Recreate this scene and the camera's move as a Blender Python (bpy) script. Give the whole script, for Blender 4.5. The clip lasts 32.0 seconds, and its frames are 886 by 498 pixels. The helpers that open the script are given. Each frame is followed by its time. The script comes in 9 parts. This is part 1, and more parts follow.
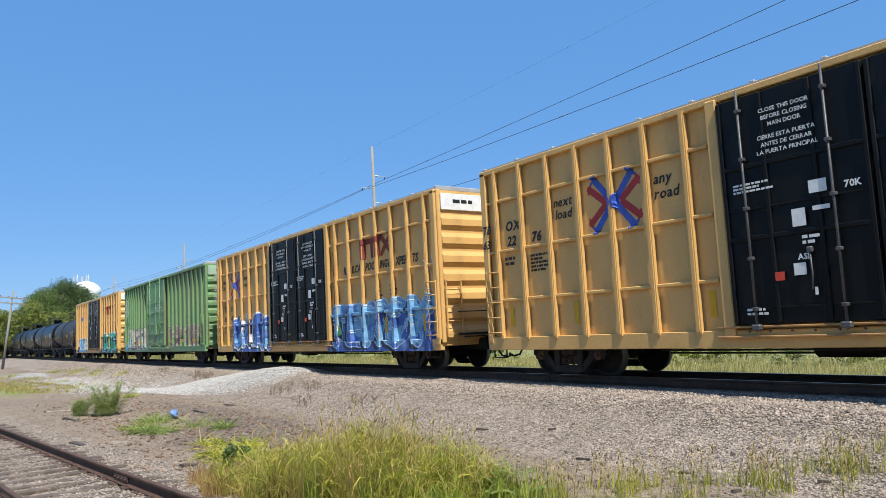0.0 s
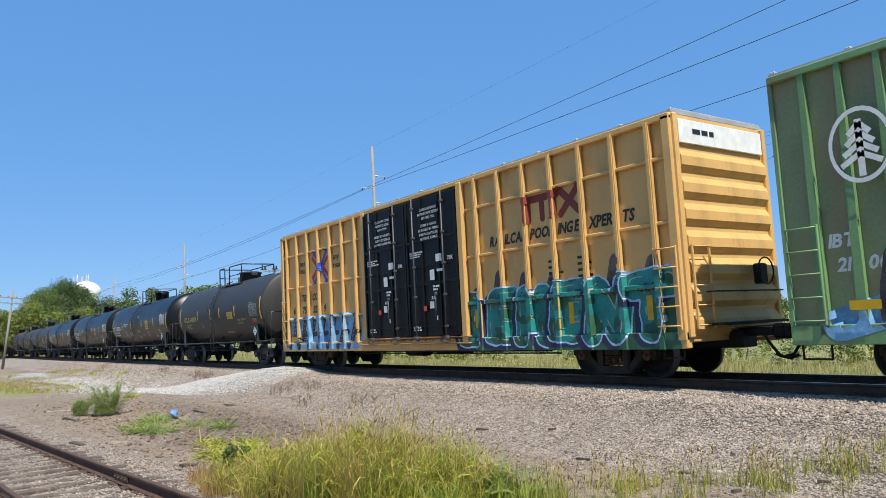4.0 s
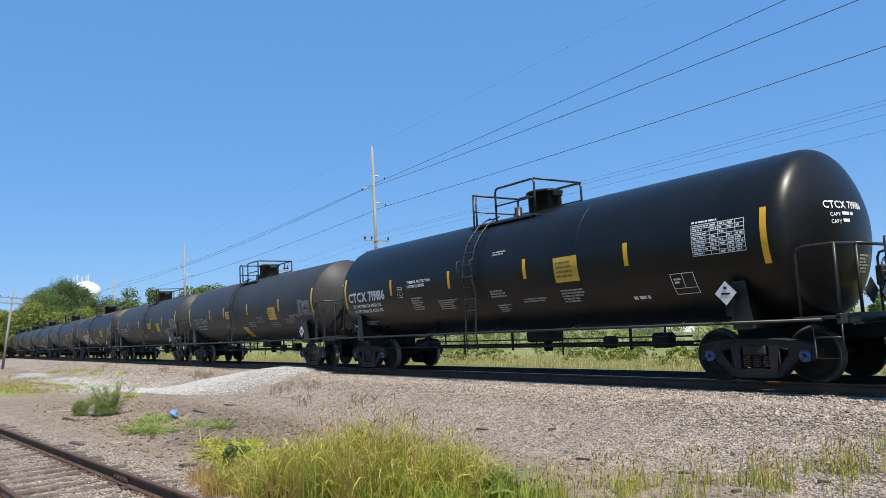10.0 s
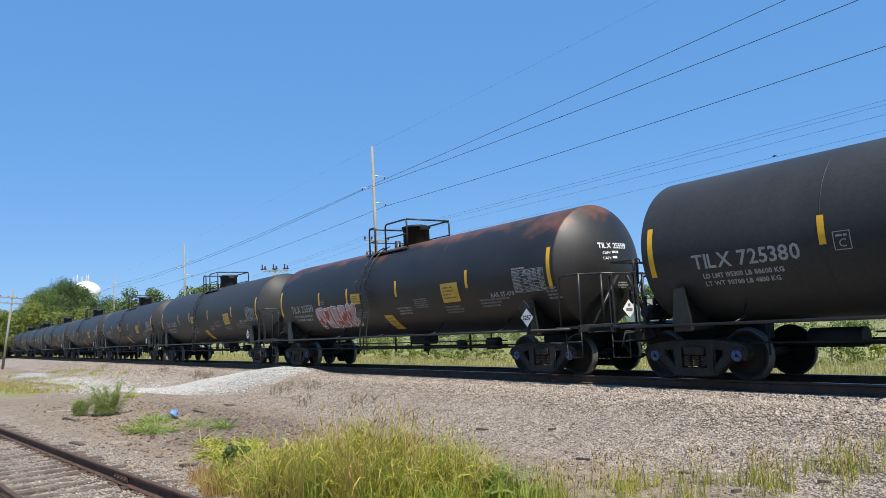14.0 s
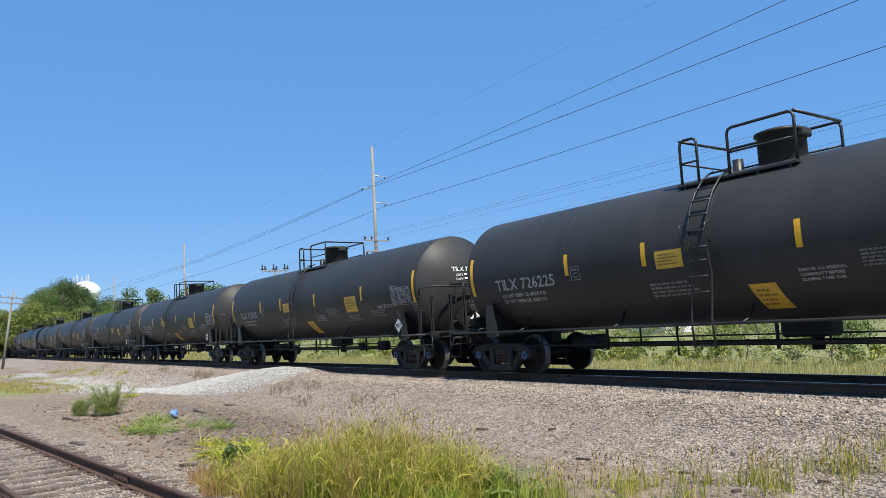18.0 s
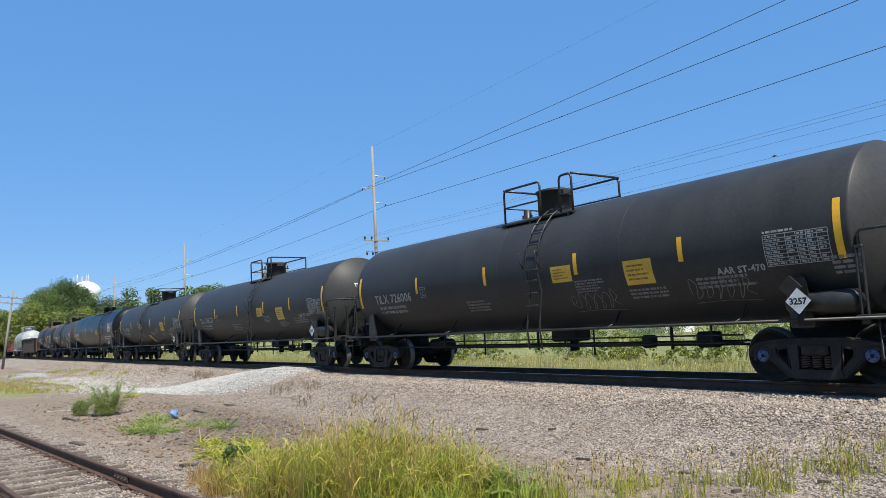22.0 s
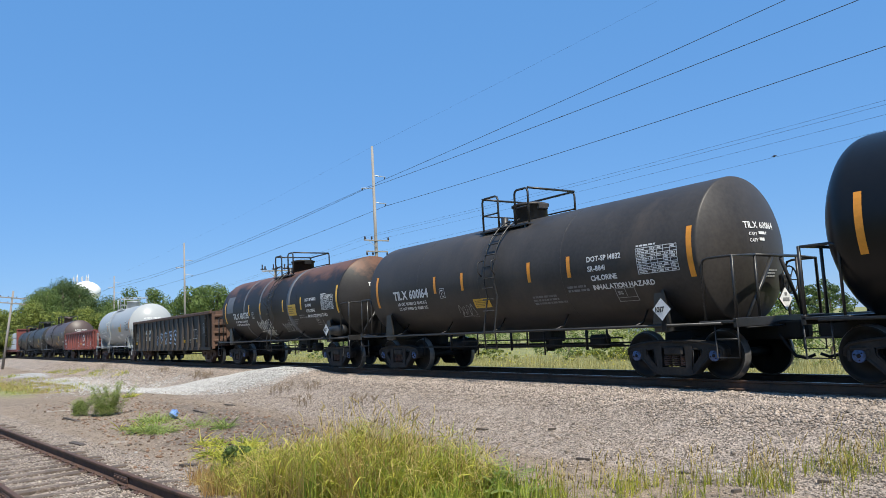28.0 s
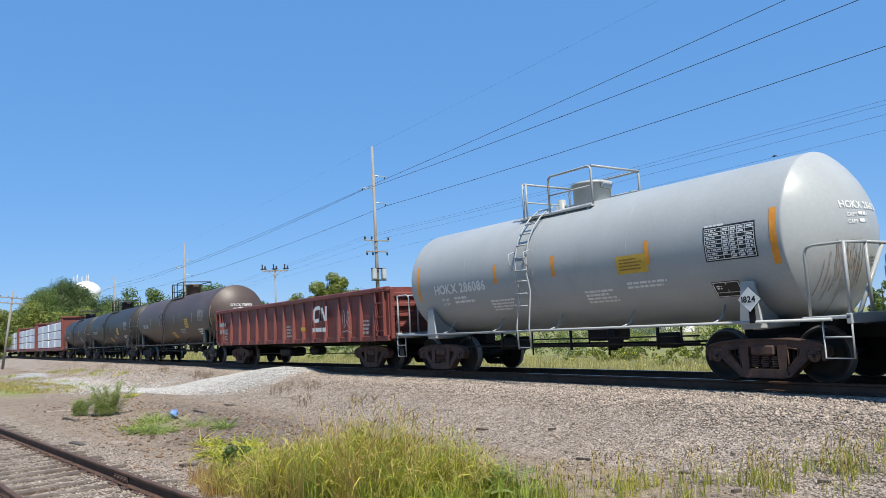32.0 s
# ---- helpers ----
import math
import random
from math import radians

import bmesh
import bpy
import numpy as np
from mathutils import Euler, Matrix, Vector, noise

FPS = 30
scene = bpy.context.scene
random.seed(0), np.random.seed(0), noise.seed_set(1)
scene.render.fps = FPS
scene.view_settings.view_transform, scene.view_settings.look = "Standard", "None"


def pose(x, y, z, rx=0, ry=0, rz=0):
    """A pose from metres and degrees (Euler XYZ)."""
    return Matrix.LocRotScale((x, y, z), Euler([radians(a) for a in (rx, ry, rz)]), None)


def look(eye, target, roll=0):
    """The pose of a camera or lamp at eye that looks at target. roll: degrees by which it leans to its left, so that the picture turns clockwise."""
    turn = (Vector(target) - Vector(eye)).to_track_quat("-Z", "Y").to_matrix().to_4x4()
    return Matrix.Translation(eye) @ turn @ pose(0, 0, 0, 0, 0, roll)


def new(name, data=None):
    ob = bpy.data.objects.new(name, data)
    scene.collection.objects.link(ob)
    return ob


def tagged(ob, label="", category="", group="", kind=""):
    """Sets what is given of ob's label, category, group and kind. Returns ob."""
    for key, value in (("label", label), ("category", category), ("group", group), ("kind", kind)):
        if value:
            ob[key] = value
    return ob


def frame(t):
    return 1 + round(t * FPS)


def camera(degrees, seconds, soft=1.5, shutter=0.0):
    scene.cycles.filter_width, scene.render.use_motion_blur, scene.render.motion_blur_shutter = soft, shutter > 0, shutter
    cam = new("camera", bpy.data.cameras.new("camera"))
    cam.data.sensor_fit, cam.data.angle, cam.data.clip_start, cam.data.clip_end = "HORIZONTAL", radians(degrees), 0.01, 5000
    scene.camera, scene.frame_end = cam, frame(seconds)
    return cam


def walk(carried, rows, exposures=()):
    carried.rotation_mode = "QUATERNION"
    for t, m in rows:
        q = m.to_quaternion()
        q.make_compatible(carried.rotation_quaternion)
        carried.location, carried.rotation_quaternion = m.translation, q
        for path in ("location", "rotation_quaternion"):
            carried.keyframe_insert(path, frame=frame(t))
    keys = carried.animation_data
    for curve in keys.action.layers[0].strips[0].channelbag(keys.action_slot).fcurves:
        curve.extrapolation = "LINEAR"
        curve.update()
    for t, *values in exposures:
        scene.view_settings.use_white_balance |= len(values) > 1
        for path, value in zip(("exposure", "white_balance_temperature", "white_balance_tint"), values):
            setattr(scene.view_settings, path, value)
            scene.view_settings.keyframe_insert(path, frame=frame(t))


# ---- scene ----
# The world: x runs along the main track the way the train goes, y away from the camera, z up from the rail head.
TRACK_Y = 12.736
EYE = (0.0, 0.0, 1.204)
YAW, PITCH = 0.95598, 0.10724
cam = camera(62.4, 32.0, soft=0.5)
aim = (EYE[0] - math.sin(YAW) * math.cos(PITCH), math.cos(YAW) * math.cos(PITCH), EYE[2] + math.sin(PITCH))
walk(cam, [(0.0, look(EYE, aim, -2.914)), (32.0, look(EYE, aim, -2.914))], exposures=[(0.0, 0.38), (32.0, 0.38)])

# ---- daylight: clear noon sky, high sun almost along the track ----
SUN_EL, SUN_SIDE = radians(57), radians(11)
sun_dir = Vector((math.cos(SUN_EL) * math.cos(SUN_SIDE), -math.cos(SUN_EL) * math.sin(SUN_SIDE), math.sin(SUN_EL)))
world = bpy.data.worlds.new("sky")
scene.world = world
world.use_nodes = True
wn = world.node_tree.nodes
sky = wn.new("ShaderNodeTexSky")
sky.sky_type, sky.sun_disc = "NISHITA", False
sky.sun_elevation, sky.sun_rotation = SUN_EL, math.atan2(sun_dir.x, sun_dir.y)
sky.altitude, sky.air_density, sky.dust_density, sky.ozone_density = 200, 1.0, 0.1, 4.0
deep = wn.new("ShaderNodeMix")
deep.data_type = "RGBA"
deep.inputs[0].default_value = 0.72
deep.inputs[7].default_value = (0.72, 2.30, 5.25, 1)
world.node_tree.links.new(sky.outputs["Color"], deep.inputs[6])
world.node_tree.links.new(deep.outputs[2], wn["Background"].inputs["Color"])
wn["Background"].inputs["Strength"].default_value = 0.119
sun = new("sun", bpy.data.lights.new("sun", "SUN"))
sun.data.energy, sun.data.angle, sun.data.color = 5.0, radians(0.53), (1.0, 0.945, 0.825)
sun.matrix_basis = look(sun_dir * 50, (0, 0, 0))


# ---- the train's run: metres gone since the middle of the clip ----
def run(t):
    u = (t - 16) / 16
    return 12.0786 * (t - 16) - 1.4229 * u ** 2 - 1.15834 * u ** 3 + 0.05683 * u ** 4 + 0.42378 * u ** 5


# ---- materials ----
def material(name, base, rough=0.6, metal=0.0, vary=0.25, scale=3.0, fine=40.0, bump=0.15, dirt=None, dirt_at=0.55,
             streak=1.0, island=0.0, spec=0.5, coat=0.0, space="Object", crown=None):
    """A node material: base colour broken by noise at two scales, a stain of colour dirt, fine relief."""
    m = bpy.data.materials.new(name)
    m.use_nodes = True
    nt = m.node_tree
    n, l = nt.nodes, nt.links
    b = n["Principled BSDF"]
    co = n.new("ShaderNodeTexCoord")
    mp = n.new("ShaderNodeMapping")
    mp.inputs["Scale"].default_value = (1, 1, 1 / streak)
    l.new(co.outputs[space], mp.inputs["Vector"])
    big = n.new("ShaderNodeTexNoise")
    big.inputs["Scale"].default_value, big.inputs["Detail"].default_value = scale, 6
    small = n.new("ShaderNodeTexNoise")
    small.inputs["Scale"].default_value, small.inputs["Detail"].default_value = fine, 4
    l.new(mp.outputs[0], big.inputs["Vector"])
    l.new(co.outputs[space], small.inputs["Vector"])
    mixn = n.new("ShaderNodeMix")
    mixn.data_type = "FLOAT"
    mixn.inputs[0].default_value = 0.35
    l.new(big.outputs["Fac"], mixn.inputs[2])
    l.new(small.outputs["Fac"], mixn.inputs[3])
    ramp = n.new("ShaderNodeValToRGB")
    lo, hi = [max(0.0, c * (1 - vary)) for c in base], [min(1.0, c * (1 + vary)) for c in base]
    ramp.color_ramp.elements[0].position, ramp.color_ramp.elements[1].position = 0.35, 0.65
    ramp.color_ramp.elements[0].color, ramp.color_ramp.elements[1].color = (*lo, 1), (*hi, 1)
    l.new(mixn.outputs[0], ramp.inputs[0])
    col = ramp.outputs[0]
    if dirt:
        st = n.new("ShaderNodeTexNoise")
        st.inputs["Scale"].default_value, st.inputs["Detail"].default_value, st.inputs["Roughness"].default_value = scale * 0.7, 8, 0.65
        off = n.new("ShaderNodeVectorMath")
        off.inputs[1].default_value = (7.3, 2.1, 4.4)
        l.new(mp.outputs[0], off.inputs[0])
        l.new(off.outputs[0], st.inputs["Vector"])
        r2 = n.new("ShaderNodeValToRGB")
        r2.color_ramp.elements[0].position, r2.color_ramp.elements[1].position = dirt_at, min(0.99, dirt_at + 0.17)
        f = st.outputs["Fac"]
        if crown:
            sz = n.new("ShaderNodeSeparateXYZ")
            l.new(co.outputs[space], sz.inputs[0])
            up = n.new("ShaderNodeMapRange")
            up.inputs[1].default_value, up.inputs[2].default_value = crown
            up.inputs[3].default_value, up.inputs[4].default_value = -0.16, 0.24
            l.new(sz.outputs[2], up.inputs[0])
            ad = n.new("ShaderNodeMath")
            l.new(f, ad.inputs[0])
            l.new(up.outputs[0], ad.inputs[1])
            f = ad.outputs[0]
        l.new(f, r2.inputs[0])
        mx = n.new("ShaderNodeMix")
        mx.data_type = "RGBA"
        mx.inputs[7].default_value = (*dirt, 1)
        l.new(r2.outputs[0], mx.inputs[0])
        l.new(col, mx.inputs[6])
        col = mx.outputs[2]
    if island:
        g = n.new("ShaderNodeNewGeometry")
        hs = n.new("ShaderNodeHueSaturation")
        mr = n.new("ShaderNodeMapRange")
        mr.inputs[3].default_value, mr.inputs[4].default_value = 1 - island, 1 + island
        l.new(g.outputs["Random Per Island"], mr.inputs[0])
        l.new(mr.outputs[0], hs.inputs["Value"])
        l.new(col, hs.inputs["Color"])
        col = hs.outputs[0]
    l.new(col, b.inputs["Base Color"])
    b.inputs["Specular IOR Level"].default_value = spec
    b.inputs["Roughness"].default_value, b.inputs["Metallic"].default_value = rough, metal
    rr = n.new("ShaderNodeMapRange")
    rr.inputs[3].default_value, rr.inputs[4].default_value = max(0.05, rough - 0.12), min(1.0, rough + 0.12)
    l.new(mixn.outputs[0], rr.inputs[0])
    l.new(rr.outputs[0], b.inputs["Roughness"])
    if coat:
        b.inputs["Coat Weight"].default_value = coat
    if bump:
        bp = n.new("ShaderNodeBump")
        bp.inputs["Strength"].default_value, bp.inputs["Distance"].default_value = bump, 0.02
        l.new(mixn.outputs[0], bp.inputs["Height"])
        l.new(bp.outputs[0], b.inputs["Normal"])
    return m


M = dict(
    tank=material("black_tank_paint", (0.039, 0.039, 0.0395), 0.48, spec=0.22, vary=0.25, scale=0.8, fine=14, bump=0.05, dirt=(0.046, 0.044, 0.042), dirt_at=0.55, streak=2.5),
    tank_gloss=material("glossy_black_tank_paint", (0.0075, 0.0075, 0.008), 0.36, spec=0.3, vary=0.25, scale=0.8, fine=14, bump=0.03, dirt=(0.02, 0.02, 0.02), dirt_at=0.62, streak=2.5),
    tank_rust=material("rusting_black_tank_paint", (0.018, 0.016, 0.015), 0.5, vary=0.3, scale=0.9, fine=14, bump=0.08, dirt=(0.13, 0.052, 0.028), dirt_at=0.56, streak=0.7, crown=(2.9, 3.9)),
    tank_crown=material("rust_crowned_tank_paint", (0.020, 0.018, 0.017), 0.5, spec=0.3, vary=0.3, scale=0.9, fine=14, bump=0.08, dirt=(0.135, 0.066, 0.040), dirt_at=0.56, streak=0.7, crown=(2.5, 3.5)),
    tank_brown=material("brown_black_tank_paint", (0.075, 0.051, 0.043), 0.5, vary=0.3, scale=0.7, fine=14, bump=0.06, dirt=(0.11, 0.085, 0.07), dirt_at=0.55),
    tank_white=material("grey_white_tank_paint", (0.36, 0.375, 0.375), 0.36, spec=0.28, vary=0.08, scale=0.8, fine=14, bump=0.04, dirt=(0.30, 0.30, 0.28), dirt_at=0.62, streak=3),
    steel=material("sooty_underframe_steel", (0.008, 0.0075, 0.007), 0.65, spec=0.3, vary=0.4, scale=5, fine=60, bump=0.25, dirt=(0.03, 0.022, 0.017), dirt_at=0.6),
    fitting=material("worn_black_fitting_paint", (0.022, 0.021, 0.020), 0.42, spec=0.5, vary=0.4, scale=5, fine=60, bump=0.1, dirt=(0.06, 0.05, 0.042), dirt_at=0.6),
    truck=material("dusty_cast_steel", (0.030, 0.027, 0.025), 0.75, spec=0.3, vary=0.4, scale=6, fine=60, bump=0.3, dirt=(0.075, 0.056, 0.042), dirt_at=0.58),
    truck_rust=material("rusty_cast_steel", (0.075, 0.042, 0.032), 0.75, vary=0.4, scale=6, fine=60, bump=0.3, dirt=(0.12, 0.07, 0.05), dirt_at=0.55),
    wheel=material("dark_wheel_steel", (0.011, 0.010, 0.009), 0.65, spec=0.3, vary=0.4, scale=8, fine=60, bump=0.2, dirt=(0.04, 0.028, 0.022), dirt_at=0.6),
    tread=material("polished_wheel_tread", (0.17, 0.16, 0.15), 0.5, 0.6, vary=0.2, scale=8, fine=60, bump=0.05),
    cap=material("blue_bearing_cap", (0.055, 0.11, 0.26), 0.5, vary=0.35, scale=12, fine=80, bump=0.1, dirt=(0.04, 0.04, 0.045), dirt_at=0.50),
    rail=material("rusty_rail_steel", (0.085, 0.045, 0.028), 0.75, vary=0.4, scale=4, fine=60, bump=0.3, dirt=(0.03, 0.022, 0.02), dirt_at=0.55),
    railhead=material("worn_rail_head", (0.30, 0.28, 0.27), 0.32, 1.0, vary=0.15, scale=4, fine=60, bump=0.05),
    tie=material("weathered_timber", (0.095, 0.070, 0.053), 0.9, vary=0.5, scale=5, fine=50, bump=0.8, dirt=(0.27, 0.215, 0.17), dirt_at=0.50, island=0.3),
    white=material("white_stencil_paint", (0.72, 0.72, 0.70), 0.6, vary=0.12, scale=6, fine=50, bump=0.02),
    faint=material("worn_white_stencil_paint", (0.17, 0.17, 0.17), 0.65, vary=0.4, scale=8, fine=50, bump=0.02),
    dimwhite=material("faded_white_stencil_paint", (0.33, 0.33, 0.32), 0.65, vary=0.3, scale=6, fine=50, bump=0.02),
    black=material("black_stencil_paint", (0.012, 0.012, 0.013), 0.5, vary=0.2, scale=6, fine=50, bump=0.02),
    yellowpaint=material("yellow_stencil_paint", (0.62, 0.50, 0.17), 0.6, vary=0.12, scale=6, fine=50, bump=0.02),
    dimyellow=material("worn_yellow_stencil_paint", (0.30, 0.25, 0.10), 0.6, vary=0.25, scale=6, fine=50, bump=0.02),
    stripe=material("yellow_reflective_strip", (0.78, 0.42, 0.02), 0.4, vary=0.1, scale=8, fine=60, bump=0.03, dirt=(0.4, 0.25, 0.05), dirt_at=0.66),
    sign=material("yellow_warning_decal", (0.62, 0.38, 0.045), 0.5, vary=0.15, scale=6, fine=60, bump=0.03, dirt=(0.35, 0.27, 0.08), dirt_at=0.62),
    stripe_orange=material("orange_reflective_strip", (0.78, 0.30, 0.03), 0.4, vary=0.1, scale=8, fine=60, bump=0.03, dirt=(0.45, 0.2, 0.05), dirt_at=0.66),
    tank_dusty=material("dusty_black_tank_paint", (0.046, 0.041, 0.037), 0.48, spec=0.3, vary=0.3, scale=0.8, fine=14, bump=0.05, dirt=(0.085, 0.068, 0.054), dirt_at=0.56, streak=2.5),
    sign_ink=material("faded_decal_print", (0.20, 0.125, 0.03), 0.6, vary=0.2, scale=6, fine=50, bump=0.02),
    scarlet=material("scarlet_sticker", (0.62, 0.06, 0.03), 0.5, vary=0.1, scale=6, fine=50, bump=0.02),
    red=material("red_paint", (0.42, 0.03, 0.03), 0.55, vary=0.2, scale=6, fine=50, bump=0.02),
    blue=material("blue_paint", (0.04, 0.10, 0.45), 0.55, vary=0.2, scale=6, fine=50, bump=0.02),
)


# ---- mesh building ----
class Shape:
    """Collects vertices and faces; each face knows its material slot and whether it is smooth."""

    def __init__(self):
        self.v, self.f, self.m, self.s = [], [], [], []

    def add(self, verts, faces, slot=0, smooth=False):
        k = len(self.v)
        self.v += [tuple(p) for p in verts]
        self.f += [tuple(k + i for i in f) for f in faces]
        self.m += [slot] * len(faces)
        self.s += [smooth] * len(faces)
        return self

    def box(self, c, s, bevel=0.0, slot=0, turn=None):
        hx, hy, hz = s[0] / 2, s[1] / 2, s[2] / 2
        b = min(bevel, hx * 0.9, hy * 0.9, hz * 0.9)
        if b <= 0:
            vs = [(x, y, z) for x in (-hx, hx) for y in (-hy, hy) for z in (-hz, hz)]
            fs = [(0, 1, 3, 2), (4, 6, 7, 5), (0, 4, 5, 1), (2, 3, 7, 6), (0, 2, 6, 4), (1, 5, 7, 3)]
        else:
            vs, idx = [], {}
            for sx in (-1, 1):
                for sy in (-1, 1):
                    for sz in (-1, 1):
                        for ax in range(3):
                            p = [sx * (hx - b), sy * (hy - b), sz * (hz - b)]
                            p[ax] = (sx * hx, sy * hy, sz * hz)[ax]
                            idx[sx, sy, sz, ax] = len(vs)
                            vs.append(tuple(p))
            fs = []
            for ax in range(3):
                o = [a for a in range(3) if a != ax]
                for sg in (-1, 1):
                    q = []
                    for a, c2 in ((-1, -1), (1, -1), (1, 1), (-1, 1)):
                        k = [0, 0, 0]
                        k[ax], k[o[0]], k[o[1]] = sg, a, c2
                        q.append(idx[(*k, ax)])
                    flip = (sg > 0) == (ax == 1)
                    fs.append(tuple(reversed(q)) if flip else tuple(q))
                for a in (-1, 1):
                    for c2 in (-1, 1):
                        k1, k2 = [0, 0, 0], [0, 0, 0]
                        k1[ax], k2[ax] = -1, 1
                        for k in (k1, k2):
                            k[o[0]], k[o[1]] = a, c2
                        q = (idx[(*k1, o[0])], idx[(*k2, o[0])], idx[(*k2, o[1])], idx[(*k1, o[1])])
                        flip = (a * c2 > 0) != (ax == 1)
                        fs.append(tuple(reversed(q)) if flip else q)
            for sx in (-1, 1):
                for sy in (-1, 1):
                    for sz in (-1, 1):
                        q = tuple(idx[sx, sy, sz, a] for a in range(3))
                        fs.append(q if sx * sy * sz > 0 else tuple(reversed(q)))
        if turn is not None:
            vs = [turn @ Vector(p) for p in vs]
        return self.add([(p[0] + c[0], p[1] + c[1], p[2] + c[2]) for p in vs], fs, slot)

    def rod(self, p, q, r, n=8, slot=0, r2=None, ends=True):
        p, q = Vector(p), Vector(q)
        w = (q - p).normalized()
        a = w.orthogonal().normalized()
        b = w.cross(a)
        r2 = r if r2 is None else r2
        ring = [(math.cos(2 * math.pi * i / n), math.sin(2 * math.pi * i / n)) for i in range(n)]
        vs = [p + (a * c + b * s) * r for c, s in ring] + [q + (a * c + b * s) * r2 for c, s in ring]
        self.add(vs, [(i, (i + 1) % n, n + (i + 1) % n, n + i) for i in range(n)], slot, True)
        if ends:
            k = len(self.v) - 2 * n
            self.f += [tuple(k + n - 1 - i for i in range(n)), tuple(k + n + i for i in range(n))]
            self.m += [slot] * 2
            self.s += [False] * 2
        return self

    def pipe(self, pts, r, n=7, slot=0):
        pts = [Vector(p) for p in pts]
        vs = []
        up = None
        for i, p in enumerate(pts):
            w = (pts[min(i + 1, len(pts) - 1)] - pts[max(i - 1, 0)]).normalized()
            if up is None:
                up = w.orthogonal().normalized()
            up = (up - w * up.dot(w)).normalized()
            b = w.cross(up)
            vs += [p + (up * math.cos(2 * math.pi * k / n) + b * math.sin(2 * math.pi * k / n)) * r for k in range(n)]
        fs = [(i * n + k, i * n + (k + 1) % n, (i + 1) * n + (k + 1) % n, (i + 1) * n + k) for i in range(len(pts) - 1) for k in range(n)]
        self.add(vs, fs, slot, True)
        k0 = len(self.v) - len(vs)
        self.f += [tuple(k0 + n - 1 - i for i in range(n)), tuple(k0 + len(vs) - n + i for i in range(n))]
        self.m += [slot] * 2
        self.s += [False] * 2
        return self

    def lathe(self, prof, axis="x", n=48, c=(0, 0, 0), slots=None, smooth=True, arc=None):
        """prof: (along, radius) rows, turned round the axis through c."""
        a0, a1 = arc or (0, 2 * math.pi)
        closed = arc is None
        m = n if closed else n + 1
        vs = []
        for t, r in prof:
            for i in range(m):
                a = a0 + (a1 - a0) * i / n
                p = {"x": (t, r * math.cos(a), r * math.sin(a)), "y": (r * math.sin(a), t, r * math.cos(a)), "z": (r * math.cos(a), r * math.sin(a), t)}[axis]
                vs.append((p[0] + c[0], p[1] + c[1], p[2] + c[2]))
        k = len(self.v)
        self.v += vs
        for j in range(len(prof) - 1):
            for i in range(n):
                i2 = (i + 1) % m
                self.f.append((k + j * m + i, k + j * m + i2, k + (j + 1) * m + i2, k + (j + 1) * m + i))
                self.m.append(slots[j] if slots else 0)
                self.s.append(smooth)
        return self

    def slab(self, poly, y0, y1, slot=0):
        """A flat plate cut to poly (x, z), from y0 to y1."""
        n = len(poly)
        vs = [(x, y0, z) for x, z in poly] + [(x, y1, z) for x, z in poly]
        fs = [tuple(range(n)), tuple(range(2 * n - 1, n - 1, -1))] + [(i, n + i, n + (i + 1) % n, (i + 1) % n) for i in range(n)]
        return self.add(vs, fs, slot)

    def mesh(self, name, mats):
        me = bpy.data.meshes.new(name)
        me.from_pydata(self.v, [], self.f)
        for m in mats if isinstance(mats, (list, tuple)) else [mats]:
            me.materials.append(m)
        me.polygons.foreach_set("material_index", self.m)
        me.polygons.foreach_set("use_smooth", self.s)
        me.update()
        bm = bmesh.new()
        bm.from_mesh(me)
        if len(bm.faces) < 4000:
            bmesh.ops.recalc_face_normals(bm, faces=bm.faces)
            bm.to_mesh(me)
        bm.free()
        return me


CACHE = {}


def shared(key, build, mats):
    """One mesh for all alike parts."""
    if key not in CACHE:
        CACHE[key] = build().mesh(key, mats)
    return CACHE[key]


def part(name, shape, mat, parent, label="", at=(0, 0, 0)):
    """Links a shape (or a ready mesh) as one mesh object under a thing or a part."""
    me = shape if isinstance(shape, bpy.types.Mesh) else shape.mesh(name, mat)
    ob = new(name, me)
    ob.parent = parent
    ob.location = at
    if label:
        ob["label"] = label
    return ob


def empty_thing(name, label, category, group=""):
    ob = new(name)
    ob.empty_display_size = 0.3
    return tagged(ob, label, category, group)


# ---- lettering: glyphs of the built-in font, laid on flat or round sides ----
GLYPH = {}


WEIGHTS = (0.0, 0.018, 0.034)


def glyph(ch, weight=0.0):
    if (ch, weight) not in GLYPH:
        cu = bpy.data.curves.new("glyph", "FONT")
        cu.body, cu.size, cu.resolution_u, cu.offset = ch, 1.0, 2, weight
        ob = new("glyph", cu)
        me = bpy.data.meshes.new_from_object(ob.evaluated_get(bpy.context.evaluated_depsgraph_get()))
        vs = [(v.co.x, v.co.y) for v in me.vertices]
        fs = [tuple(p.vertices) for p in me.polygons]
        bpy.data.objects.remove(ob)
        bpy.data.curves.remove(cu)
        bpy.data.meshes.remove(me)
        x0 = min(p[0] for p in vs)
        GLYPH[ch, weight] = ([(p[0] - x0, p[1]) for p in vs], fs, max(p[0] for p in vs) - x0)
    return GLYPH[ch, weight]


for _c in "ABCDEFGHIKLMNOPRSTUVWXYZ0123456789/&-.*adelnortxy":
    for _w in WEIGHTS:
        glyph(_c, _w)


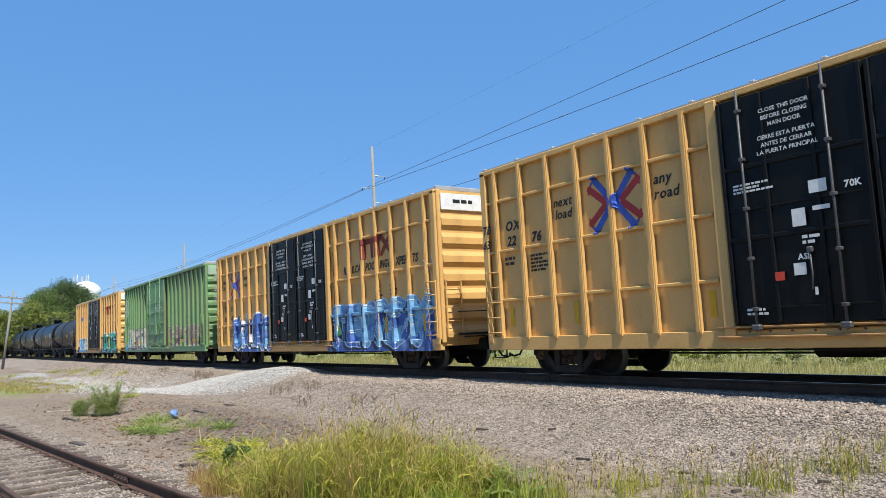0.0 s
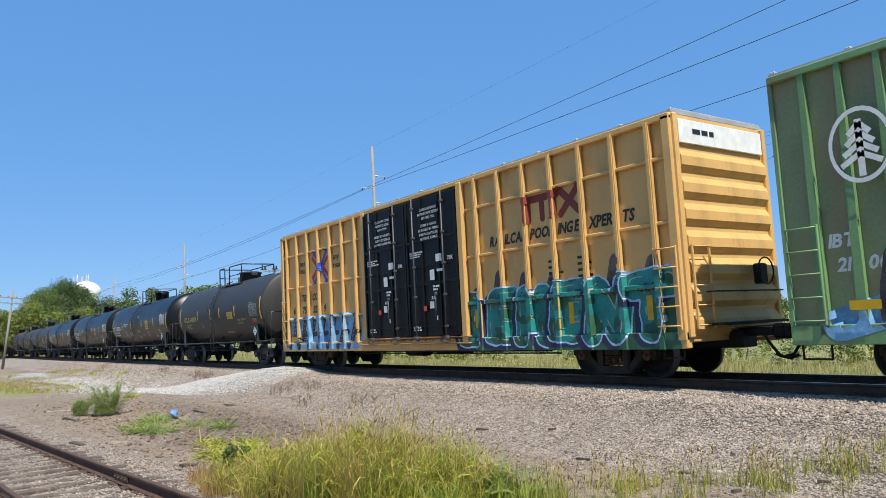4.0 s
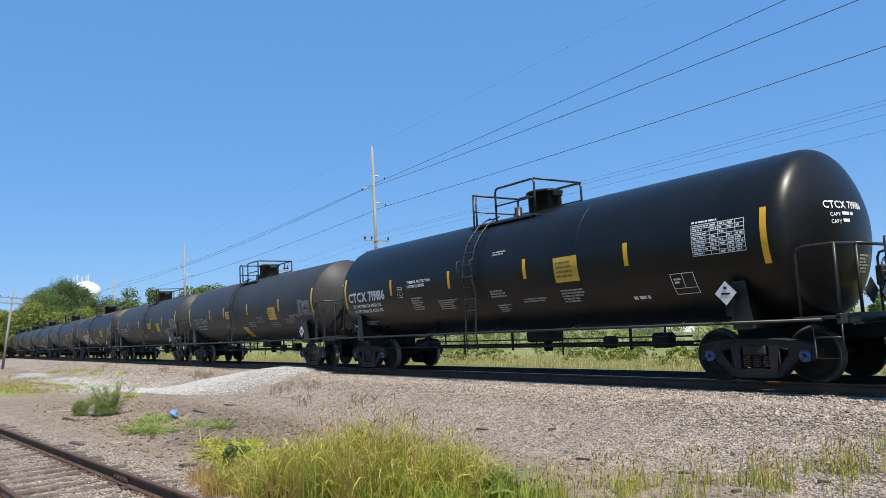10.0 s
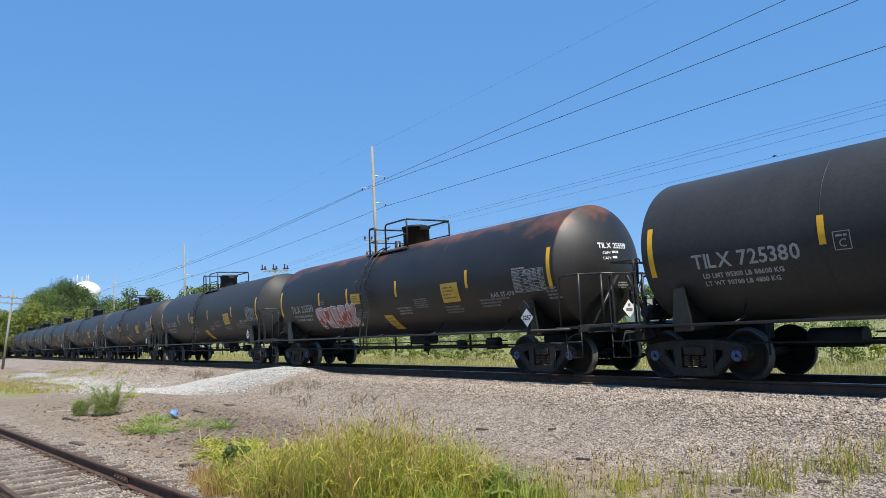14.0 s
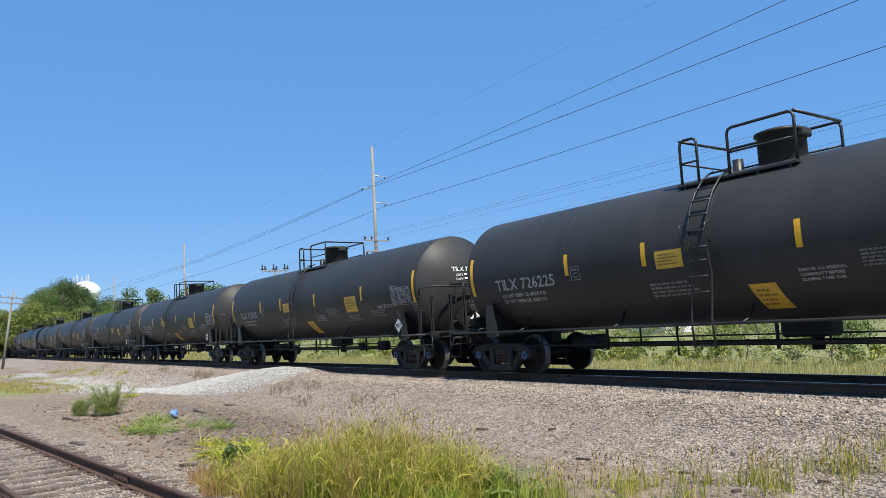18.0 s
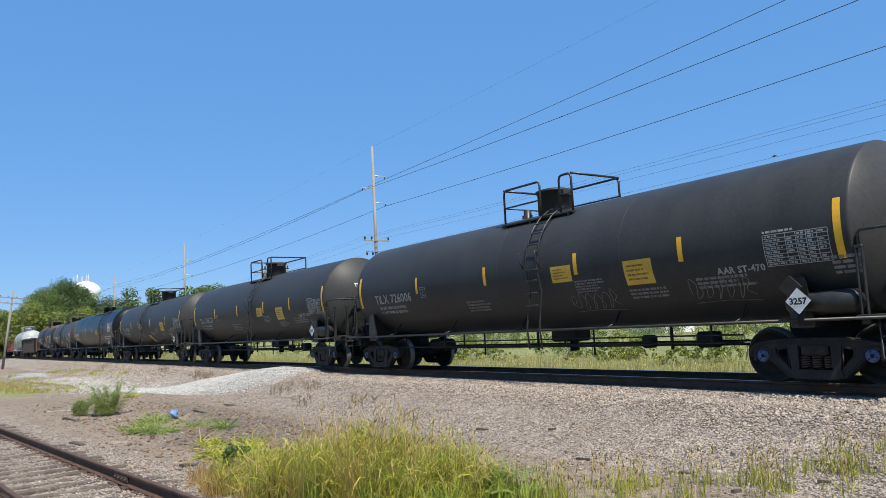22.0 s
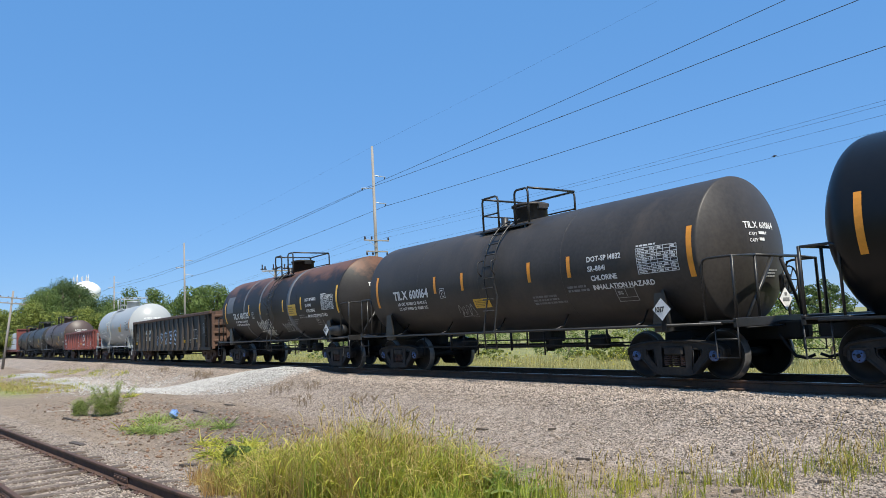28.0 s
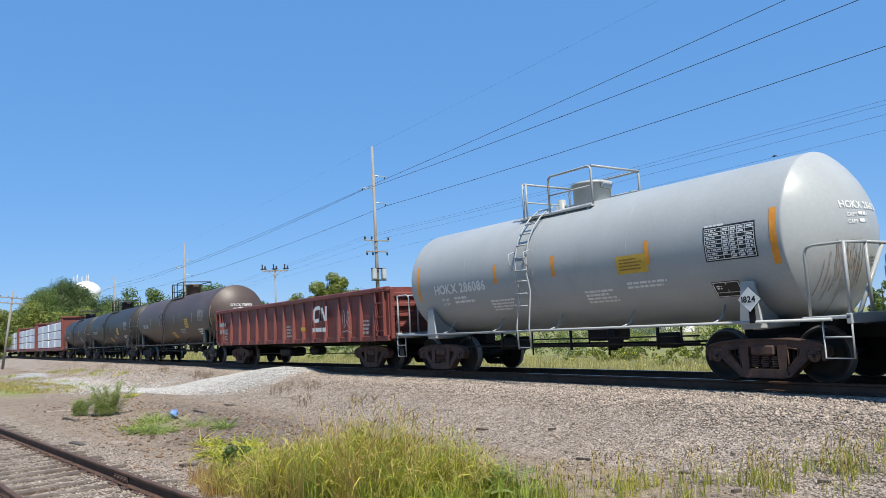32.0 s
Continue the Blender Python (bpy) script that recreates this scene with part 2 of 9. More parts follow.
def text_shape(s, u, v, h, lay, spread=1.0, shape=None, bold=0.0, slot=0):
    """Lettering from u rightwards with its baseline at v, capitals h high. lay(u, v) gives the place on the side."""
    sh = shape or Shape()
    k = h / 0.70
    for ch in s:
        if ch == " ":
            u += 0.32 * k * spread
            continue
        vs, fs, w = glyph(ch, min(WEIGHTS, key=lambda q: abs(q - 0.5 * bold / k)))
        sh.add([lay(u + p[0] * k, v + p[1] * k) for p in vs], fs, slot)
        u += (glyph(ch)[2] + 0.1) * k * spread
    return sh


def text_width(s, h, spread=1.0):
    return sum((0.32 if c == " " else glyph(c)[2] + 0.1) * spread for c in s) * h / 0.70


def bars(u, v, w, lines, h, lay, rnd, shape=None, gap=1.7):
    """Small writing as plain bars, word by word."""
    sh = shape or Shape()
    for i in range(lines):
        x, end = u, u + w * rnd.uniform(0.6, 1.0)
        while x < end:
            ww = min(rnd.uniform(1.5, 6) * h * 0.6, end - x + 0.01)
            sh.add([lay(x, v), lay(x + ww, v), lay(x + ww, v + h), lay(x, v + h)], [(0, 1, 2, 3)])
            x += ww + h * 0.5
        v -= h * gap
    return sh


def patch(u0, u1, v0, v1, lay, n=4, shape=None, slot=0, lean=0.0):
    """A thin decal between u0..u1 and v0..v1, bent over the side."""
    sh = shape or Shape()
    vs = []
    for j in range(n + 1):
        v = v0 + (v1 - v0) * j / n
        d = lean * (v - v0)
        vs += [lay(u0 + d, v), lay(u1 + d, v)]
    return sh.add(vs, [(2 * j, 2 * j + 1, 2 * j + 3, 2 * j + 2) for j in range(n)], slot)


def ring_decal(u, v, r0, r1, lay, n=24, shape=None, su=1.0):
    sh = shape or Shape()
    vs = []
    for i in range(n):
        a = 2 * math.pi * i / n
        vs += [lay(u + su * r0 * math.cos(a), v + r0 * math.sin(a)), lay(u + su * r1 * math.cos(a), v + r1 * math.sin(a))]
    return sh.add(vs, [(2 * i, 2 * i + 1, (2 * i + 3) % (2 * n), (2 * i + 2) % (2 * n)) for i in range(n)])


def stroke(pts, w, lay, shape=None, slot=0):
    """A painted line of width w through pts on the side."""
    sh = shape or Shape()
    vs = []
    for i, p in enumerate(pts):
        a, b = pts[max(i - 1, 0)], pts[min(i + 1, len(pts) - 1)]
        d = Vector((b[0] - a[0], b[1] - a[1]))
        d = d.normalized() if d.length else Vector((1, 0))
        vs += [lay(p[0] - d.y * w / 2, p[1] + d.x * w / 2), lay(p[0] + d.y * w / 2, p[1] - d.x * w / 2)]
    return sh.add(vs, [(2 * i, 2 * i + 1, 2 * i + 3, 2 * i + 2) for i in range(len(pts) - 1)], slot)


# ---- the ground: one sheet, with the ballast bank, the gravel heap and the siding's bed in it ----
def smooth(a, b, x):
    t = np.clip((x - a) / (b - a), 0, 1)
    return t * t * (3 - 2 * t)


SIDE_P, SIDE_D = np.array([-9.36, 2.71]), np.array([12.21, 1.21])   # a point on the siding's near-track rail, and its way
SIDE_D = SIDE_D / np.hypot(*SIDE_D)
SIDE_N = np.array([-SIDE_D[1], SIDE_D[0]])
SIDE_TOP = -0.70


def wobble(x, y, s, seed):
    """Cheap smooth noise from sums of sines."""
    r = np.random.RandomState(seed)
    out = 0 * x
    for _ in range(6):
        a, p = r.uniform(0, 2 * math.pi), r.uniform(0, 6.28)
        k = r.uniform(0.6, 1.7) / s
        out = out + np.sin((x * math.cos(a) + y * math.sin(a)) * k * 6.28 + p)
    return out / 6


def side_dist(x, y):
    """Metres from the siding's centre line."""
    return (x - SIDE_P[0]) * SIDE_N[0] + (y - SIDE_P[1]) * SIDE_N[1] + 0.72


def heap(x, y):
    ax, ay, bx, by = -25.4, 10.3, -33.2, 7.1
    t = np.clip(((x - ax) * (bx - ax) + (y - ay) * (by - ay)) / ((bx - ax) ** 2 + (by - ay) ** 2), 0, 1)
    q = np.hypot(x - ax - t * (bx - ax), y - ay - t * (by - ay))
    return (0.33 - 0.22 * t) * np.exp(-(q / (1.40 - 0.25 * t)) ** 2.4)


def ground_z(x, y):
    x, y = np.asarray(x, float), np.asarray(y, float)
    d = y - TRACK_Y
    w = wobble(x, y, 7.0, 3)
    near = -0.24 - 0.60 * (1 - smooth(-4.9 + 0.5 * w, -1.9, d)) - 0.065 * (1 - smooth(1.5, 2.6, np.abs(side_dist(x, y))))
    far = -0.24 - 0.42 * smooth(1.9, 4.2, d)
    z = np.where(d < 0, near, far)
    z = z + 0.035 * wobble(x, y, 2.2, 5) * smooth(1.3, 2.3, np.abs(d)) + 0.012 * wobble(x, y, 0.6, 6) * smooth(1.2, 2.0, np.abs(d))
    # tongue of pale stone spilling from the bank down to the dirt
    z = z + 0.05 * (1 - smooth(1.35, 1.75, np.abs(d)))
    h = heap(x, y) + 0.22 * np.exp(-(((x + 62.0) / 6.0) ** 2 + ((y - 6.0) / 2.0) ** 2))
    return z + h


def graded(lo, hi, step, far, grow=1.22):
    a = list(np.arange(lo, hi + step / 2, step))
    s, p = step, a[-1]
    while p < far:
        s *= grow
        p += s
        a.append(p)
    s, p = step, a[0]
    while p > -far:
        s *= grow
        p -= s
        a.insert(0, p)
    return np.array(a)


def ground_material():
    m = bpy.data.materials.new("gravel_dirt_and_turf")
    m.use_nodes = True
    nt = m.node_tree
    n, l = nt.nodes, nt.links
    b = n["Principled BSDF"]
    b.inputs["Roughness"].default_value = 0.95
    co = n.new("ShaderNodeTexCoord")
    at = {}
    for k in ("stone", "turf", "pale", "soot"):
        a = n.new("ShaderNodeAttribute")
        a.attribute_name = k
        at[k] = a.outputs["Fac"]

    def nz(scale, detail=6, rough=0.6):
        t = n.new("ShaderNodeTexNoise")
        t.inputs["Scale"].default_value, t.inputs["Detail"].default_value, t.inputs["Roughness"].default_value = scale, detail, rough
        l.new(co.outputs["Object"], t.inputs["Vector"])
        return t.outputs["Fac"]

    def ramp(f, a, b2, p0=0.35, p1=0.65):
        r = n.new("ShaderNodeValToRGB")
        r.color_ramp.elements[0].position, r.color_ramp.elements[1].position = p0, p1
        r.color_ramp.elements[0].color, r.color_ramp.elements[1].color = (*a, 1), (*b2, 1)
        l.new(f, r.inputs[0])
        return r.outputs[0]

    def mix(f, a, b2):
        x = n.new("ShaderNodeMix")
        x.data_type = "RGBA"
        l.new(f, x.inputs[0])
        l.new(a, x.inputs[6])
        l.new(b2, x.inputs[7])
        return x.outputs[2]

    def edge(mask, scale, width=0.5):
        """The mask with a ragged edge."""
        s = n.new("ShaderNodeMath")
        s.operation = "MULTIPLY_ADD"
        s.inputs[1].default_value, s.inputs[2].default_value = width, -width / 2
        l.new(nz(scale, 8, 0.7), s.inputs[0])
        a = n.new("ShaderNodeMath")
        l.new(mask, a.inputs[0])
        l.new(s.outputs[0], a.inputs[1])
        r = n.new("ShaderNodeMapRange")
        r.inputs[1].default_value, r.inputs[2].default_value = 0.35, 0.65
        l.new(a.outputs[0], r.inputs[0])
        return r.outputs[0]

    vor = n.new("ShaderNodeTexVoronoi")
    vor.inputs["Scale"].default_value = 36
    l.new(co.outputs["Object"], vor.inputs["Vector"])
    vf = n.new("ShaderNodeTexVoronoi")
    vf.inputs["Scale"].default_value = 70
    l.new(co.outputs["Object"], vf.inputs["Vector"])
    sp = n.new("ShaderNodeSeparateColor")
    l.new(vor.outputs["Color"], sp.inputs[0])
    sp2 = n.new("ShaderNodeSeparateColor")
    l.new(vf.outputs["Color"], sp2.inputs[0])
    dirt = mix(nz(0.8), ramp(nz(14), (0.11, 0.083, 0.062), (0.30, 0.225, 0.155)), ramp(sp2.outputs[0], (0.09, 0.068, 0.052), (0.42, 0.33, 0.245), 0.1, 0.95))
    stone = ramp(sp.outputs[0], (0.080, 0.066, 0.055), (0.44, 0.362, 0.298), 0.0, 1.0)
    pale = ramp(sp.outputs[1], (0.20, 0.19, 0.175), (0.48, 0.465, 0.435), 0.0, 1.0)
    turf = mix(nz(0.35), ramp(nz(9), (0.09, 0.12, 0.03), (0.24, 0.25, 0.09)), ramp(nz(5), (0.14, 0.15, 0.05), (0.34, 0.30, 0.13)))
    soot = ramp(nz(12), (0.085, 0.066, 0.052), (0.20, 0.155, 0.12))
    col = mix(edge(at["stone"], 1.5), dirt, stone)
    col = mix(edge(at["soot"], 0.9, 0.9), col, soot)
    col = mix(edge(at["pale"], 1.2, 0.6), col, pale)
    col = mix(edge(at["turf"], 0.7, 0.8), col, turf)
    # patchiness a hand and a stride across
    for scale, lo, hi in ((0.7, 0.84, 1.16), (4.0, 0.86, 1.13)):
        mr = n.new("ShaderNodeMapRange")
        mr.inputs[1].default_value, mr.inputs[2].default_value = 0.3, 0.7
        mr.inputs[3].default_value, mr.inputs[4].default_value = lo, hi
        l.new(nz(scale, 5, 0.65), mr.inputs[0])
        hs = n.new("ShaderNodeHueSaturation")
        l.new(mr.outputs[0], hs.inputs["Value"])
        l.new(col, hs.inputs["Color"])
        col = hs.outputs[0]
    l.new(col, b.inputs["Base Color"])
    bp = n.new("ShaderNodeBump")
    bp.inputs["Strength"].default_value, bp.inputs["Distance"].default_value = 0.55, 0.025
    l.new(vor.outputs["Distance"], bp.inputs["Height"])
    bp2 = n.new("ShaderNodeBump")
    bp2.inputs["Strength"].default_value, bp2.inputs["Distance"].default_value = 0.5, 0.03
    l.new(nz(30), bp2.inputs["Height"])
    l.new(bp.outputs[0], bp2.inputs["Normal"])
    l.new(bp2.outputs[0], b.inputs["Normal"])
    return m


def build_ground():
    gx, gy = graded(-75, 12, 0.3, 3500), graded(-4, 18, 0.25, 3500)
    X, Y = np.meshgrid(gx, gy)
    Z = ground_z(X, Y)
    nx, ny = len(gx), len(gy)
    verts = np.stack([X, Y, Z], -1).reshape(-1, 3)
    i = (np.arange(ny - 1)[:, None] * nx + np.arange(nx - 1)[None, :]).ravel()
    faces = np.stack([i, i + 1, i + 1 + nx, i + nx], -1)
    me = bpy.data.meshes.new("ground")
    me.from_pydata(verts.tolist(), [], faces.tolist())
    d = Y - TRACK_Y
    w = wobble(X, Y, 5.0, 11)
    masks = dict(
        stone=np.maximum(smooth(-5.6 + 0.9 * w, -4.2, d) * (1 - smooth(2.4, 3.6, d)), 0.8 * (1 - smooth(1.5, 2.3, np.abs(side_dist(X, Y))))),
        turf=np.maximum(smooth(2.6, 3.4, d), np.maximum(smooth(3.0, 6.0, -Y) , np.exp(-(((X + 44) / 9.0) ** 2 + ((Y - 3.4) / 1.7) ** 2)) * 0.8)),
        pale=np.clip(3.2 * heap(X, Y) + 0.95 * np.exp(-(((X + 44.5) / 8.5) ** 2 + ((Y - 7.2) / 1.7) ** 2)) + 0.9 * np.exp(-(((X + 62) / 6) ** 2 + ((Y - 6.0) / 2.0) ** 2)), 0, 1),
        soot=np.clip(0.80 * np.exp(-(((X + 20) / 8.0) ** 2 + ((Y - 6.6) / 0.9) ** 2)) + 0.75 * np.exp(-(((X + 15) / 4.5) ** 2 + ((Y - 4.9) / 1.2) ** 2)), 0, 1))
    for k, a in masks.items():
        at = me.attributes.new(k, "FLOAT", "POINT")
        at.data.foreach_set("value", a.ravel().astype(np.float32))
    me.polygons.foreach_set("use_smooth", [True] * len(me.polygons))
    me.materials.append(ground_material())
    me.update()
    tagged(new("ground", me), "gravel, dirt and dry turf along the railway line", "ground", kind="structure")


build_ground()


def rocks(name, pts, sizes, mat, label, seed, parent=None):
    """Loose stones, one squashed and jittered octahedron each, in one mesh."""
    r = np.random.RandomState(seed)
    base = np.array([(1, 0, 0), (-1, 0, 0), (0, 1, 0), (0, -1, 0), (0, 0, 1), (0, 0, -1), (.62, .62, .55), (-.62, -.62, .55)], float)
    tri = np.array([(0, 6, 4), (0, 2, 6), (2, 4, 6), (2, 1, 4), (1, 7, 4), (1, 3, 7), (3, 4, 7), (3, 0, 4), (2, 0, 5), (1, 2, 5), (3, 1, 5), (0, 3, 5)])
    n = len(pts)
    a = r.uniform(0, 2 * math.pi, n)
    v = base[None] * (1 + r.uniform(-0.3, 0.3, (n, 8, 3)))
    v = v * np.stack([sizes * r.uniform(0.7, 1.3, n), sizes * r.uniform(0.6, 1.1, n), sizes * r.uniform(0.45, 0.85, n)], -1)[:, None]
    c, s = np.cos(a)[:, None], np.sin(a)[:, None]
    v = np.stack([v[..., 0] * c - v[..., 1] * s, v[..., 0] * s + v[..., 1] * c, v[..., 2]], -1) + pts[:, None]
    f = (tri[None] + 8 * np.arange(n)[:, None, None]).reshape(-1, 3)
    me = bpy.data.meshes.new(name)
    me.vertices.add(8 * n)
    me.vertices.foreach_set("co", v.reshape(-1).astype(np.float32))
    me.loops.add(3 * len(f))
    me.loops.foreach_set("vertex_index", f.reshape(-1).astype(np.int32))
    me.polygons.add(len(f))
    me.polygons.foreach_set("loop_start", np.arange(0, 3 * len(f), 3, dtype=np.int32))
    me.materials.append(mat)
    me.update(calc_edges=True)
    return tagged(new(name, me), label, "stones", kind="stuff")


M["ballast"] = material("buff_grey_ballast", (0.290, 0.238, 0.196), 0.9, vary=0.28, scale=6, fine=60, bump=0.3, island=0.5)
M["pale_stone"] = material("pale_limestone_chippings", (0.40, 0.385, 0.36), 0.9, vary=0.15, scale=6, fine=60, bump=0.2, island=0.3)
M["siding_stone"] = material("pale_grey_ballast", (0.315, 0.262, 0.215), 0.9, vary=0.25, scale=6, fine=60, bump=0.3, island=0.4)
M["pebble"] = material("brown_grey_pebbles", (0.245, 0.197, 0.155), 0.9, vary=0.25, scale=6, fine=60, bump=0.3, island=0.6)


def scatter_stones():
    r = np.random.RandomState(21)
    n = 84000
    x = -36 + 40 * r.beta(1.6, 0.9, n)
    d = -1.0 - 4.5 * r.beta(1.0, 1.5, n)
    y = TRACK_Y + d
    ok = heap(x, y) < 0.1
    x, y = x[ok], y[ok]
    rocks("ballast_stones", np.stack([x, y, ground_z(x, y) + 0.006], -1), r.uniform(0.45, 1.0, len(x)) * (0.016 + 0.020 * smooth(9.4, 10.3, y + 0.3 * wobble(x, y, 1.5, 77))), M["ballast"], "buff-grey crushed stone ballast on the bank below the track", 1)
    x = -36 - 46 * r.beta(0.9, 1.5, 15000)
    y = TRACK_Y - 1.2 - 4.6 * r.beta(1.0, 1.3, 15000)
    rocks("far_bank_stones", np.stack([x, y, ground_z(x, y) + 0.004], -1), r.uniform(0.02, 0.055, len(x)), M["ballast"], "buff-grey ballast on the bank farther along", 7)
    t = r.rand(22000)
    x, y = -25.4 - 7.8 * t + r.normal(0, 1.0, 22000), 10.3 - 3.2 * t + r.normal(0, 1.0, 22000)
    ok = heap(x, y) > 0.07
    x, y = x[ok], y[ok]
    rocks("gravel_heap_stones", np.stack([x, y, ground_z(x, y) + 0.004], -1), r.uniform(0.015, 0.04, len(x)), M["pale_stone"], "pale limestone chippings heaped beside the bank", 2)
    x = r.uniform(-54, -34, 9000)
    y = 7.4 + r.normal(0, 1.2, 9000)
    rocks("gravel_spread", np.stack([x, y, ground_z(x, y) + 0.002], -1), r.uniform(0.015, 0.05, len(x)), M["pale_stone"], "pale chippings spread over the dirt", 3)
    n = 26000
    x = -34 + 36 * r.beta(1.7, 1.0, n)
    y = 2.2 + 7.0 * r.beta(1.2, 1.0, n)
    rocks("dirt_pebbles", np.stack([x, y, ground_z(x, y) + 0.002], -1), r.uniform(0.008, 0.03, len(x)) * (1 + 0.8 * (r.rand(len(x)) > 0.97)), M["pebble"], "brown-grey pebbles lying on the dirt", 4)
    q = -30 + 32 * r.beta(1.4, 0.9, 26000)
    e = r.uniform(-2.2, 1.8, 26000)
    x, y = SIDE_P[0] + SIDE_D[0] * q + SIDE_N[0] * (e - 0.72), SIDE_P[1] + SIDE_D[1] * q + SIDE_N[1] * (e - 0.72)
    rocks("siding_ballast", np.stack([x, y, ground_z(x, y) + 0.012], -1), r.uniform(0.009, 0.026, len(x)), M["siding_stone"], "grey stone ballast between the siding's ties", 5)


    n = 1500
    x = -31 + 21 * r.beta(1.5, 1.0, n)
    y = 2.9 + 4.4 * r.beta(1.5, 1.5, n)
    M["chip"] = material("red_brown_wood_chips", (0.185, 0.110, 0.070), 0.9, vary=0.3, scale=6, fine=60, bump=0.3, island=0.6)
    rocks("wood_chips", np.stack([x, y, ground_z(x, y) + 0.006], -1), r.uniform(0.015, 0.05, n), M["chip"], "red-brown chips of old tie wood on the dirt", 6)


scatter_stones()


# ---- rails and ties ----
def rail_shape(length, seg=1):
    prof = [(-0.07, -0.172), (0.07, -0.172), (0.07, -0.16), (0.012, -0.14), (0.010, -0.05), (0.036, -0.034), (0.036, -0.006), (0.028, 0), (-0.028, 0), (-0.036, -0.006), (-0.036, -0.034), (-0.010, -0.05), (-0.012, -0.14), (-0.07, -0.16)]
    s, n = Shape(), len(prof)
    s.add([(x, y, z) for x in (-length / 2, length / 2) for y, z in prof], [])
    for i in range(n):
        s.f.append((i, (i + 1) % n, n + (i + 1) % n, n + i))
        s.m.append(1 if i == 7 else 0)
        s.s.append(False)
    s.f += [tuple(range(n - 1, -1, -1)), tuple(range(n, 2 * n))]
    s.m += [0, 0]
    s.s += [False, False]
    return s


def tie_shape(seed, length=2.59, w=0.225, h=0.17):
    r = random.Random(seed)
    s = Shape()
    n = 6
    vs = []
    for i in range(n + 1):
        y = -length / 2 + length * i / n
        j = [r.uniform(-0.012, 0.012) for _ in range(4)]
        vs += [(-w / 2 + j[0], y, -h), (w / 2 + j[1], y, -h), (w / 2 + j[1], y, -0.012 + j[2] * 0.6), (w / 2 - 0.015, y, j[3] * 0.6), (-w / 2 + 0.015, y, j[3] * 0.6), (-w / 2 + j[0], y, -0.012 + j[2] * 0.6)]
    fs = [(i * 6 + k, i * 6 + (k + 1) % 6, i * 6 + 6 + (k + 1) % 6, i * 6 + 6 + k) for i in range(n) for k in range(6)]
    return s.add(vs, fs + [tuple(range(5, -1, -1)), tuple(range(n * 6, n * 6 + 6))])


TIES = [tie_shape(k).mesh("tie", M["tie"]) for k in range(6)]
M["tie_dark"] = material("creosoted_timber", (0.045, 0.036, 0.03), 0.9, vary=0.4, scale=5, fine=50, bump=0.5, island=0.2)
MAIN_TIES = [tie_shape(10 + k).mesh("tie", M["tie_dark"]) for k in range(4)]


def build_main_track():
    t = tagged(new("main_track"), "main line with worn steel rails on dark ties in ballast", "railway track", kind="structure")
    t.location = (0, TRACK_Y, 0)
    for s in (-1, 1):
        part("rail", rail_shape(1400), [M["rail"], M["railhead"]], t, "worn steel rail", (-560, s * 0.753, 0))
    k = 0
    x = -75.0
    while x < 14:
        part("tie", MAIN_TIES[k % 4], None, t, "", (x, 0.02 * ((k * 7) % 3 - 1), -0.205))
        x += 0.53
        k += 1
    s = Shape()
    for i in range(420):
        s.box((-75.5 - i * 0.53, 0, -0.25), (0.225, 2.59, 0.15))
    tagged(part("far_ties", s, M["tie_dark"], t), kind="stuff")


def build_siding():
    t = tagged(new("siding_track"), "old siding with rusty rails on weathered grey ties", "railway track", kind="structure")
    ang = math.degrees(math.atan2(SIDE_D[1], SIDE_D[0]))
    c = SIDE_P - SIDE_N * 0.753
    t.matrix_basis = pose(c[0], c[1], SIDE_TOP, 0, 0, ang)
    for s in (-1, 1):
        part("rail", rail_shape(90), [M["rail"], M["rail"]], t, "rusty rail", (-20, s * 0.753, 0))
        for xx, off in ((-2.75, 0.0), (-13.9, 0.1)):
            b = Shape()
            for yy in (-1, 1):
                b.box((0, yy * 0.026, -0.095), (0.62, 0.022, 0.085), 0.008)
                for q in (-0.24, -0.08, 0.08, 0.24):
                    b.rod((q, yy * 0.03, -0.09), (q, yy * 0.062, -0.09), 0.016, 6)
            part("joint_bar", b, M["truck_rust"], t, "rusty bolted joint bar", (xx + off, s * 0.753, 0))
    r = random.Random(5)
    x = -46.0
    k = 0
    while x < 14:
        o = part("tie", TIES[k % 6], None, t, "", (x, r.uniform(-0.14, 0.14), -0.175 + r.uniform(-0.02, 0.006)))
        o.rotation_euler = (0, 0, radians(r.uniform(-2.5, 2.5)))
        for s in (-1, 1):
            p = Shape().box((0, 0, 0.004), (0.19, 0.30, 0.016), 0.004)
            for yy in (-0.085, 0.085):
                p.box((0.04, yy, 0.03), (0.03, 0.03, 0.04), 0.006)
            part("tie_plate", shared("tie_plate", lambda: p, M["truck_rust"]), None, t, "", (x, s * 0.753, -0.176))
        x += 0.53 + r.uniform(-0.03, 0.03)
        k += 1


build_main_track()
build_siding()


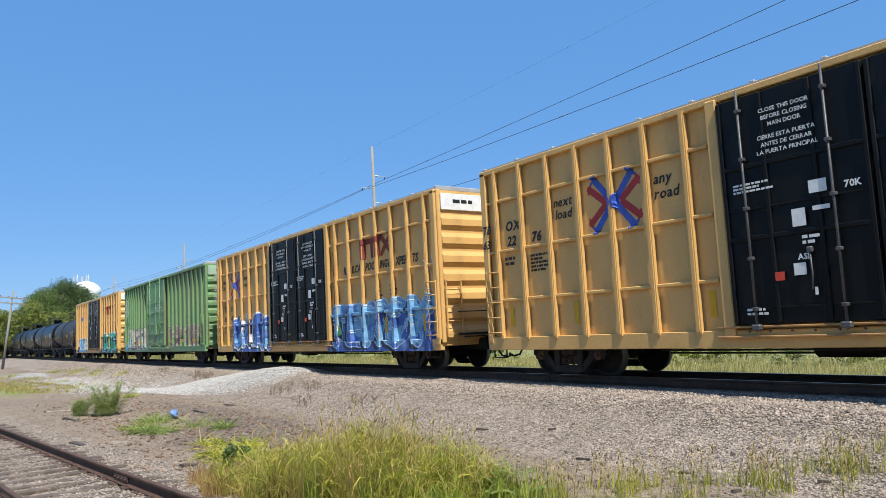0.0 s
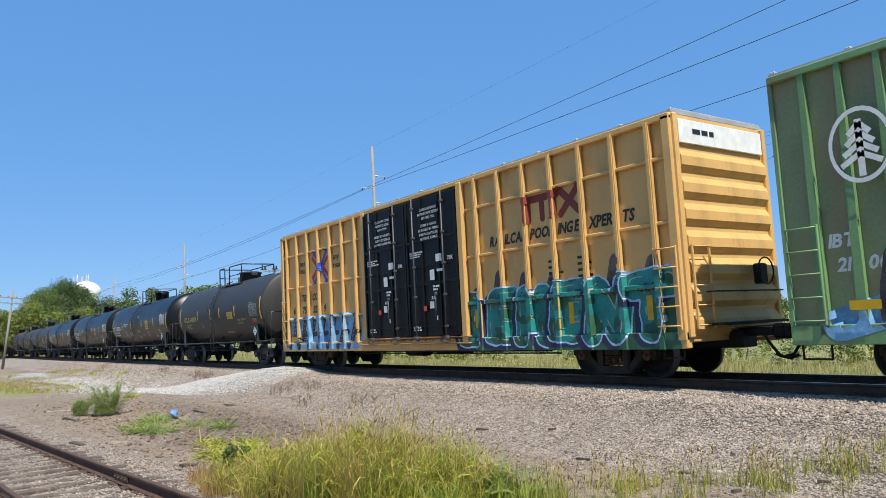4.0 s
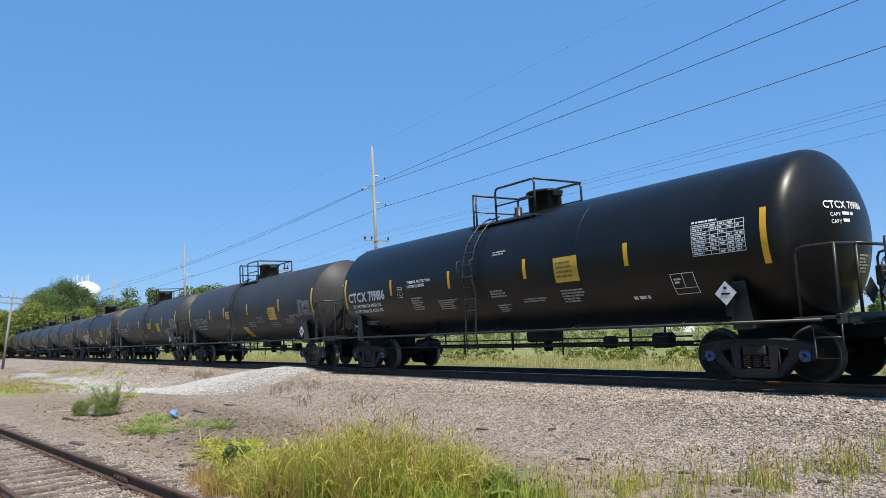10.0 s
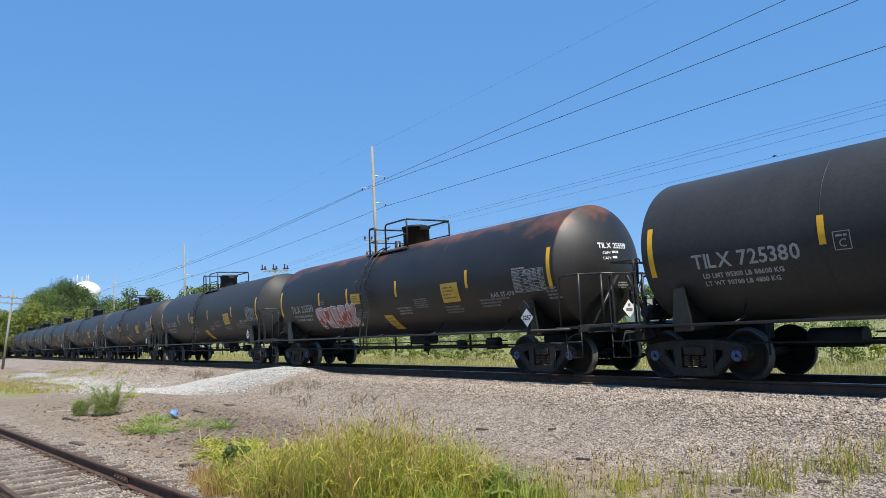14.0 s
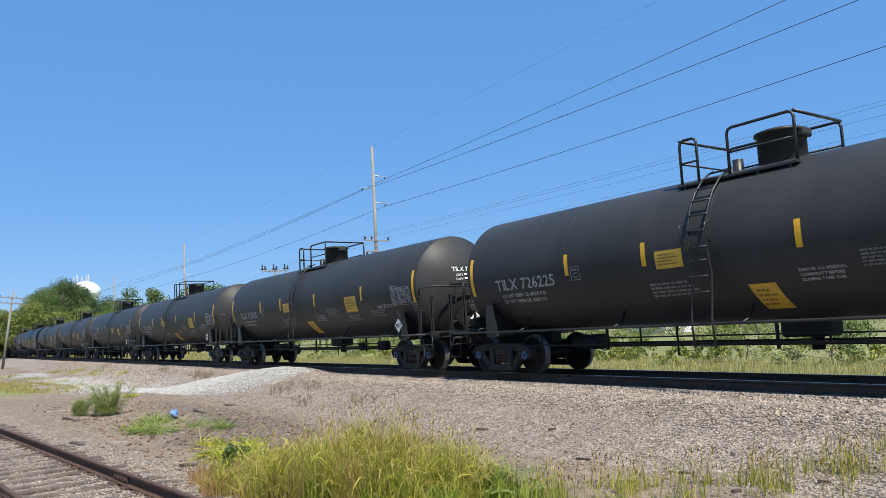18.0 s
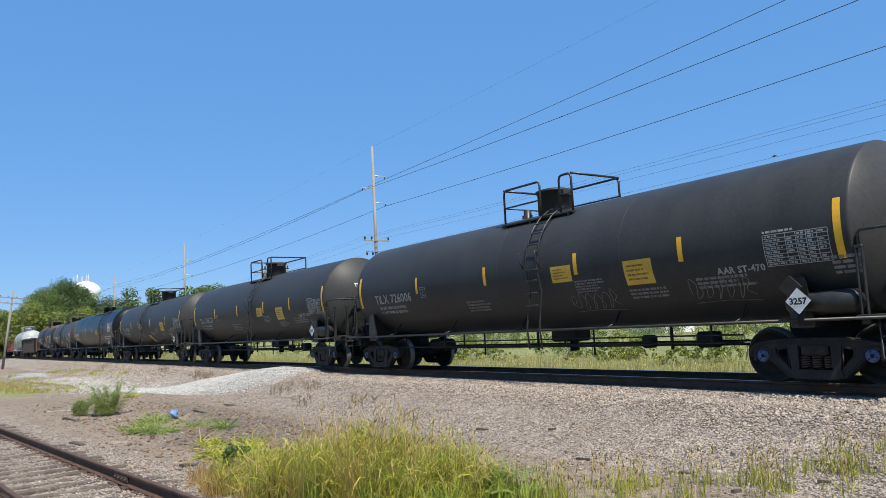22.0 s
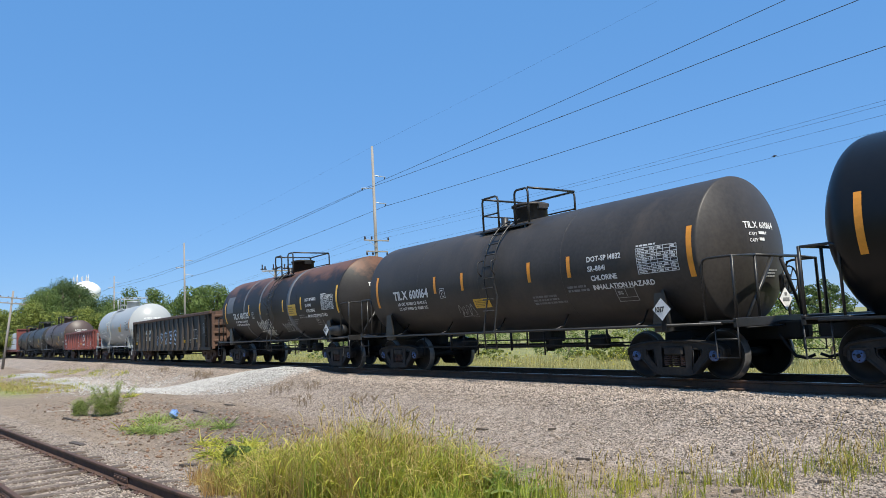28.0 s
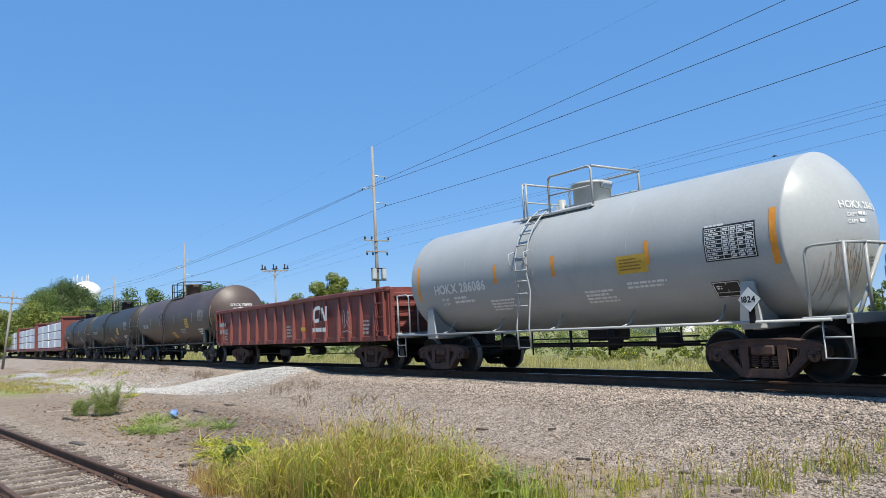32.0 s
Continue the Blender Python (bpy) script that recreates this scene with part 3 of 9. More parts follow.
# ---- rolling stock: the truck shared by all cars ----
def side_frame():
    """Cast frame: top chord, sloping tension members, columns beside the spring opening, pedestals over the bearings."""
    s = Shape()
    y0, y1 = -0.075, 0.075
    s.slab([(-1.10, 0.44), (-1.12, 0.57), (-1.03, 0.655), (-0.80, 0.70), (-0.42, 0.745), (0.42, 0.745), (0.80, 0.70), (1.03, 0.655), (1.12, 0.57), (1.10, 0.44), (1.01, 0.44), (1.0, 0.56), (0.78, 0.58), (0.76, 0.56), (0.42, 0.605), (-0.42, 0.605), (-0.76, 0.56), (-0.78, 0.58), (-1.0, 0.56), (-1.01, 0.44)], y0, y1)
    s.slab([(-0.34, 0.085), (0.34, 0.085), (0.44, 0.12), (0.40, 0.235), (-0.40, 0.235), (-0.44, 0.12)], y0 - 0.03, y1 + 0.03)
    for g in (-1, 1):
        s.slab([(g * 0.32, 0.09), (g * 0.46, 0.10), (g * 0.80, 0.41), (g * 0.79, 0.60), (g * 0.66, 0.585), (g * 0.64, 0.46), (g * 0.40, 0.23)], y0 - 0.012, y1 + 0.012)
        s.slab([(g * 0.275, 0.20), (g * 0.40, 0.20), (g * 0.44, 0.64), (g * 0.265, 0.64)], y0 - 0.02, y1 + 0.02)
        s.box((g * 0.889, 0, 0.565), (0.26, 0.20, 0.07), 0.02)
        for x in (1.035, 0.745):
            s.box((g * x, 0, 0.47), (0.07, 0.19, 0.20), 0.02)
        for y in (-0.078, 0.078):
            s.pipe([(g * 1.10, y, 0.46), (g * 1.10, y, 0.57), (g * 1.02, y, 0.64), (g * 0.80, y, 0.685), (g * 0.42, y, 0.725), (0, y, 0.73)], 0.024, 6)
            s.pipe([(g * 0.78, y, 0.43), (g * 0.455, y, 0.125), (g * 0.34, y, 0.105), (0, y, 0.105)], 0.026, 6)
            s.pipe([(g * 0.45, y, 0.585), (g * 0.62, y, 0.565), (g * 0.62, y, 0.47), (g * 0.44, y, 0.27), (g * 0.45, y, 0.585)], 0.016, 5)
    return s


def spring():
    pts = [(0.068 * math.cos(a), 0.068 * math.sin(a), 0.25 + 0.21 * a / (2 * math.pi * 5.5)) for a in [i * math.pi / 5 for i in range(56)]]
    return Shape().pipe(pts, 0.017, 5)


def wheelset():
    s = Shape()
    for g in (-1, 1):
        prof = [(0.62, 0.10), (0.69, 0.12), (0.70, 0.30), (0.675, 0.375), (0.675, 0.457), (0.678, 0.482), (0.700, 0.484), (0.715, 0.461), (0.80, 0.452), (0.81, 0.44), (0.81, 0.385), (0.775, 0.36), (0.755, 0.30), (0.765, 0.15), (0.83, 0.13), (0.84, 0.06)]
        slots = [0, 0, 0, 0, 1, 1, 1, 1, 1, 0, 0, 0, 0, 0, 0]
        s.lathe([(g * a, r) for a, r in prof], "y", 40, slots=slots)
        s.lathe([(g * 0.84, 0.075), (g * 0.93, 0.075), (g * 0.93, 0.105), (g * 1.03, 0.105), (g * 1.06, 0.10), (g * 1.085, 0.075)], "y", 20)
        s.lathe([(g * 1.06, 0.104), (g * 1.092, 0.104), (g * 1.098, 0.092), (g * 1.098, 0.034), (g * 1.104, 0.03), (g * 1.104, 0.001)], "y", 24, slots=[2, 2, 2, 0, 0])
        for k in range(3):
            a = 2 * math.pi * k / 3
            s.rod((0.066 * math.sin(a), g * 1.09, 0.066 * math.cos(a)), (0.066 * math.sin(a), g * 1.118, 0.066 * math.cos(a)), 0.010, 6, slot=0)
    s.rod((0, -0.65, 0), (0, 0.65, 0), 0.085, 12)
    return s


def bolster():
    s = Shape().box((0, 0, 0.60), (0.42, 2.0, 0.20), 0.04)
    s.box((0, 0, 0.74), (0.45, 0.45, 0.10), 0.03)
    for g in (-1, 1):
        s.box((0, g * 1.0, 0.55), (0.44, 0.22, 0.18), 0.03)
    return s


def brake_beam():
    s = Shape()
    for g in (-1, 1):
        s.rod((g * 0.40, -0.8, 0.38), (g * 0.40, 0.8, 0.38), 0.03, 6)
        for y in (-0.755, 0.755):
            s.slab([(g * 0.42, 0.26), (g * 0.47, 0.28), (g * 0.44, 0.42), (g * 0.47, 0.56), (g * 0.40, 0.56), (g * 0.37, 0.42)], y - 0.045, y + 0.045)
    return s


WHEELSETS = []


def add_trucks(car, tc, rusty=False, caps=True):
    tk = M["truck_rust"] if rusty else M["truck"]
    tag = "rusty" if rusty else "dark"
    for g in (1, -1):
        tr = part("truck", shared("bolster_" + tag, bolster, tk), None, car, "cast steel two-axle truck", (g * tc / 2, 0, 0))
        for y in (-1.0, 1.0):
            part("side_frame", shared("side_frame_" + tag, side_frame, tk), None, tr, "", (0, y, 0))
            for x in (-0.19, 0.0, 0.19):
                part("spring", shared("spring", spring, M["truck_rust"]), None, tr, "", (x, y, 0))
        part("brake_beam", shared("brake_beam", brake_beam, M["steel"]), None, tr)
        for x in (0.889, -0.889):
            w = part("wheelset", shared("wheelset_" + str(caps), wheelset, [M["wheel"], M["tread"], M["cap"] if caps else M["truck_rust"]]), None, tr, "steel wheels on an axle with bearing caps", (x, 0, 0.457))
            WHEELSETS.append((w, car, x))


def coupler():
    s = Shape().box((-0.35, 0, 0.84), (0.9, 0.14, 0.16), 0.03)
    s.box((0.16, 0.03, 0.84), (0.26, 0.26, 0.28), 0.05)
    s.box((0.26, -0.10, 0.84), (0.16, 0.12, 0.26), 0.04)
    s.pipe([(-0.1, -0.30, 0.78), (0.02, -0.30, 0.60), (0.15, -0.26, 0.40), (0.30, -0.20, 0.36), (0.42, -0.12, 0.42)], 0.028, 7)
    s.rod((-0.05, -1.35, 0.95), (-0.05, 0, 0.95), 0.014, 6)
    return s


def add_couplers(car, half, mat=None):
    for g in (1, -1):
        c = part("coupler", shared("coupler", coupler, M["steel"]), None, car, "steel coupler with air hose", (g * (half - 0.25), 0, 0))
        c.rotation_euler = (0, 0, 0 if g > 0 else math.pi)


CARS = []   # every car with its place along the train, as given by run() at the middle of the clip


def new_car(name, label, at, category, group):
    c = empty_thing(name, label, category, group)
    CARS.append((c, at))
    return c


# ---- tank cars ----
def tank_lay(R, zc, lift=0.008):
    def lay(u, v):
        a = (v - zc) / R
        return (u, -(R + lift) * math.cos(a), zc + (R + lift) * math.sin(a))
    return lay


def head_rise(r, R, depth, knuckle):
    """How far a dished head stands out at radius r: a shallow crown with a rounded knuckle at its rim."""
    L = (depth ** 2 + (R - knuckle) ** 2 - knuckle ** 2) / (2 * (depth - knuckle))
    if r < (R - knuckle) * L / (L - knuckle):
        return depth - L + math.sqrt(L * L - r * r)
    return math.sqrt(max(0.0, knuckle ** 2 - (r - R + knuckle) ** 2))


def shell_shape(R, zc, half, depth, knuckle, n=72):
    L = (depth ** 2 + (R - knuckle) ** 2 - knuckle ** 2) / (2 * (depth - knuckle))
    rj = (R - knuckle) * L / (L - knuckle)
    k = [rj * q for q in (0.003, 0.12, 0.25, 0.38, 0.5, 0.62, 0.74, 0.86, 0.95, 1.0)]
    a1 = math.asin((R - knuckle) / (L - knuckle))
    k += [R - knuckle + knuckle * math.sin(a1 + (math.pi / 2 - a1) * q / 7) for q in range(1, 8)]
    end = [(-half - head_rise(r, R, depth, knuckle), r) for r in k]
    prof = end + [(x, R) for x in (-half * 0.66, -half * 0.33, 0, half * 0.33, half * 0.66)]
    prof += [(-x, r) for x, r in reversed(end)]
    s = Shape().lathe(prof, "x", n, (0, 0, zc))
    return s


def bands_shape(R, zc, xs, w=0.05, lift=0.006):
    s = Shape()
    for x in xs:
        s.lathe([(x - w / 2, R - 0.01), (x - w / 2, R + lift), (x + w / 2, R + lift), (x + w / 2, R - 0.01)], "x", 72, (0, 0, zc), smooth=True)
    return s


def brake_valve():
    """Control valve, its pipe bracket and the pipes that leave it, over the end deck."""
    s = Shape()
    for y in (-0.22, 0.20):
        s.box((0.0, y, 1.55), (0.06, 0.05, 1.0), 0.01)
    s.box((0.06, 0.0, 1.72), (0.20, 0.34, 0.30), 0.03).box((0.12, -0.26, 1.72), (0.16, 0.18, 0.24), 0.03).box((0.12, 0.25, 1.70), (0.16, 0.18, 0.26), 0.03)
    s.box((0.10, 0.02, 1.42), (0.14, 0.20, 0.22), 0.02).box((0.04, -0.40, 1.34), (0.22, 0.22, 0.30), 0.02)
    for y, z in ((-0.37, 1.72), (0.36, 1.70)):
        s.rod((0.12, y, z), (0.12, y + (0.05 if y > 0 else -0.05), z), 0.10, 12)
    s.rod((0.10, 0.0, 1.88), (0.10, 0.0, 2.02), 0.06, 10).rod((0.14, -0.12, 1.86), (0.14, -0.12, 1.98), 0.035, 8)
    for y, z1, dy in ((-0.10, 1.30, -0.35), (0.08, 1.28, 0.30), (0.22, 1.5, 0.5), (-0.30, 1.5, -0.7)):
        s.pipe([(0.08, y, z1 + 0.15), (0.10, y, z1 - 0.08), (0.10, y + dy * 0.3, z1 - 0.14), (0.10, y + dy, z1 - 0.15), (0.06, y + dy * 1.1, 1.08)], 0.018, 6)
    for z in (1.2, 1.38):
        s.rod((0.02, -0.9, z), (0.02, 0.9, z), 0.015, 6)
    for k in range(7):
        s.box((0.14, 0.10, 1.62 - 0.075 * k), (0.012 + 0.02 * (k % 2), 0.035 - 0.02 * (k % 2), 0.07), 0.005)
    return s


def tank_car(at, spec):
    """One tank car. spec: radius, centre height, shell half length, truck centres, car half length and the fittings' places."""
    R, zc, half, tc, ch = spec["R"], spec["zc"], spec["half"], spec["tc"], spec["ch"]
    key, paint, fit = spec["key"], M[spec["paint"]], M[spec.get("fit", "steel")]
    car = new_car("tank_car", spec["label"], at, "tank car", "tank cars in the train")
    depth, off, knuckle = spec.get("depth", 0.42), spec.get("off", 0.0), spec.get("knuckle", 0.07)
    part("tank", shared(key + "_tank", lambda: shell_shape(R, zc, half, depth, knuckle), paint), None, car, spec.get("tank_label", ""), (off, 0, 0))
    for x in (-half * 0.55, -half * 0.08, half * 0.42):
        part("weld_band", shared("band%.2f" % R + spec["paint"], lambda: bands_shape(R, zc, [0], 0.016, 0.002), paint), None, car, "", (x + off, 0, 0))
    # stub sills, bolsters and saddles
    for g in (1, -1):
        part("stub_sill", shared(key + "_sill%d" % g, lambda: Shape().box((0, 0, 0.86), (ch - tc / 2 + 0.9, 0.36, 0.34), 0.03), M["steel"]), None, car, "", (g * (tc / 2 + (ch - tc / 2 - 0.9) / 2), 0, 0))
        b = Shape()
        b.box((0, 0, 0.98), (0.40, 2.7, 0.13), 0.02)
        for y in (-1, 1):
            b.slab([(-0.20, 1.0), (0.20, 1.0), (0.12, zc - 0.75), (-0.12, zc - 0.75)], y * 1.33 - 0.03, y * 1.33 + 0.03)
            b.slab([(-0.03, 0.9), (0.03, 0.9), (0.03, zc - 0.6), (-0.03, zc - 0.6)], y * 0.9 - 0.35, y * 0.9 + 0.35)
        part("bolster", b.mesh("bolster", fit), None, car, "", (g * tc / 2, 0, 0))
        # end deck, its railing and steps
        e = ch - 0.45
        part("end_deck", Shape().box((g * (e - 0.35), 0, 1.06), (0.75, 2.9, 0.05), 0.01).box((g * e, 0, 1.04), (0.08, 2.9, 0.16), 0.01), fit, car)
        rl = Shape()
        if spec.get("brace") or spec.get("hoop"):
            for y in (-1.38, 1.38):
                rl.pipe([(g * (e - 0.62), y, 1.05), (g * (e - 0.62), y, 2.08), (g * (e - 0.58), y, 2.17), (g * (e - 0.48), y, 2.2), (g * (e - 0.05), y, 2.2), (g * e, y * 0.99, 2.2)], 0.024, 7)
                rl.pipe([(g * e, y, 1.05), (g * e, y, 2.2), (g * e, y * 0.5, 2.22)], 0.03, 7)
                rl.rod((g * e, y * 0.5, 1.05), (g * e, y * 0.5, 2.22), 0.028, 7)
            rl.rod((g * e, -0.7, 2.22), (g * e, 0.7, 2.22), 0.028, 7)
        else:
            for y in (-1.38, 1.38):
                for x in (0.62, 0.0):
                    for q in (-0.045, 0.045):
                        rl.box((g * (e - x) + q, y, 1.56), (0.03, 0.05, 1.10), 0.008)
                    rl.box((g * (e - x), y, 2.10), (0.13, 0.06, 0.05), 0.01)
                    rl.box((g * (e - x), y, 1.0), (0.14, 0.05, 0.12), 0.01)
            rl.pipe([(g * (e - 0.62), -1.38, 2.08), (g * (e - 0.62), -1.38, 2.30), (g * (e - 0.58), -1.38, 2.35), (g * (e - 0.04), -1.38, 2.36), (g * e, -1.34, 2.36), (g * e, 1.38, 2.36)], 0.024, 6)
            for y in (-0.55, 0.55):
                rl.box((g * e, y, 2.18), (0.04, 0.05, 0.55), 0.008)
                rl.pipe([(g * e, y + 0.12 * math.cos(q), 2.38 + 0.08 * math.sin(q)) for q in (0, 0.8, 1.6, 2.4, 3.14)], 0.016, 6)
        part("end_railing", rl, fit, car, "tubular steel end railing")
        for y in (-1.42, 1.42):
            part("sill_step", Shape().pipe([(g * (e - 0.42), y, 1.05), (g * (e - 0.42), y, 0.44), (g * (e + 0.02), y, 0.44), (g * (e + 0.02), y, 1.05)], 0.016, 6).rod((g * (e - 0.42), y, 0.76), (g * (e + 0.02), y, 0.76), 0.016, 6), fit, car)
    if spec.get("brace"):
        s = Shape()
        e = ch - 0.45
        for y in (-1, 1):
            s.rod((e, y * 0.15, 2.18), (e - 0.1, y * 0.95, 1.05), 0.035, 7)
        part("end_brace", s, fit, car)
    # brake wheel and gear on the leading end
    bw = Shape()
    e = ch - 0.45
    ring = [(e - 0.12, 0.62 + 0.26 * math.cos(a), 1.78 + 0.26 * math.sin(a)) for a in [i * math.pi / 10 for i in range(21)]]
    bw.pipe(ring, 0.016, 6)
    for k in range(3):
        a = k * math.pi / 3
        bw.rod((e - 0.12, 0.62 - 0.26 * math.cos(a), 1.78 - 0.26 * math.sin(a)), (e - 0.12, 0.62 + 0.26 * math.cos(a), 1.78 + 0.26 * math.sin(a)), 0.011, 6)
    bw.box((e - 0.22, 0.62, 1.72), (0.14, 0.26, 0.36), 0.03)
    bw.rod((e - 0.2, 0.62, 1.55), (e - 0.2, 0.62, 1.0), 0.02, 6)
    part("brake_wheel", bw, fit, car)
    if not (spec.get("brace") or spec.get("hoop")):
        part("brake_valve", shared("brake_valve", brake_valve, M["truck"]), None, car, "dusty brake valve on its bracket with pipes", (ch - 0.62, 0.35, 0))
        part("brake_valve", shared("brake_valve", brake_valve, M["truck"]), None, car, "", (-ch + 0.95, -0.75, -0.42))
    # side pipes, walkway rails and under gear
    rb = Shape()
    for y in (-1.47, 1.47):
        rb.rod((-ch + 0.7, y, 1.035), (ch - 0.7, y, 1.035), 0.028, 7)
        k = 5
        for i in range(k):
            x = -half * 0.75 + half * 1.5 * i / (k - 1)
            rb.pipe([(x, y, 1.035), (x, y * 0.8, 1.12), (x - 0.05, y * 0.66, 1.35)], 0.02, 6)
    part("side_rail", rb, fit, car, "grab rail along the tank's foot")
    ug = Shape()
    lo, hi = -tc / 2 + 1.25, tc / 2 - 1.25
    for y, z in ((-0.35, 0.62), (0.35, 0.66)):
        ug.rod((lo, y, z), (hi, y, z), 0.022, 6)
    ug.rod((lo - 0.1, -1.05, 0.68), (hi, -1.05, 0.68), 0.020, 6)
    ug.rod((lo + 2.0, -1.05, 0.82), (hi, -1.05, 0.82), 0.016, 6)
    for i in range(9):
        x = lo + (hi - lo) * (i + 0.5 + 0.3 * ((i * 5) % 3 - 1)) / 9
        ug.rod((x, -1.05, 1.05), (x, -1.05, 0.46 + 0.11 * ((i * 7) % 3)), 0.020 + 0.012 * (i % 3 == 1), 6)
    ug.box((0.4, 0, 0.88), (0.9, 0.5, 0.3), 0.05)
    ug.rod((0.5, 0, 1.0), (0.5, 0, 0.5), 0.11, 12)
    ug.box((hi - 0.9, -0.75, 0.74), (0.42, 0.3, 0.30), 0.05)
    ug.box((hi - 2.3, -0.75, 0.72), (0.28, 0.25, 0.26), 0.05)
    ug.rod((lo + 0.6, -0.3, 0.72), (lo + 1.5, -0.3, 0.72), 0.17, 12)
    part("brake_rigging", ug, M["steel"], car)
    if spec.get("reservoir"):
        part("air_reservoir", Shape().lathe([(ch - 2.35, 0.01), (ch - 2.33, 0.12), (ch - 2.25, 0.19), (ch - 1.25, 0.19), (ch - 1.17, 0.12), (ch - 1.15, 0.01)], "x", 20, (0, -1.22, 1.30)), fit, car)
    # ladder up the near side
    lu = spec["ladder"]
    ld = Shape()
    for g in (-1, 1):
        pts = [(lu + g * 0.21, -1.56, 0.62), (lu + g * 0.21, -1.60, 1.1)]
        pts += [(lu + g * 0.19, -(R + 0.11) * math.cos(a), zc + (R + 0.11) * math.sin(a)) for a in [radians(q) for q in (-20, -5, 10, 25, 38, 50, 60, 68)]]
        ld.pipe(pts, 0.02, 6)
        ld.pipe([(lu + g * 0.27, -(R + 0.12) * math.cos(radians(-4)), zc + 0.0), (lu + g * 0.27, -(R + 0.22), zc + 0.12), (lu + g * 0.27, -(R + 0.22), zc + 0.34), (lu + g * 0.27, -R - 0.05, zc + 0.4)], 0.016, 6)
    for q in (-36, -24, -13, -2, 9, 20, 31, 42, 53, 63):
        a = radians(q)
        if q < -12:
            y, z = -1.59, zc + (R + 0.11) * math.sin(a) + 0.05
        else:
            y, z = -(R + 0.11) * math.cos(a), zc + (R + 0.11) * math.sin(a)
        ld.rod((lu - 0.2, y, z), (lu + 0.2, y, z), 0.017, 6)
    ld.rod((lu - 0.21, -1.56, 0.66), (lu + 0.21, -1.56, 0.66), 0.017, 6)
    part("ladder", ld, M[spec.get("ladder_mat", "steel")], car, "steel ladder over the tank's flank")
    # platform, railing and manway on top
    p0, p1, mu = spec["plat"]
    top = zc + R
    pf = Shape()
    for y in (-0.72, 0.72):
        pf.box(((p0 + p1) / 2, y, top - 0.22), (p1 - p0 + 0.1, 0.36, 0.05), 0.008)
        for x in (p0 + 0.1, mu, p1 - 0.1):
            pf.box((x, y, top - 0.34), (0.06, 0.3, 0.22))
    part("platform", pf, fit, car, "grating platform round the manway")
    rs = Shape()
    zr = top - 0.22
    hr = spec.get("rail_h", 0.90)

    def hoop(a, b, y):
        rs.pipe([(a, y, zr), (a, y, zr + hr - 0.1), (a + 0.03, y, zr + hr - 0.03), (a + 0.1, y, zr + hr), (b - 0.1, y, zr + hr), (b - 0.03, y, zr + hr - 0.03), (b, y, zr + hr - 0.1), (b, y, zr)], 0.028, 7)
        rs.rod((a, y, zr + hr * 0.5), (b, y, zr + hr * 0.5), 0.02, 6)
    for a, b in ((p0, lu - 0.36), (lu + 0.30, p1)):
        if b - a > 0.3:
            hoop(a, b, -0.8)
        else:
            for x in (a, a + 0.12):
                rs.rod((x, -0.8, zr), (x, -0.8, zr + hr), 0.026, 7)
    hoop(p0, p1, 0.8)
    for x in (p0, p1):
        rs.rod((x, -0.8, zr + hr), (x, 0.8, zr + hr), 0.028, 7)
    rs.rod((p0, -0.8, zr + hr * 0.5), (p0, 0.8, zr + hr * 0.5), 0.02, 6)
    part("railing", rs, fit, car, "tubular safety railing")
    mw = Shape()
    mr = spec.get("mr", 0.46)
    mw.lathe([(top - 0.35, mr * 0.96), (top + spec.get("mh", 0.42), mr * 0.96), (top + spec.get("mh", 0.42), mr * 1.06), (top + spec.get("mh", 0.42) + 0.05, mr * 1.06), (top + spec.get("mh", 0.42) + 0.09, mr * 0.8), (top + spec.get("mh", 0.42) + 0.10, 0.001)], "z", 28, (mu, 0, 0))
    mw.box((mu + mr, 0, top + spec.get("mh", 0.42) - 0.05), (0.12, 0.3, 0.16), 0.02)
    part("valve_housing", Shape().lathe([(top - 0.3, 0.14), (top + 0.12, 0.14), (top + 0.12, 0.001)], "z", 14, (mu - 1.15, 0.1, 0)), fit, car)
    part("relief_valve", Shape().lathe([(top - 0.3, 0.10), (top + 0.18, 0.10), (top + 0.2, 0.001)], "z", 14, (mu - 0.75, -0.25, 0)), fit, car)
    part("manway", mw, M[spec.get("man_mat", spec["paint"])], car, "round manway with bolted lid")
    # stripes, panels and lettering on the near side
    lay, big = tank_lay(R, zc, 0.006), tank_lay(R, zc, 0.012)
    for u in spec["stripes"]:
        part("reflective_strip", patch(u - 0.055, u + 0.055, zc - 0.27, zc + 0.19, lay, 6), M[spec.get("stripe_mat", "stripe")], car)
    for u in spec["end_stripes"]:
        part("reflective_strip", patch(u - 0.06, u + 0.06, zc - 0.52, zc + 0.43, lay, 10), M[spec.get("stripe_mat", "stripe")], car)
    add_couplers(car, ch)
    add_trucks(car, tc, spec.get("rusty", False), spec.get("caps", True))
    rnd = random.Random(spec.get("seed", 1) * 31 + int(abs(at)))
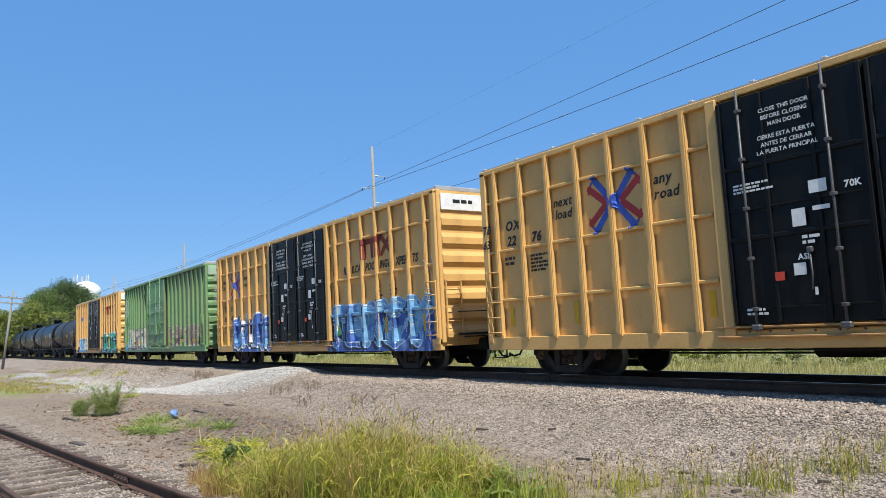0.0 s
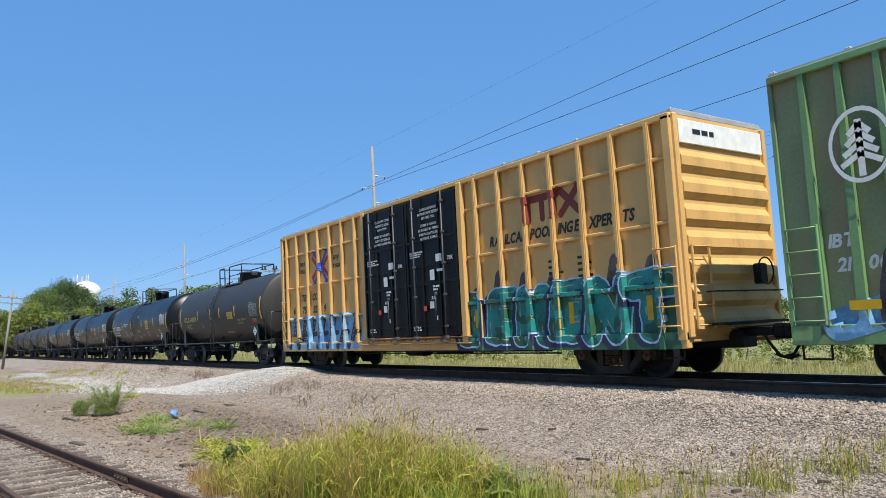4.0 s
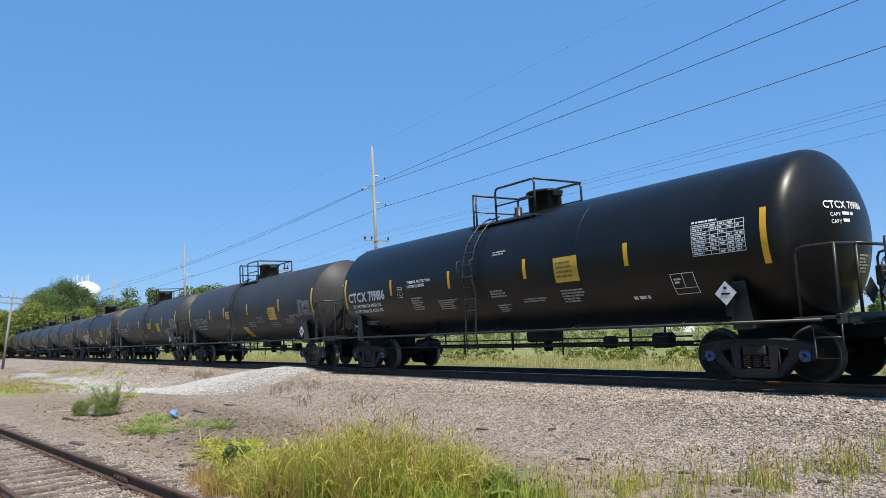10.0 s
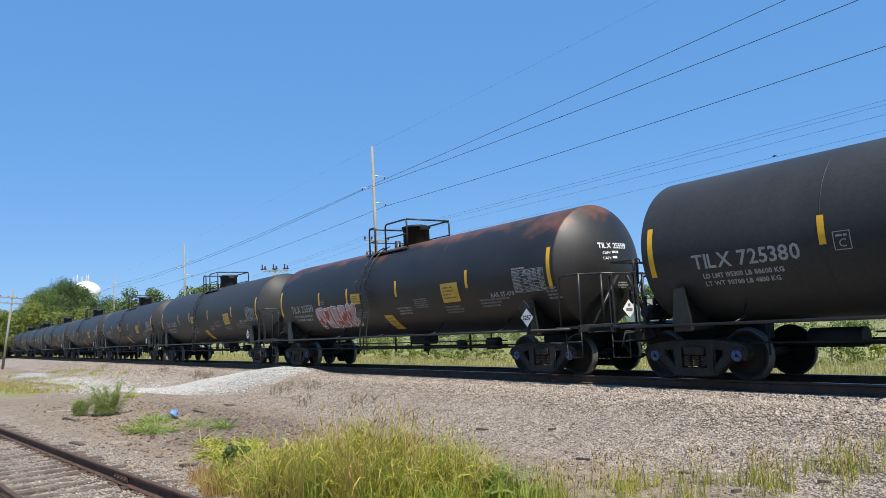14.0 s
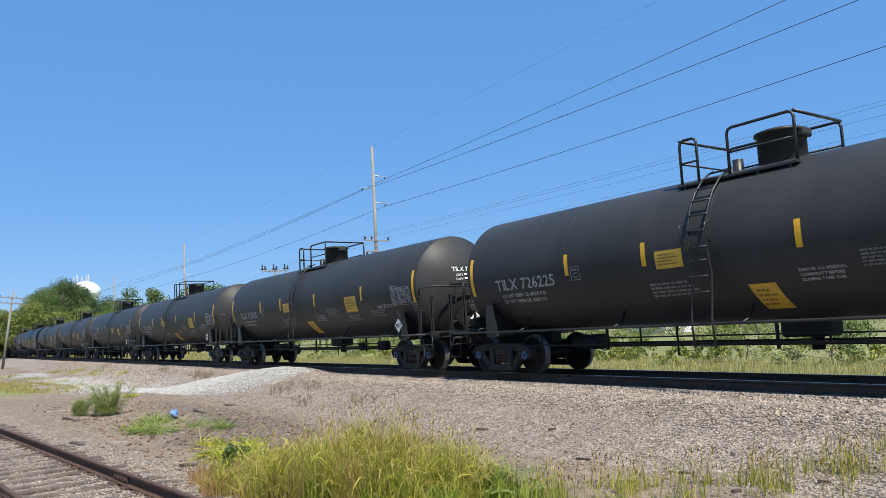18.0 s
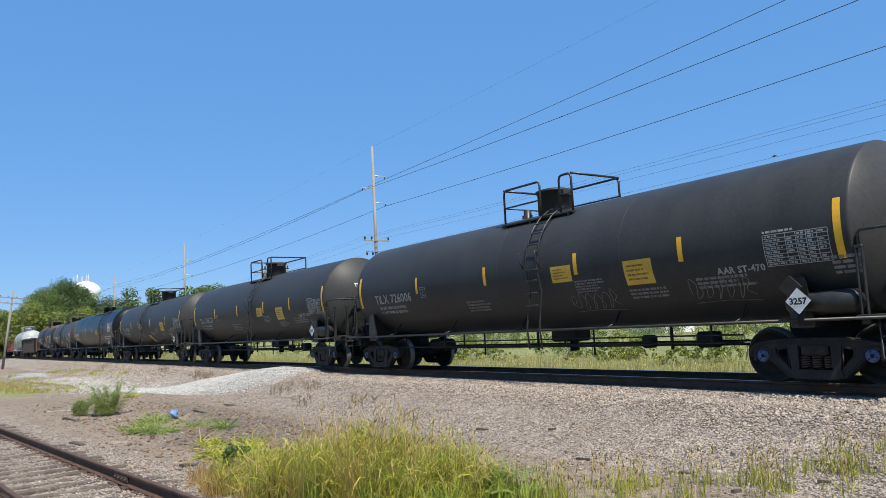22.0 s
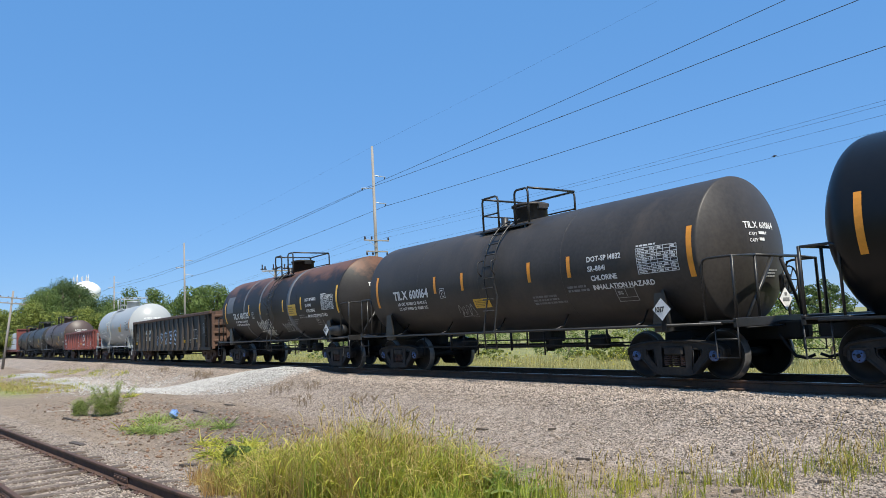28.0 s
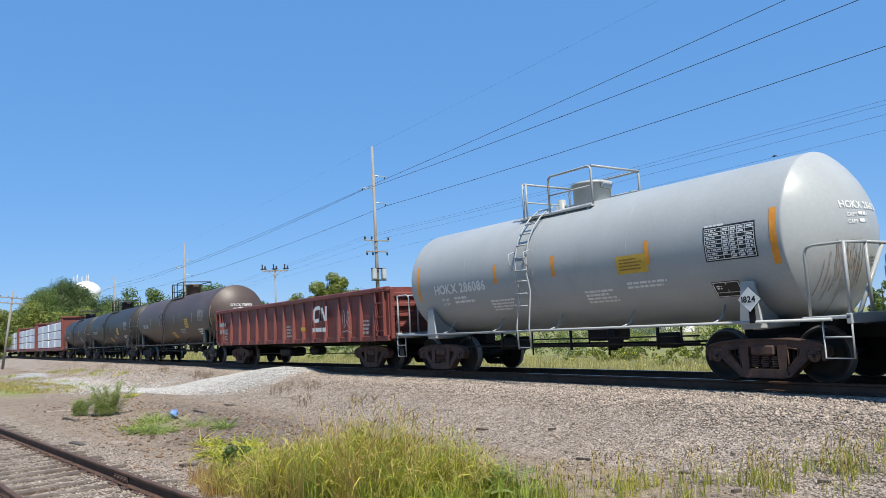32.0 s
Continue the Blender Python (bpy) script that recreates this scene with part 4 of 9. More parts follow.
    for k, u, v, *a in spec["marks"]:
        if k == "number":
            s, h, mat = a[0], a[1], a[2]
            bold = a[3] if len(a) > 3 else 0.012
            for word in s.split():
                part("car_number", text_shape(word, u, v, h, big, 1.0, bold=bold), M[mat], car, "stencilled reporting mark")
                u += text_width(word + " ", h)
        elif k == "text":
            for word in a[0].split():
                part("stencil", text_shape(word, u, v, a[1], big, 1.0, bold=0.1 * a[1]), M[a[2]], car)
                u += text_width(word + " ", a[1])
        elif k == "bars":
            part("small_print", bars(u, v, a[0], a[1], a[2], lay, rnd), M[a[3]], car)
        elif k == "sign":
            s = patch(u, u + a[0], v, v + a[1], lay, 5, lean=a[2] if len(a) > 2 else 0.0)
            sg = part("warning_panel", s, M["sign"], car, "yellow warning decal")
            ly2 = tank_lay(R, zc, 0.010)
            part("panel_print", bars(u + a[0] * 0.1 + (a[2] * a[1] * 0.5 if len(a) > 2 else 0), v + a[1] * 0.74, a[0] * 0.75, 4, a[1] * 0.075, ly2, rnd, gap=2.4), M["sign_ink"], sg)
        elif k == "table":
            w, h, mat = a
            ly2 = tank_lay(R, zc, 0.009)
            s = Shape()
            for i in range(9):
                stroke([(u, v + h * i / 8), (u + w, v + h * i / 8)], 0.012, ly2, s)
            for i in range(6):
                x = u + w * (0, 0.36, 0.52, 0.68, 0.84, 1)[i]
                stroke([(x, v + h * j / 4) for j in range(5)], 0.012, ly2, s)
            for i in range(8):
                bars(u + 0.03, v + h * (i + 0.3) / 8, w * 0.3, 1, h * 0.05, ly2, rnd, s)
                for x in (0.38, 0.54, 0.70, 0.86):
                    if rnd.random() < 0.8:
                        bars(u + w * x, v + h * (i + 0.25) / 8, w * 0.11, 1, h * 0.06, ly2, rnd, s)
            bars(u, v + h * 1.06, w * 0.5, 1, 0.035, ly2, rnd, s)
            part("data_table", s, M[mat], car, "stencilled test data table")
        elif k == "box":
            w, h, mat = a[0], a[1], a[2]
            s, lay = Shape(), tank_lay(R, zc, 0.009)
            stroke([(u, v), (u + w, v)], 0.014, lay, s)
            stroke([(u, v + h), (u + w, v + h)], 0.014, lay, s)
            for x in (u, u + w):
                stroke([(x, v + h * j / 3) for j in range(4)], 0.014, lay, s)
            if len(a) > 3:
                text_shape(a[3], u + w * 0.3, v + h * 0.14, h * 0.45, lay, shape=s)
                bars(u + w * 0.15, v + h * 0.72, w * 0.75, 1, h * 0.12, lay, rnd, s)
            else:
                stroke([(u + w * 0.5, v + h * 0.3), (u + w * 0.5, v + h)], 0.012, lay, s)
                stroke([(u, v + h * 0.3), (u + w, v + h * 0.3)], 0.012, lay, s)
                bars(u + w * 0.1, v + h * 0.7, w * 0.3, 2, h * 0.09, lay, rnd, s)
            part("stencil_box", s, M[mat], car)
        elif k == "patch":
            part("primer_patch", patch(u, u + a[0], v, v + a[1], lay, 8), M[a[2]], car, "dark painted data panel" if a[2] == "black" else "grey primer patch")
        elif k == "band":
            part("primer_band", bands_shape(R, zc, [u], v, 0.004), M[a[0]], car, "grey primer band over a weld")
        elif k == "letters":
            sprayed_word(car, a[0], u, v, a[1], a[2], a[3], lambda q: tank_lay(R, zc, 0.008 + 0.0012 * q), rnd)
        elif k == "placard":
            add_placard(car, (u, -1.50, v), a[0] if a else True, False, spec.get("placard", ""))
            if len(a) > 1:
                part("placard_holder", Shape().box((u - 0.13, -1.49, v + 0.22), (0.28, 0.02, 0.28), 0.004, turn=Matrix.Rotation(radians(45), 3, "Y")), M["truck"], car, "empty dark placard holder")
        elif k == "tag":
            part("spray_tag", scrawl(u, v, a[0], a[1], big, rnd, a[3] if len(a) > 3 else 0.025), M[a[2]], car, "spray-painted scrawl")
    # writing and placard on the leading head
    hz = zc + 0.35

    def head(u, v):
        y, z = u, v - zc
        return (half + off + head_rise(min(0.999 * R, math.hypot(y, z)), R, depth, knuckle) + 0.012, y, v)
    if spec.get("headmark"):
        ink = M["yellowpaint"] if "UTLX" in spec["headmark"] else M["white"]
        u = spec.get("head_u", -0.46)
        for word in spec["headmark"].split():
            part("end_number", text_shape(word, u, hz, 0.125, head, 1.0, bold=0.007), ink, car)
            u += text_width(word + " ", 0.125)
        for q in range(2):
            part("stencil", text_shape("CAPY", spec.get("head_u", -0.46) + 0.1, hz - 0.14 - 0.12 * q, 0.062, head, 1.0, bold=0.003), ink, car)
            part("end_print", bars(spec.get("head_u", -0.46) + 0.38, hz - 0.115 - 0.12 * q, 0.30 - 0.1 * q, 1, 0.055, head, rnd), ink, car)
        part("end_print", bars(0.08, hz - 0.80, 0.45, spec.get("headlines", 3), 0.032, head, rnd), M["dimwhite"], car)
    if spec.get("stain"):
        st = Shape()
        for q in range(46):
            u0, z0 = rnd.gauss(-0.45, 0.20), zc - 0.15 - abs(rnd.gauss(0, 0.25))
            fat([(u0, z0), (u0 + 0.02, z0 - rnd.uniform(0.2, 0.8))], rnd.uniform(0.008, 0.03), lambda x, z: (head(x, z)[0] - 0.008 + 0.0001 * q, x, z), st, 0.08, 1)
        part("rust_stain", st, M["stain"], car, "rust stain running down the end")
    add_placard(car, (ch - 0.40, 0.08, 1.42), True, True)
    if not spec.get("brace"):
        part("placard_holder", Shape().box((ch - 0.40, -0.42, 1.46), (0.02, 0.30, 0.30), 0.004, turn=Matrix.Rotation(radians(45), 3, "X")), M["steel"], car, "empty dark placard holder")
    return car


def add_placard(car, at, hung=True, end=False, number=""):
    """A diamond hazard placard in its metal holder; at the tank's foot or on the end."""
    x, y, z = at
    r = 0.21
    if end:
        dia = Shape().add([(x + 0.02, y - r, z), (x + 0.02, y, z - r), (x + 0.02, y + r, z), (x + 0.02, y, z + r)], [(0, 1, 2, 3)])
        ink = Shape().box((x + 0.026, y, z - 0.01), (0.004, r * 0.95, r * 0.28)).box((x + 0.026, y, z + 0.09), (0.004, r * 0.35, r * 0.25))
        back = Shape().box((x, y, z), (0.02, 0.3, 0.3), 0.004, turn=Matrix.Rotation(radians(45), 3, "X"))
    else:
        y = -1.515
        dia = Shape().add([(x - r, y - 0.02, z), (x, y - 0.02, z - r), (x + r, y - 0.02, z), (x, y - 0.02, z + r)], [(0, 1, 2, 3)])
        ink = Shape().box((x, y - 0.026, z - 0.01), (r * 0.8, 0.004, r * 0.16)).box((x, y - 0.026, z + 0.09), (r * 0.30, 0.004, r * 0.22))
        if number:
            ink = text_shape(number, x - 0.14, z - 0.05, 0.10, lambda a, b: (a, y - 0.026, b), bold=0.008)
        back = Shape().box((x, y, z), (0.3, 0.02, 0.3), 0.004, turn=Matrix.Rotation(radians(45), 3, "Y"))
        back.box((x, y + 0.03, z - 0.15), (0.10, 0.03, 0.5))
    h = part("placard_holder", back, M["steel"], car)
    part("placard", dia, M["white"], h, "white diamond hazard placard")
    part("placard_print", ink, M["black"] if number or not hung else M["faint"], h)


def scrawl(u, v, w, h, lay, rnd, width=0.025):
    """A quick spray-can tag: joined handwritten loops and a flourish under them."""
    s = Shape()
    n = max(2, int(w / (h * 0.42)))
    cw = w / n
    ctrl = [(u, v + h * 0.3)]
    for i in range(n):
        x = u + cw * i
        up, turn = rnd.uniform(0.75, 1.0), rnd.choice((0, 1, 2))
        ctrl += [(x + cw * rnd.uniform(0.15, 0.35), v + h * up), (x + cw * rnd.uniform(0.55, 0.8), v + h * rnd.uniform(0.5, 0.8))]
        if turn == 0:
            ctrl += [(x + cw * 0.2, v + h * rnd.uniform(0.2, 0.4)), (x + cw * 0.9, v + h * rnd.uniform(0.0, 0.2))]
        elif turn == 1:
            ctrl += [(x + cw * 0.35, v + h * rnd.uniform(0.0, 0.15)), (x + cw * 1.0, v + h * rnd.uniform(0.3, 0.5))]
        else:
            ctrl += [(x + cw * 0.9, v + h * rnd.uniform(0.1, 0.3)), (x + cw * 0.4, v + h * 0.05)]
    pts = []
    for k in range(len(ctrl) - 1):
        p0, p1, p2, p3 = ctrl[max(k - 1, 0)], ctrl[k], ctrl[k + 1], ctrl[min(k + 2, len(ctrl) - 1)]
        for q in range(5):
            t = q / 5
            pts.append(tuple(0.5 * (2 * p1[c] + (p2[c] - p0[c]) * t + (2 * p0[c] - 5 * p1[c] + 4 * p2[c] - p3[c]) * t * t + (3 * p1[c] - p0[c] - 3 * p2[c] + p3[c]) * t ** 3) for c in (0, 1)))
    stroke(pts, width, lay, s)
    stroke([(u - 0.02, v - h * 0.1), (u + w * 0.5, v - h * 0.04), (u + w, v - h * 0.14)], width, lay, s)
    return s


def flat_lay(y, lift=0.006):
    return lambda u, v: (u, y - lift, v)


M["box_yellow"] = material("faded_yellow_car_paint", (0.65, 0.385, 0.13), 0.5, vary=0.12, scale=1.2, fine=20, bump=0.06, dirt=(0.40, 0.245, 0.10), dirt_at=0.56, streak=3)
M["rusty_yellow"] = material("rust_browned_yellow_paint", (0.42, 0.22, 0.08), 0.6, vary=0.3, scale=2, fine=30, bump=0.15, dirt=(0.13, 0.065, 0.035), dirt_at=0.5)
M["box_green"] = material("weathered_green_car_paint", (0.155, 0.285, 0.122), 0.5, vary=0.2, scale=1.0, fine=20, bump=0.08, dirt=(0.19, 0.155, 0.085), dirt_at=0.52, streak=3)
M["box_roof"] = material("galvanised_roof", (0.42, 0.41, 0.39), 0.5, 0.3, vary=0.15, scale=2, fine=30, bump=0.1)
M["door_black"] = material("black_door_paint", (0.005, 0.005, 0.0055), 0.45, spec=0.22, vary=0.25, scale=2, fine=20, bump=0.06, dirt=(0.022, 0.020, 0.018), dirt_at=0.62, streak=3)
M["rod"] = material("worn_grey_rod_steel", (0.085, 0.085, 0.088), 0.5, 0.3, vary=0.3, scale=5, fine=40, bump=0.05)
M["gon_black"] = material("scuffed_black_gondola_paint", (0.012, 0.011, 0.0105), 0.55, spec=0.3, vary=0.35, scale=2, fine=25, bump=0.15, dirt=(0.05, 0.038, 0.03), dirt_at=0.56, streak=3)
# post paint lighter than gon_black: sunlight on the ribs put into the colour
M["gon_post"] = material("dusty_worn_post_paint", (0.040, 0.035, 0.032), 0.6, spec=0.3, vary=0.35, scale=3, fine=30, bump=0.2, dirt=(0.085, 0.062, 0.048), dirt_at=0.52, streak=2)
M["gon_rust"] = material("rusted_gondola_steel", (0.10, 0.055, 0.036), 0.75, vary=0.35, scale=3, fine=30, bump=0.3, dirt=(0.05, 0.03, 0.022), dirt_at=0.5, streak=2)
M["gon_red"] = material("faded_red_gondola_paint", (0.175, 0.047, 0.038), 0.6, vary=0.25, scale=2, fine=25, bump=0.15, dirt=(0.12, 0.05, 0.04), dirt_at=0.55, streak=3)
M["sky_blue"] = material("light_blue_spray_paint", (0.20, 0.42, 0.62), 0.6, vary=0.3, scale=2.2, fine=30, bump=0.02, dirt=(0.07, 0.18, 0.40), dirt_at=0.47)
M["deep_blue"] = material("deep_blue_spray_paint", (0.05, 0.12, 0.38), 0.6, vary=0.35, scale=2.2, fine=30, bump=0.02, dirt=(0.20, 0.33, 0.62), dirt_at=0.52)
M["navy"] = material("navy_spray_paint", (0.02, 0.03, 0.07), 0.6, vary=0.25, scale=3, fine=30, bump=0.02)
M["teal"] = material("teal_spray_paint", (0.02, 0.24, 0.22), 0.6, vary=0.35, scale=2.2, fine=30, bump=0.02, dirt=(0.012, 0.09, 0.085), dirt_at=0.50)
M["dark_green"] = material("dark_green_spray_paint", (0.03, 0.11, 0.06), 0.6, vary=0.25, scale=3, fine=30, bump=0.02)
M["silver"] = material("silver_spray_paint", (0.42, 0.42, 0.40), 0.5, 0.2, vary=0.3, scale=2.5, fine=30, bump=0.02)
M["plum"] = material("dark_plum_spray_paint", (0.085, 0.055, 0.055), 0.6, vary=0.35, scale=2.2, fine=30, bump=0.02, dirt=(0.22, 0.15, 0.135), dirt_at=0.50)
M["dull_red"] = material("dull_red_paint", (0.22, 0.035, 0.02), 0.6, vary=0.2, scale=4, fine=30, bump=0.02)
M["stain_brown"] = material("dusty_brown_spray_paint", (0.20, 0.15, 0.125), 0.6, vary=0.3, scale=2.2, fine=30, bump=0.02)
M["pink"] = material("pale_pink_spray_paint", (0.45, 0.30, 0.30), 0.6, vary=0.25, scale=3, fine=30, bump=0.02)
M["pale_blue"] = material("pale_blue_spray_paint", (0.42, 0.55, 0.75), 0.6, vary=0.2, scale=3, fine=30, bump=0.02)
M["bone"] = material("bone_grey_spray_paint", (0.36, 0.35, 0.30), 0.6, vary=0.3, scale=2.2, fine=30, bump=0.02, dirt=(0.17, 0.19, 0.19), dirt_at=0.50)
M["stain"] = material("rust_stained_paint", (0.275, 0.225, 0.185), 0.6, vary=0.35, scale=5, fine=30, bump=0.05, dirt=(0.31, 0.335, 0.35), dirt_at=0.45)
M["pale_green"] = material("chalky_pale_green_paint", (0.34, 0.46, 0.33), 0.6, vary=0.25, scale=2, fine=20, bump=0.05)
M["primer"] = material("grey_primer_paint", (0.115, 0.12, 0.13), 0.5, vary=0.2, scale=3, fine=20, bump=0.03)
M["green_panel"] = material("sun_bleached_green_panel", (0.235, 0.27, 0.13), 0.55, vary=0.25, scale=1.1, fine=20, bump=0.08, dirt=(0.30, 0.215, 0.115), dirt_at=0.45, streak=1.6)
M["patch_y"] = material("bright_yellow_reflector", (0.62, 0.36, 0.01), 0.45, vary=0.1, scale=8, fine=40, bump=0.02)
M["wrap"] = material("white_lumber_wrap", (0.70, 0.72, 0.75), 0.5, vary=0.15, scale=3, fine=10, bump=0.3, dirt=(0.4, 0.45, 0.55), dirt_at=0.62)


SKELETON = {
    "T": [[(0.05, 0.86), (0.95, 0.90)], [(0.5, 0.88), (0.46, 0.1)]], "E": [[(0.9, 0.88), (0.15, 0.85), (0.12, 0.14), (0.92, 0.12)], [(0.15, 0.5), (0.75, 0.52)]],
    "N": [[(0.1, 0.1), (0.14, 0.9), (0.85, 0.12), (0.9, 0.92)]], "S": [[(0.88, 0.82), (0.5, 0.93), (0.14, 0.76), (0.3, 0.55), (0.74, 0.45), (0.86, 0.22), (0.5, 0.06), (0.1, 0.18)]],
    "Y": [[(0.1, 0.92), (0.48, 0.5), (0.9, 0.92)], [(0.48, 0.5), (0.45, 0.08)]], "M": [[(0.06, 0.1), (0.15, 0.9), (0.5, 0.4), (0.84, 0.9), (0.94, 0.1)]], "U": [[(0.12, 0.9), (0.12, 0.3), (0.45, 0.08), (0.85, 0.28), (0.88, 0.92)]],
    "D": [[(0.15, 0.1), (0.15, 0.9), (0.6, 0.85), (0.9, 0.5), (0.6, 0.12), (0.15, 0.1)]], "P": [[(0.2, 0.06), (0.18, 0.9), (0.75, 0.86), (0.85, 0.62), (0.6, 0.44), (0.2, 0.46)]], "A": [[(0.06, 0.08), (0.48, 0.92), (0.92, 0.08)], [(0.25, 0.38), (0.75, 0.38)]],
    "F": [[(0.9, 0.88), (0.15, 0.85), (0.14, 0.08)], [(0.15, 0.5), (0.72, 0.52)]], "R": [[(0.15, 0.06), (0.15, 0.9), (0.75, 0.86), (0.82, 0.62), (0.3, 0.46), (0.9, 0.08)]], "K": [[(0.15, 0.06), (0.15, 0.92)], [(0.88, 0.9), (0.2, 0.48), (0.9, 0.08)]], "O": [[(0.5, 0.92), (0.12, 0.65), (0.14, 0.28), (0.5, 0.08), (0.86, 0.3), (0.86, 0.68), (0.5, 0.92)]]}


def fat(pts, width, lay, shape, step=0.05, lanes=10):
    """A wide sprayed band along a line with round ends, in cells small enough to follow ribs."""
    P = [Vector(p) for p in pts]
    rows = []
    for a, b in zip(P[:-1], P[1:]):
        m = max(1, int((b - a).length / step))
        rows += [a + (b - a) * k / m for k in range(m)]
    rows.append(P[-1])
    w = [(rows[min(i + 1, len(rows) - 1)] - rows[max(i - 1, 0)]).normalized() for i in range(len(rows))]
    first, last = rows[0], rows[-1]
    caps = [(q, math.sqrt(max(0.02, 1 - q * q))) for q in (0.97, 0.8, 0.5)]
    full = [(first - w[0] * width / 2 * q, w[0], s) for q, s in caps] + [(p, v, 1.0) for p, v in zip(rows, w)] + [(last + w[-1] * width / 2 * q, w[-1], s) for q, s in reversed(caps)]
    vs = []
    for p, v, s in full:
        side = Vector((-v.y, v.x))
        vs += [lay(*(p + side * width * s * (k / lanes - 0.5))) for k in range(lanes + 1)]
    n = lanes + 1
    shape.add(vs, [(i * n + k, i * n + k + 1, (i + 1) * n + k + 1, (i + 1) * n + k) for i in range(len(full) - 1) for k in range(lanes)])
    return shape


def sprayed_word(car, text, u, v, w, h, cols, at, rnd, ground=None, reach=0.12, band=0.9, weight=0.185, rim=0.026):
    """A sprayed piece: crowded letters with outline, cast edge, clouded fill, inner lines and dots on a ragged ground.
    cols: outline, fill, second tone, thin line, edge; at(k): the side, k layers out."""
    n = len(text)
    step = 0.018 if n > 1 else 0.010
    gx, gz = np.arange(u - 0.3, u + w + 0.3, step), np.arange(v - 0.02, v + h * 1.22, step)
    X, Z = np.meshgrid(gx + step / 2, gz + step / 2)
    seed = rnd.randrange(1000)
    rough = wobble(X, Z, 0.45, seed) + 0.6 * wobble(X, Z, 0.16, seed + 1)
    cloud = wobble(X, Z, 0.9, seed + 2) + 0.5 * wobble(X, Z, 0.3, seed + 3)
    fine = wobble(X, Z, 0.5, seed + 4)
    code = np.full(X.shape, -1)
    if ground:
        e = np.maximum(np.abs(X - u - w / 2) - w / 2 - reach, Z - v - h * band)
        code[e + 0.10 * rough < 0] = 0
    for i, ch in enumerate(text):
        cw = w / n * 1.14
        x0, y0, tilt = u + w * i / n - 0.07 * w / n, v + h * rnd.uniform(-0.01, 0.06), rnd.uniform(-0.10, 0.14)
        r = weight * h * (0.82 if cw < 0.75 * h else 1.0) * (1 + 0.10 * fine)
        d, drop = np.full(X.shape, 9.0), np.full(X.shape, 9.0)
        for line in SKELETON[ch]:
            pts = [(x0 + cw * (0.15 + 0.70 * a) + tilt * h * (b - 0.5), y0 + h * (0.16 + 0.70 * b)) for a, b in line]
            for (ax, az), (bx, bz) in zip(pts[:-1], pts[1:]):
                L = max(1e-6, (bx - ax) ** 2 + (bz - az) ** 2)
                for ox, oz, k in ((0.0, 0.0, 0), (-0.09 * h, -0.06 * h, 1)):
                    t = np.clip(((X - ax - ox) * (bx - ax) + (Z - az - oz) * (bz - az)) / L, 0, 1)
                    q = np.hypot(X - ax - ox - t * (bx - ax), Z - az - oz - t * (bz - az))
                    if k:
                        drop = np.minimum(drop, q)
                    else:
                        d = np.minimum(d, q)
        base = 1 + 5 * i
        code[(drop < r + 0.02 * h)] = base + 4
        code[d < r + rim * h] = base
        inside = d < r
        code[inside] = base + 1
        code[inside & (cloud + 0.5 * (0.5 - (Z - v) / h) > 0.22)] = base + 2
        code[inside & (np.abs(d - 0.55 * r) < 0.012) & (fine > -0.05)] = base + 3
        for _ in range(7):
            cx, cz, rad = x0 + cw * rnd.random(), y0 + h * rnd.uniform(0.1, 0.9), h * rnd.uniform(0.02, 0.05)
            code[inside & (np.hypot(X - cx, Z - cz) < rad)] = base + (1 if rnd.random() < 0.5 else 2)
    lay = at(1)
    # round off the cells' corners along every edge between two colours
    PX, PZ = np.meshgrid(gx[0] + step * np.arange(len(gx) + 1), gz[0] + step * np.arange(len(gz) + 1))
    wide = np.pad(code, 1, constant_values=-1)
    H, V = wide[:-1, 1:-1] != wide[1:, 1:-1], wide[1:-1, :-1] != wide[1:-1, 1:]
    cnt = np.zeros(PX.shape)
    cnt[:, :-1] += H
    cnt[:, 1:] += H
    cnt[:-1] += V
    cnt[1:] += V
    for _ in range(4):
        for P in (PX, PZ):
            tot = np.zeros(P.shape)
            tot[:, :-1] += H * P[:, 1:]
            tot[:, 1:] += H * P[:, :-1]
            tot[:-1] += V * P[1:]
            tot[1:] += V * P[:-1]
            P[cnt >= 2] = (0.4 * P + 0.6 * tot / np.maximum(cnt, 1))[cnt >= 2]

    def cells(k):
        sh, idx, vs, fs = Shape(), {}, [], []
        for b, a in zip(*np.nonzero(code == k)):
            f = []
            for da, db in ((0, 0), (1, 0), (1, 1), (0, 1)):
                key = (a + da, b + db)
                if key not in idx:
                    idx[key] = len(vs)
                    vs.append(lay(float(PX[key[1], key[0]]), float(PZ[key[1], key[0]])))
                f.append(idx[key])
            fs.append(tuple(f))
        return sh.add(vs, fs)
    if ground:
        tagged(part("graffiti_ground", cells(0), M[ground], car), ground.replace("_", " ") + " sprayed ground", kind="stuff")
    for i in range(n):
        g = part("graffiti_letter", cells(1 + 5 * i), M[cols[0]], car, "sprayed letter in " + cols[1].replace("_", " ") + " with outline")
        for q, name in enumerate(("letter_fill", "letter_tone", "letter_line", "letter_edge")):
            tagged(part(name, cells(2 + q + 5 * i), M[cols[1 + q]], g), kind="stuff")


def draped_lay(car_ribs, y, rib_y, half_w, beams, beam_y=0.0, sill_z=0.0, sill_y=0.0):
    """Lays paint over a ribbed side: out on a rib, beam or sill where there is one."""
    def make(k):
        def lay(u, v):
            q = y
            if any(abs(v - b) < 0.045 for b in beams):
                q = beam_y
            if v < sill_z:
                q = sill_y
            if any(abs(u - r) < half_w for r in car_ribs):
                q = min(q, rib_y)
            return (u, q - 0.004 - 0.0012 * k, v)
        return lay
    return make


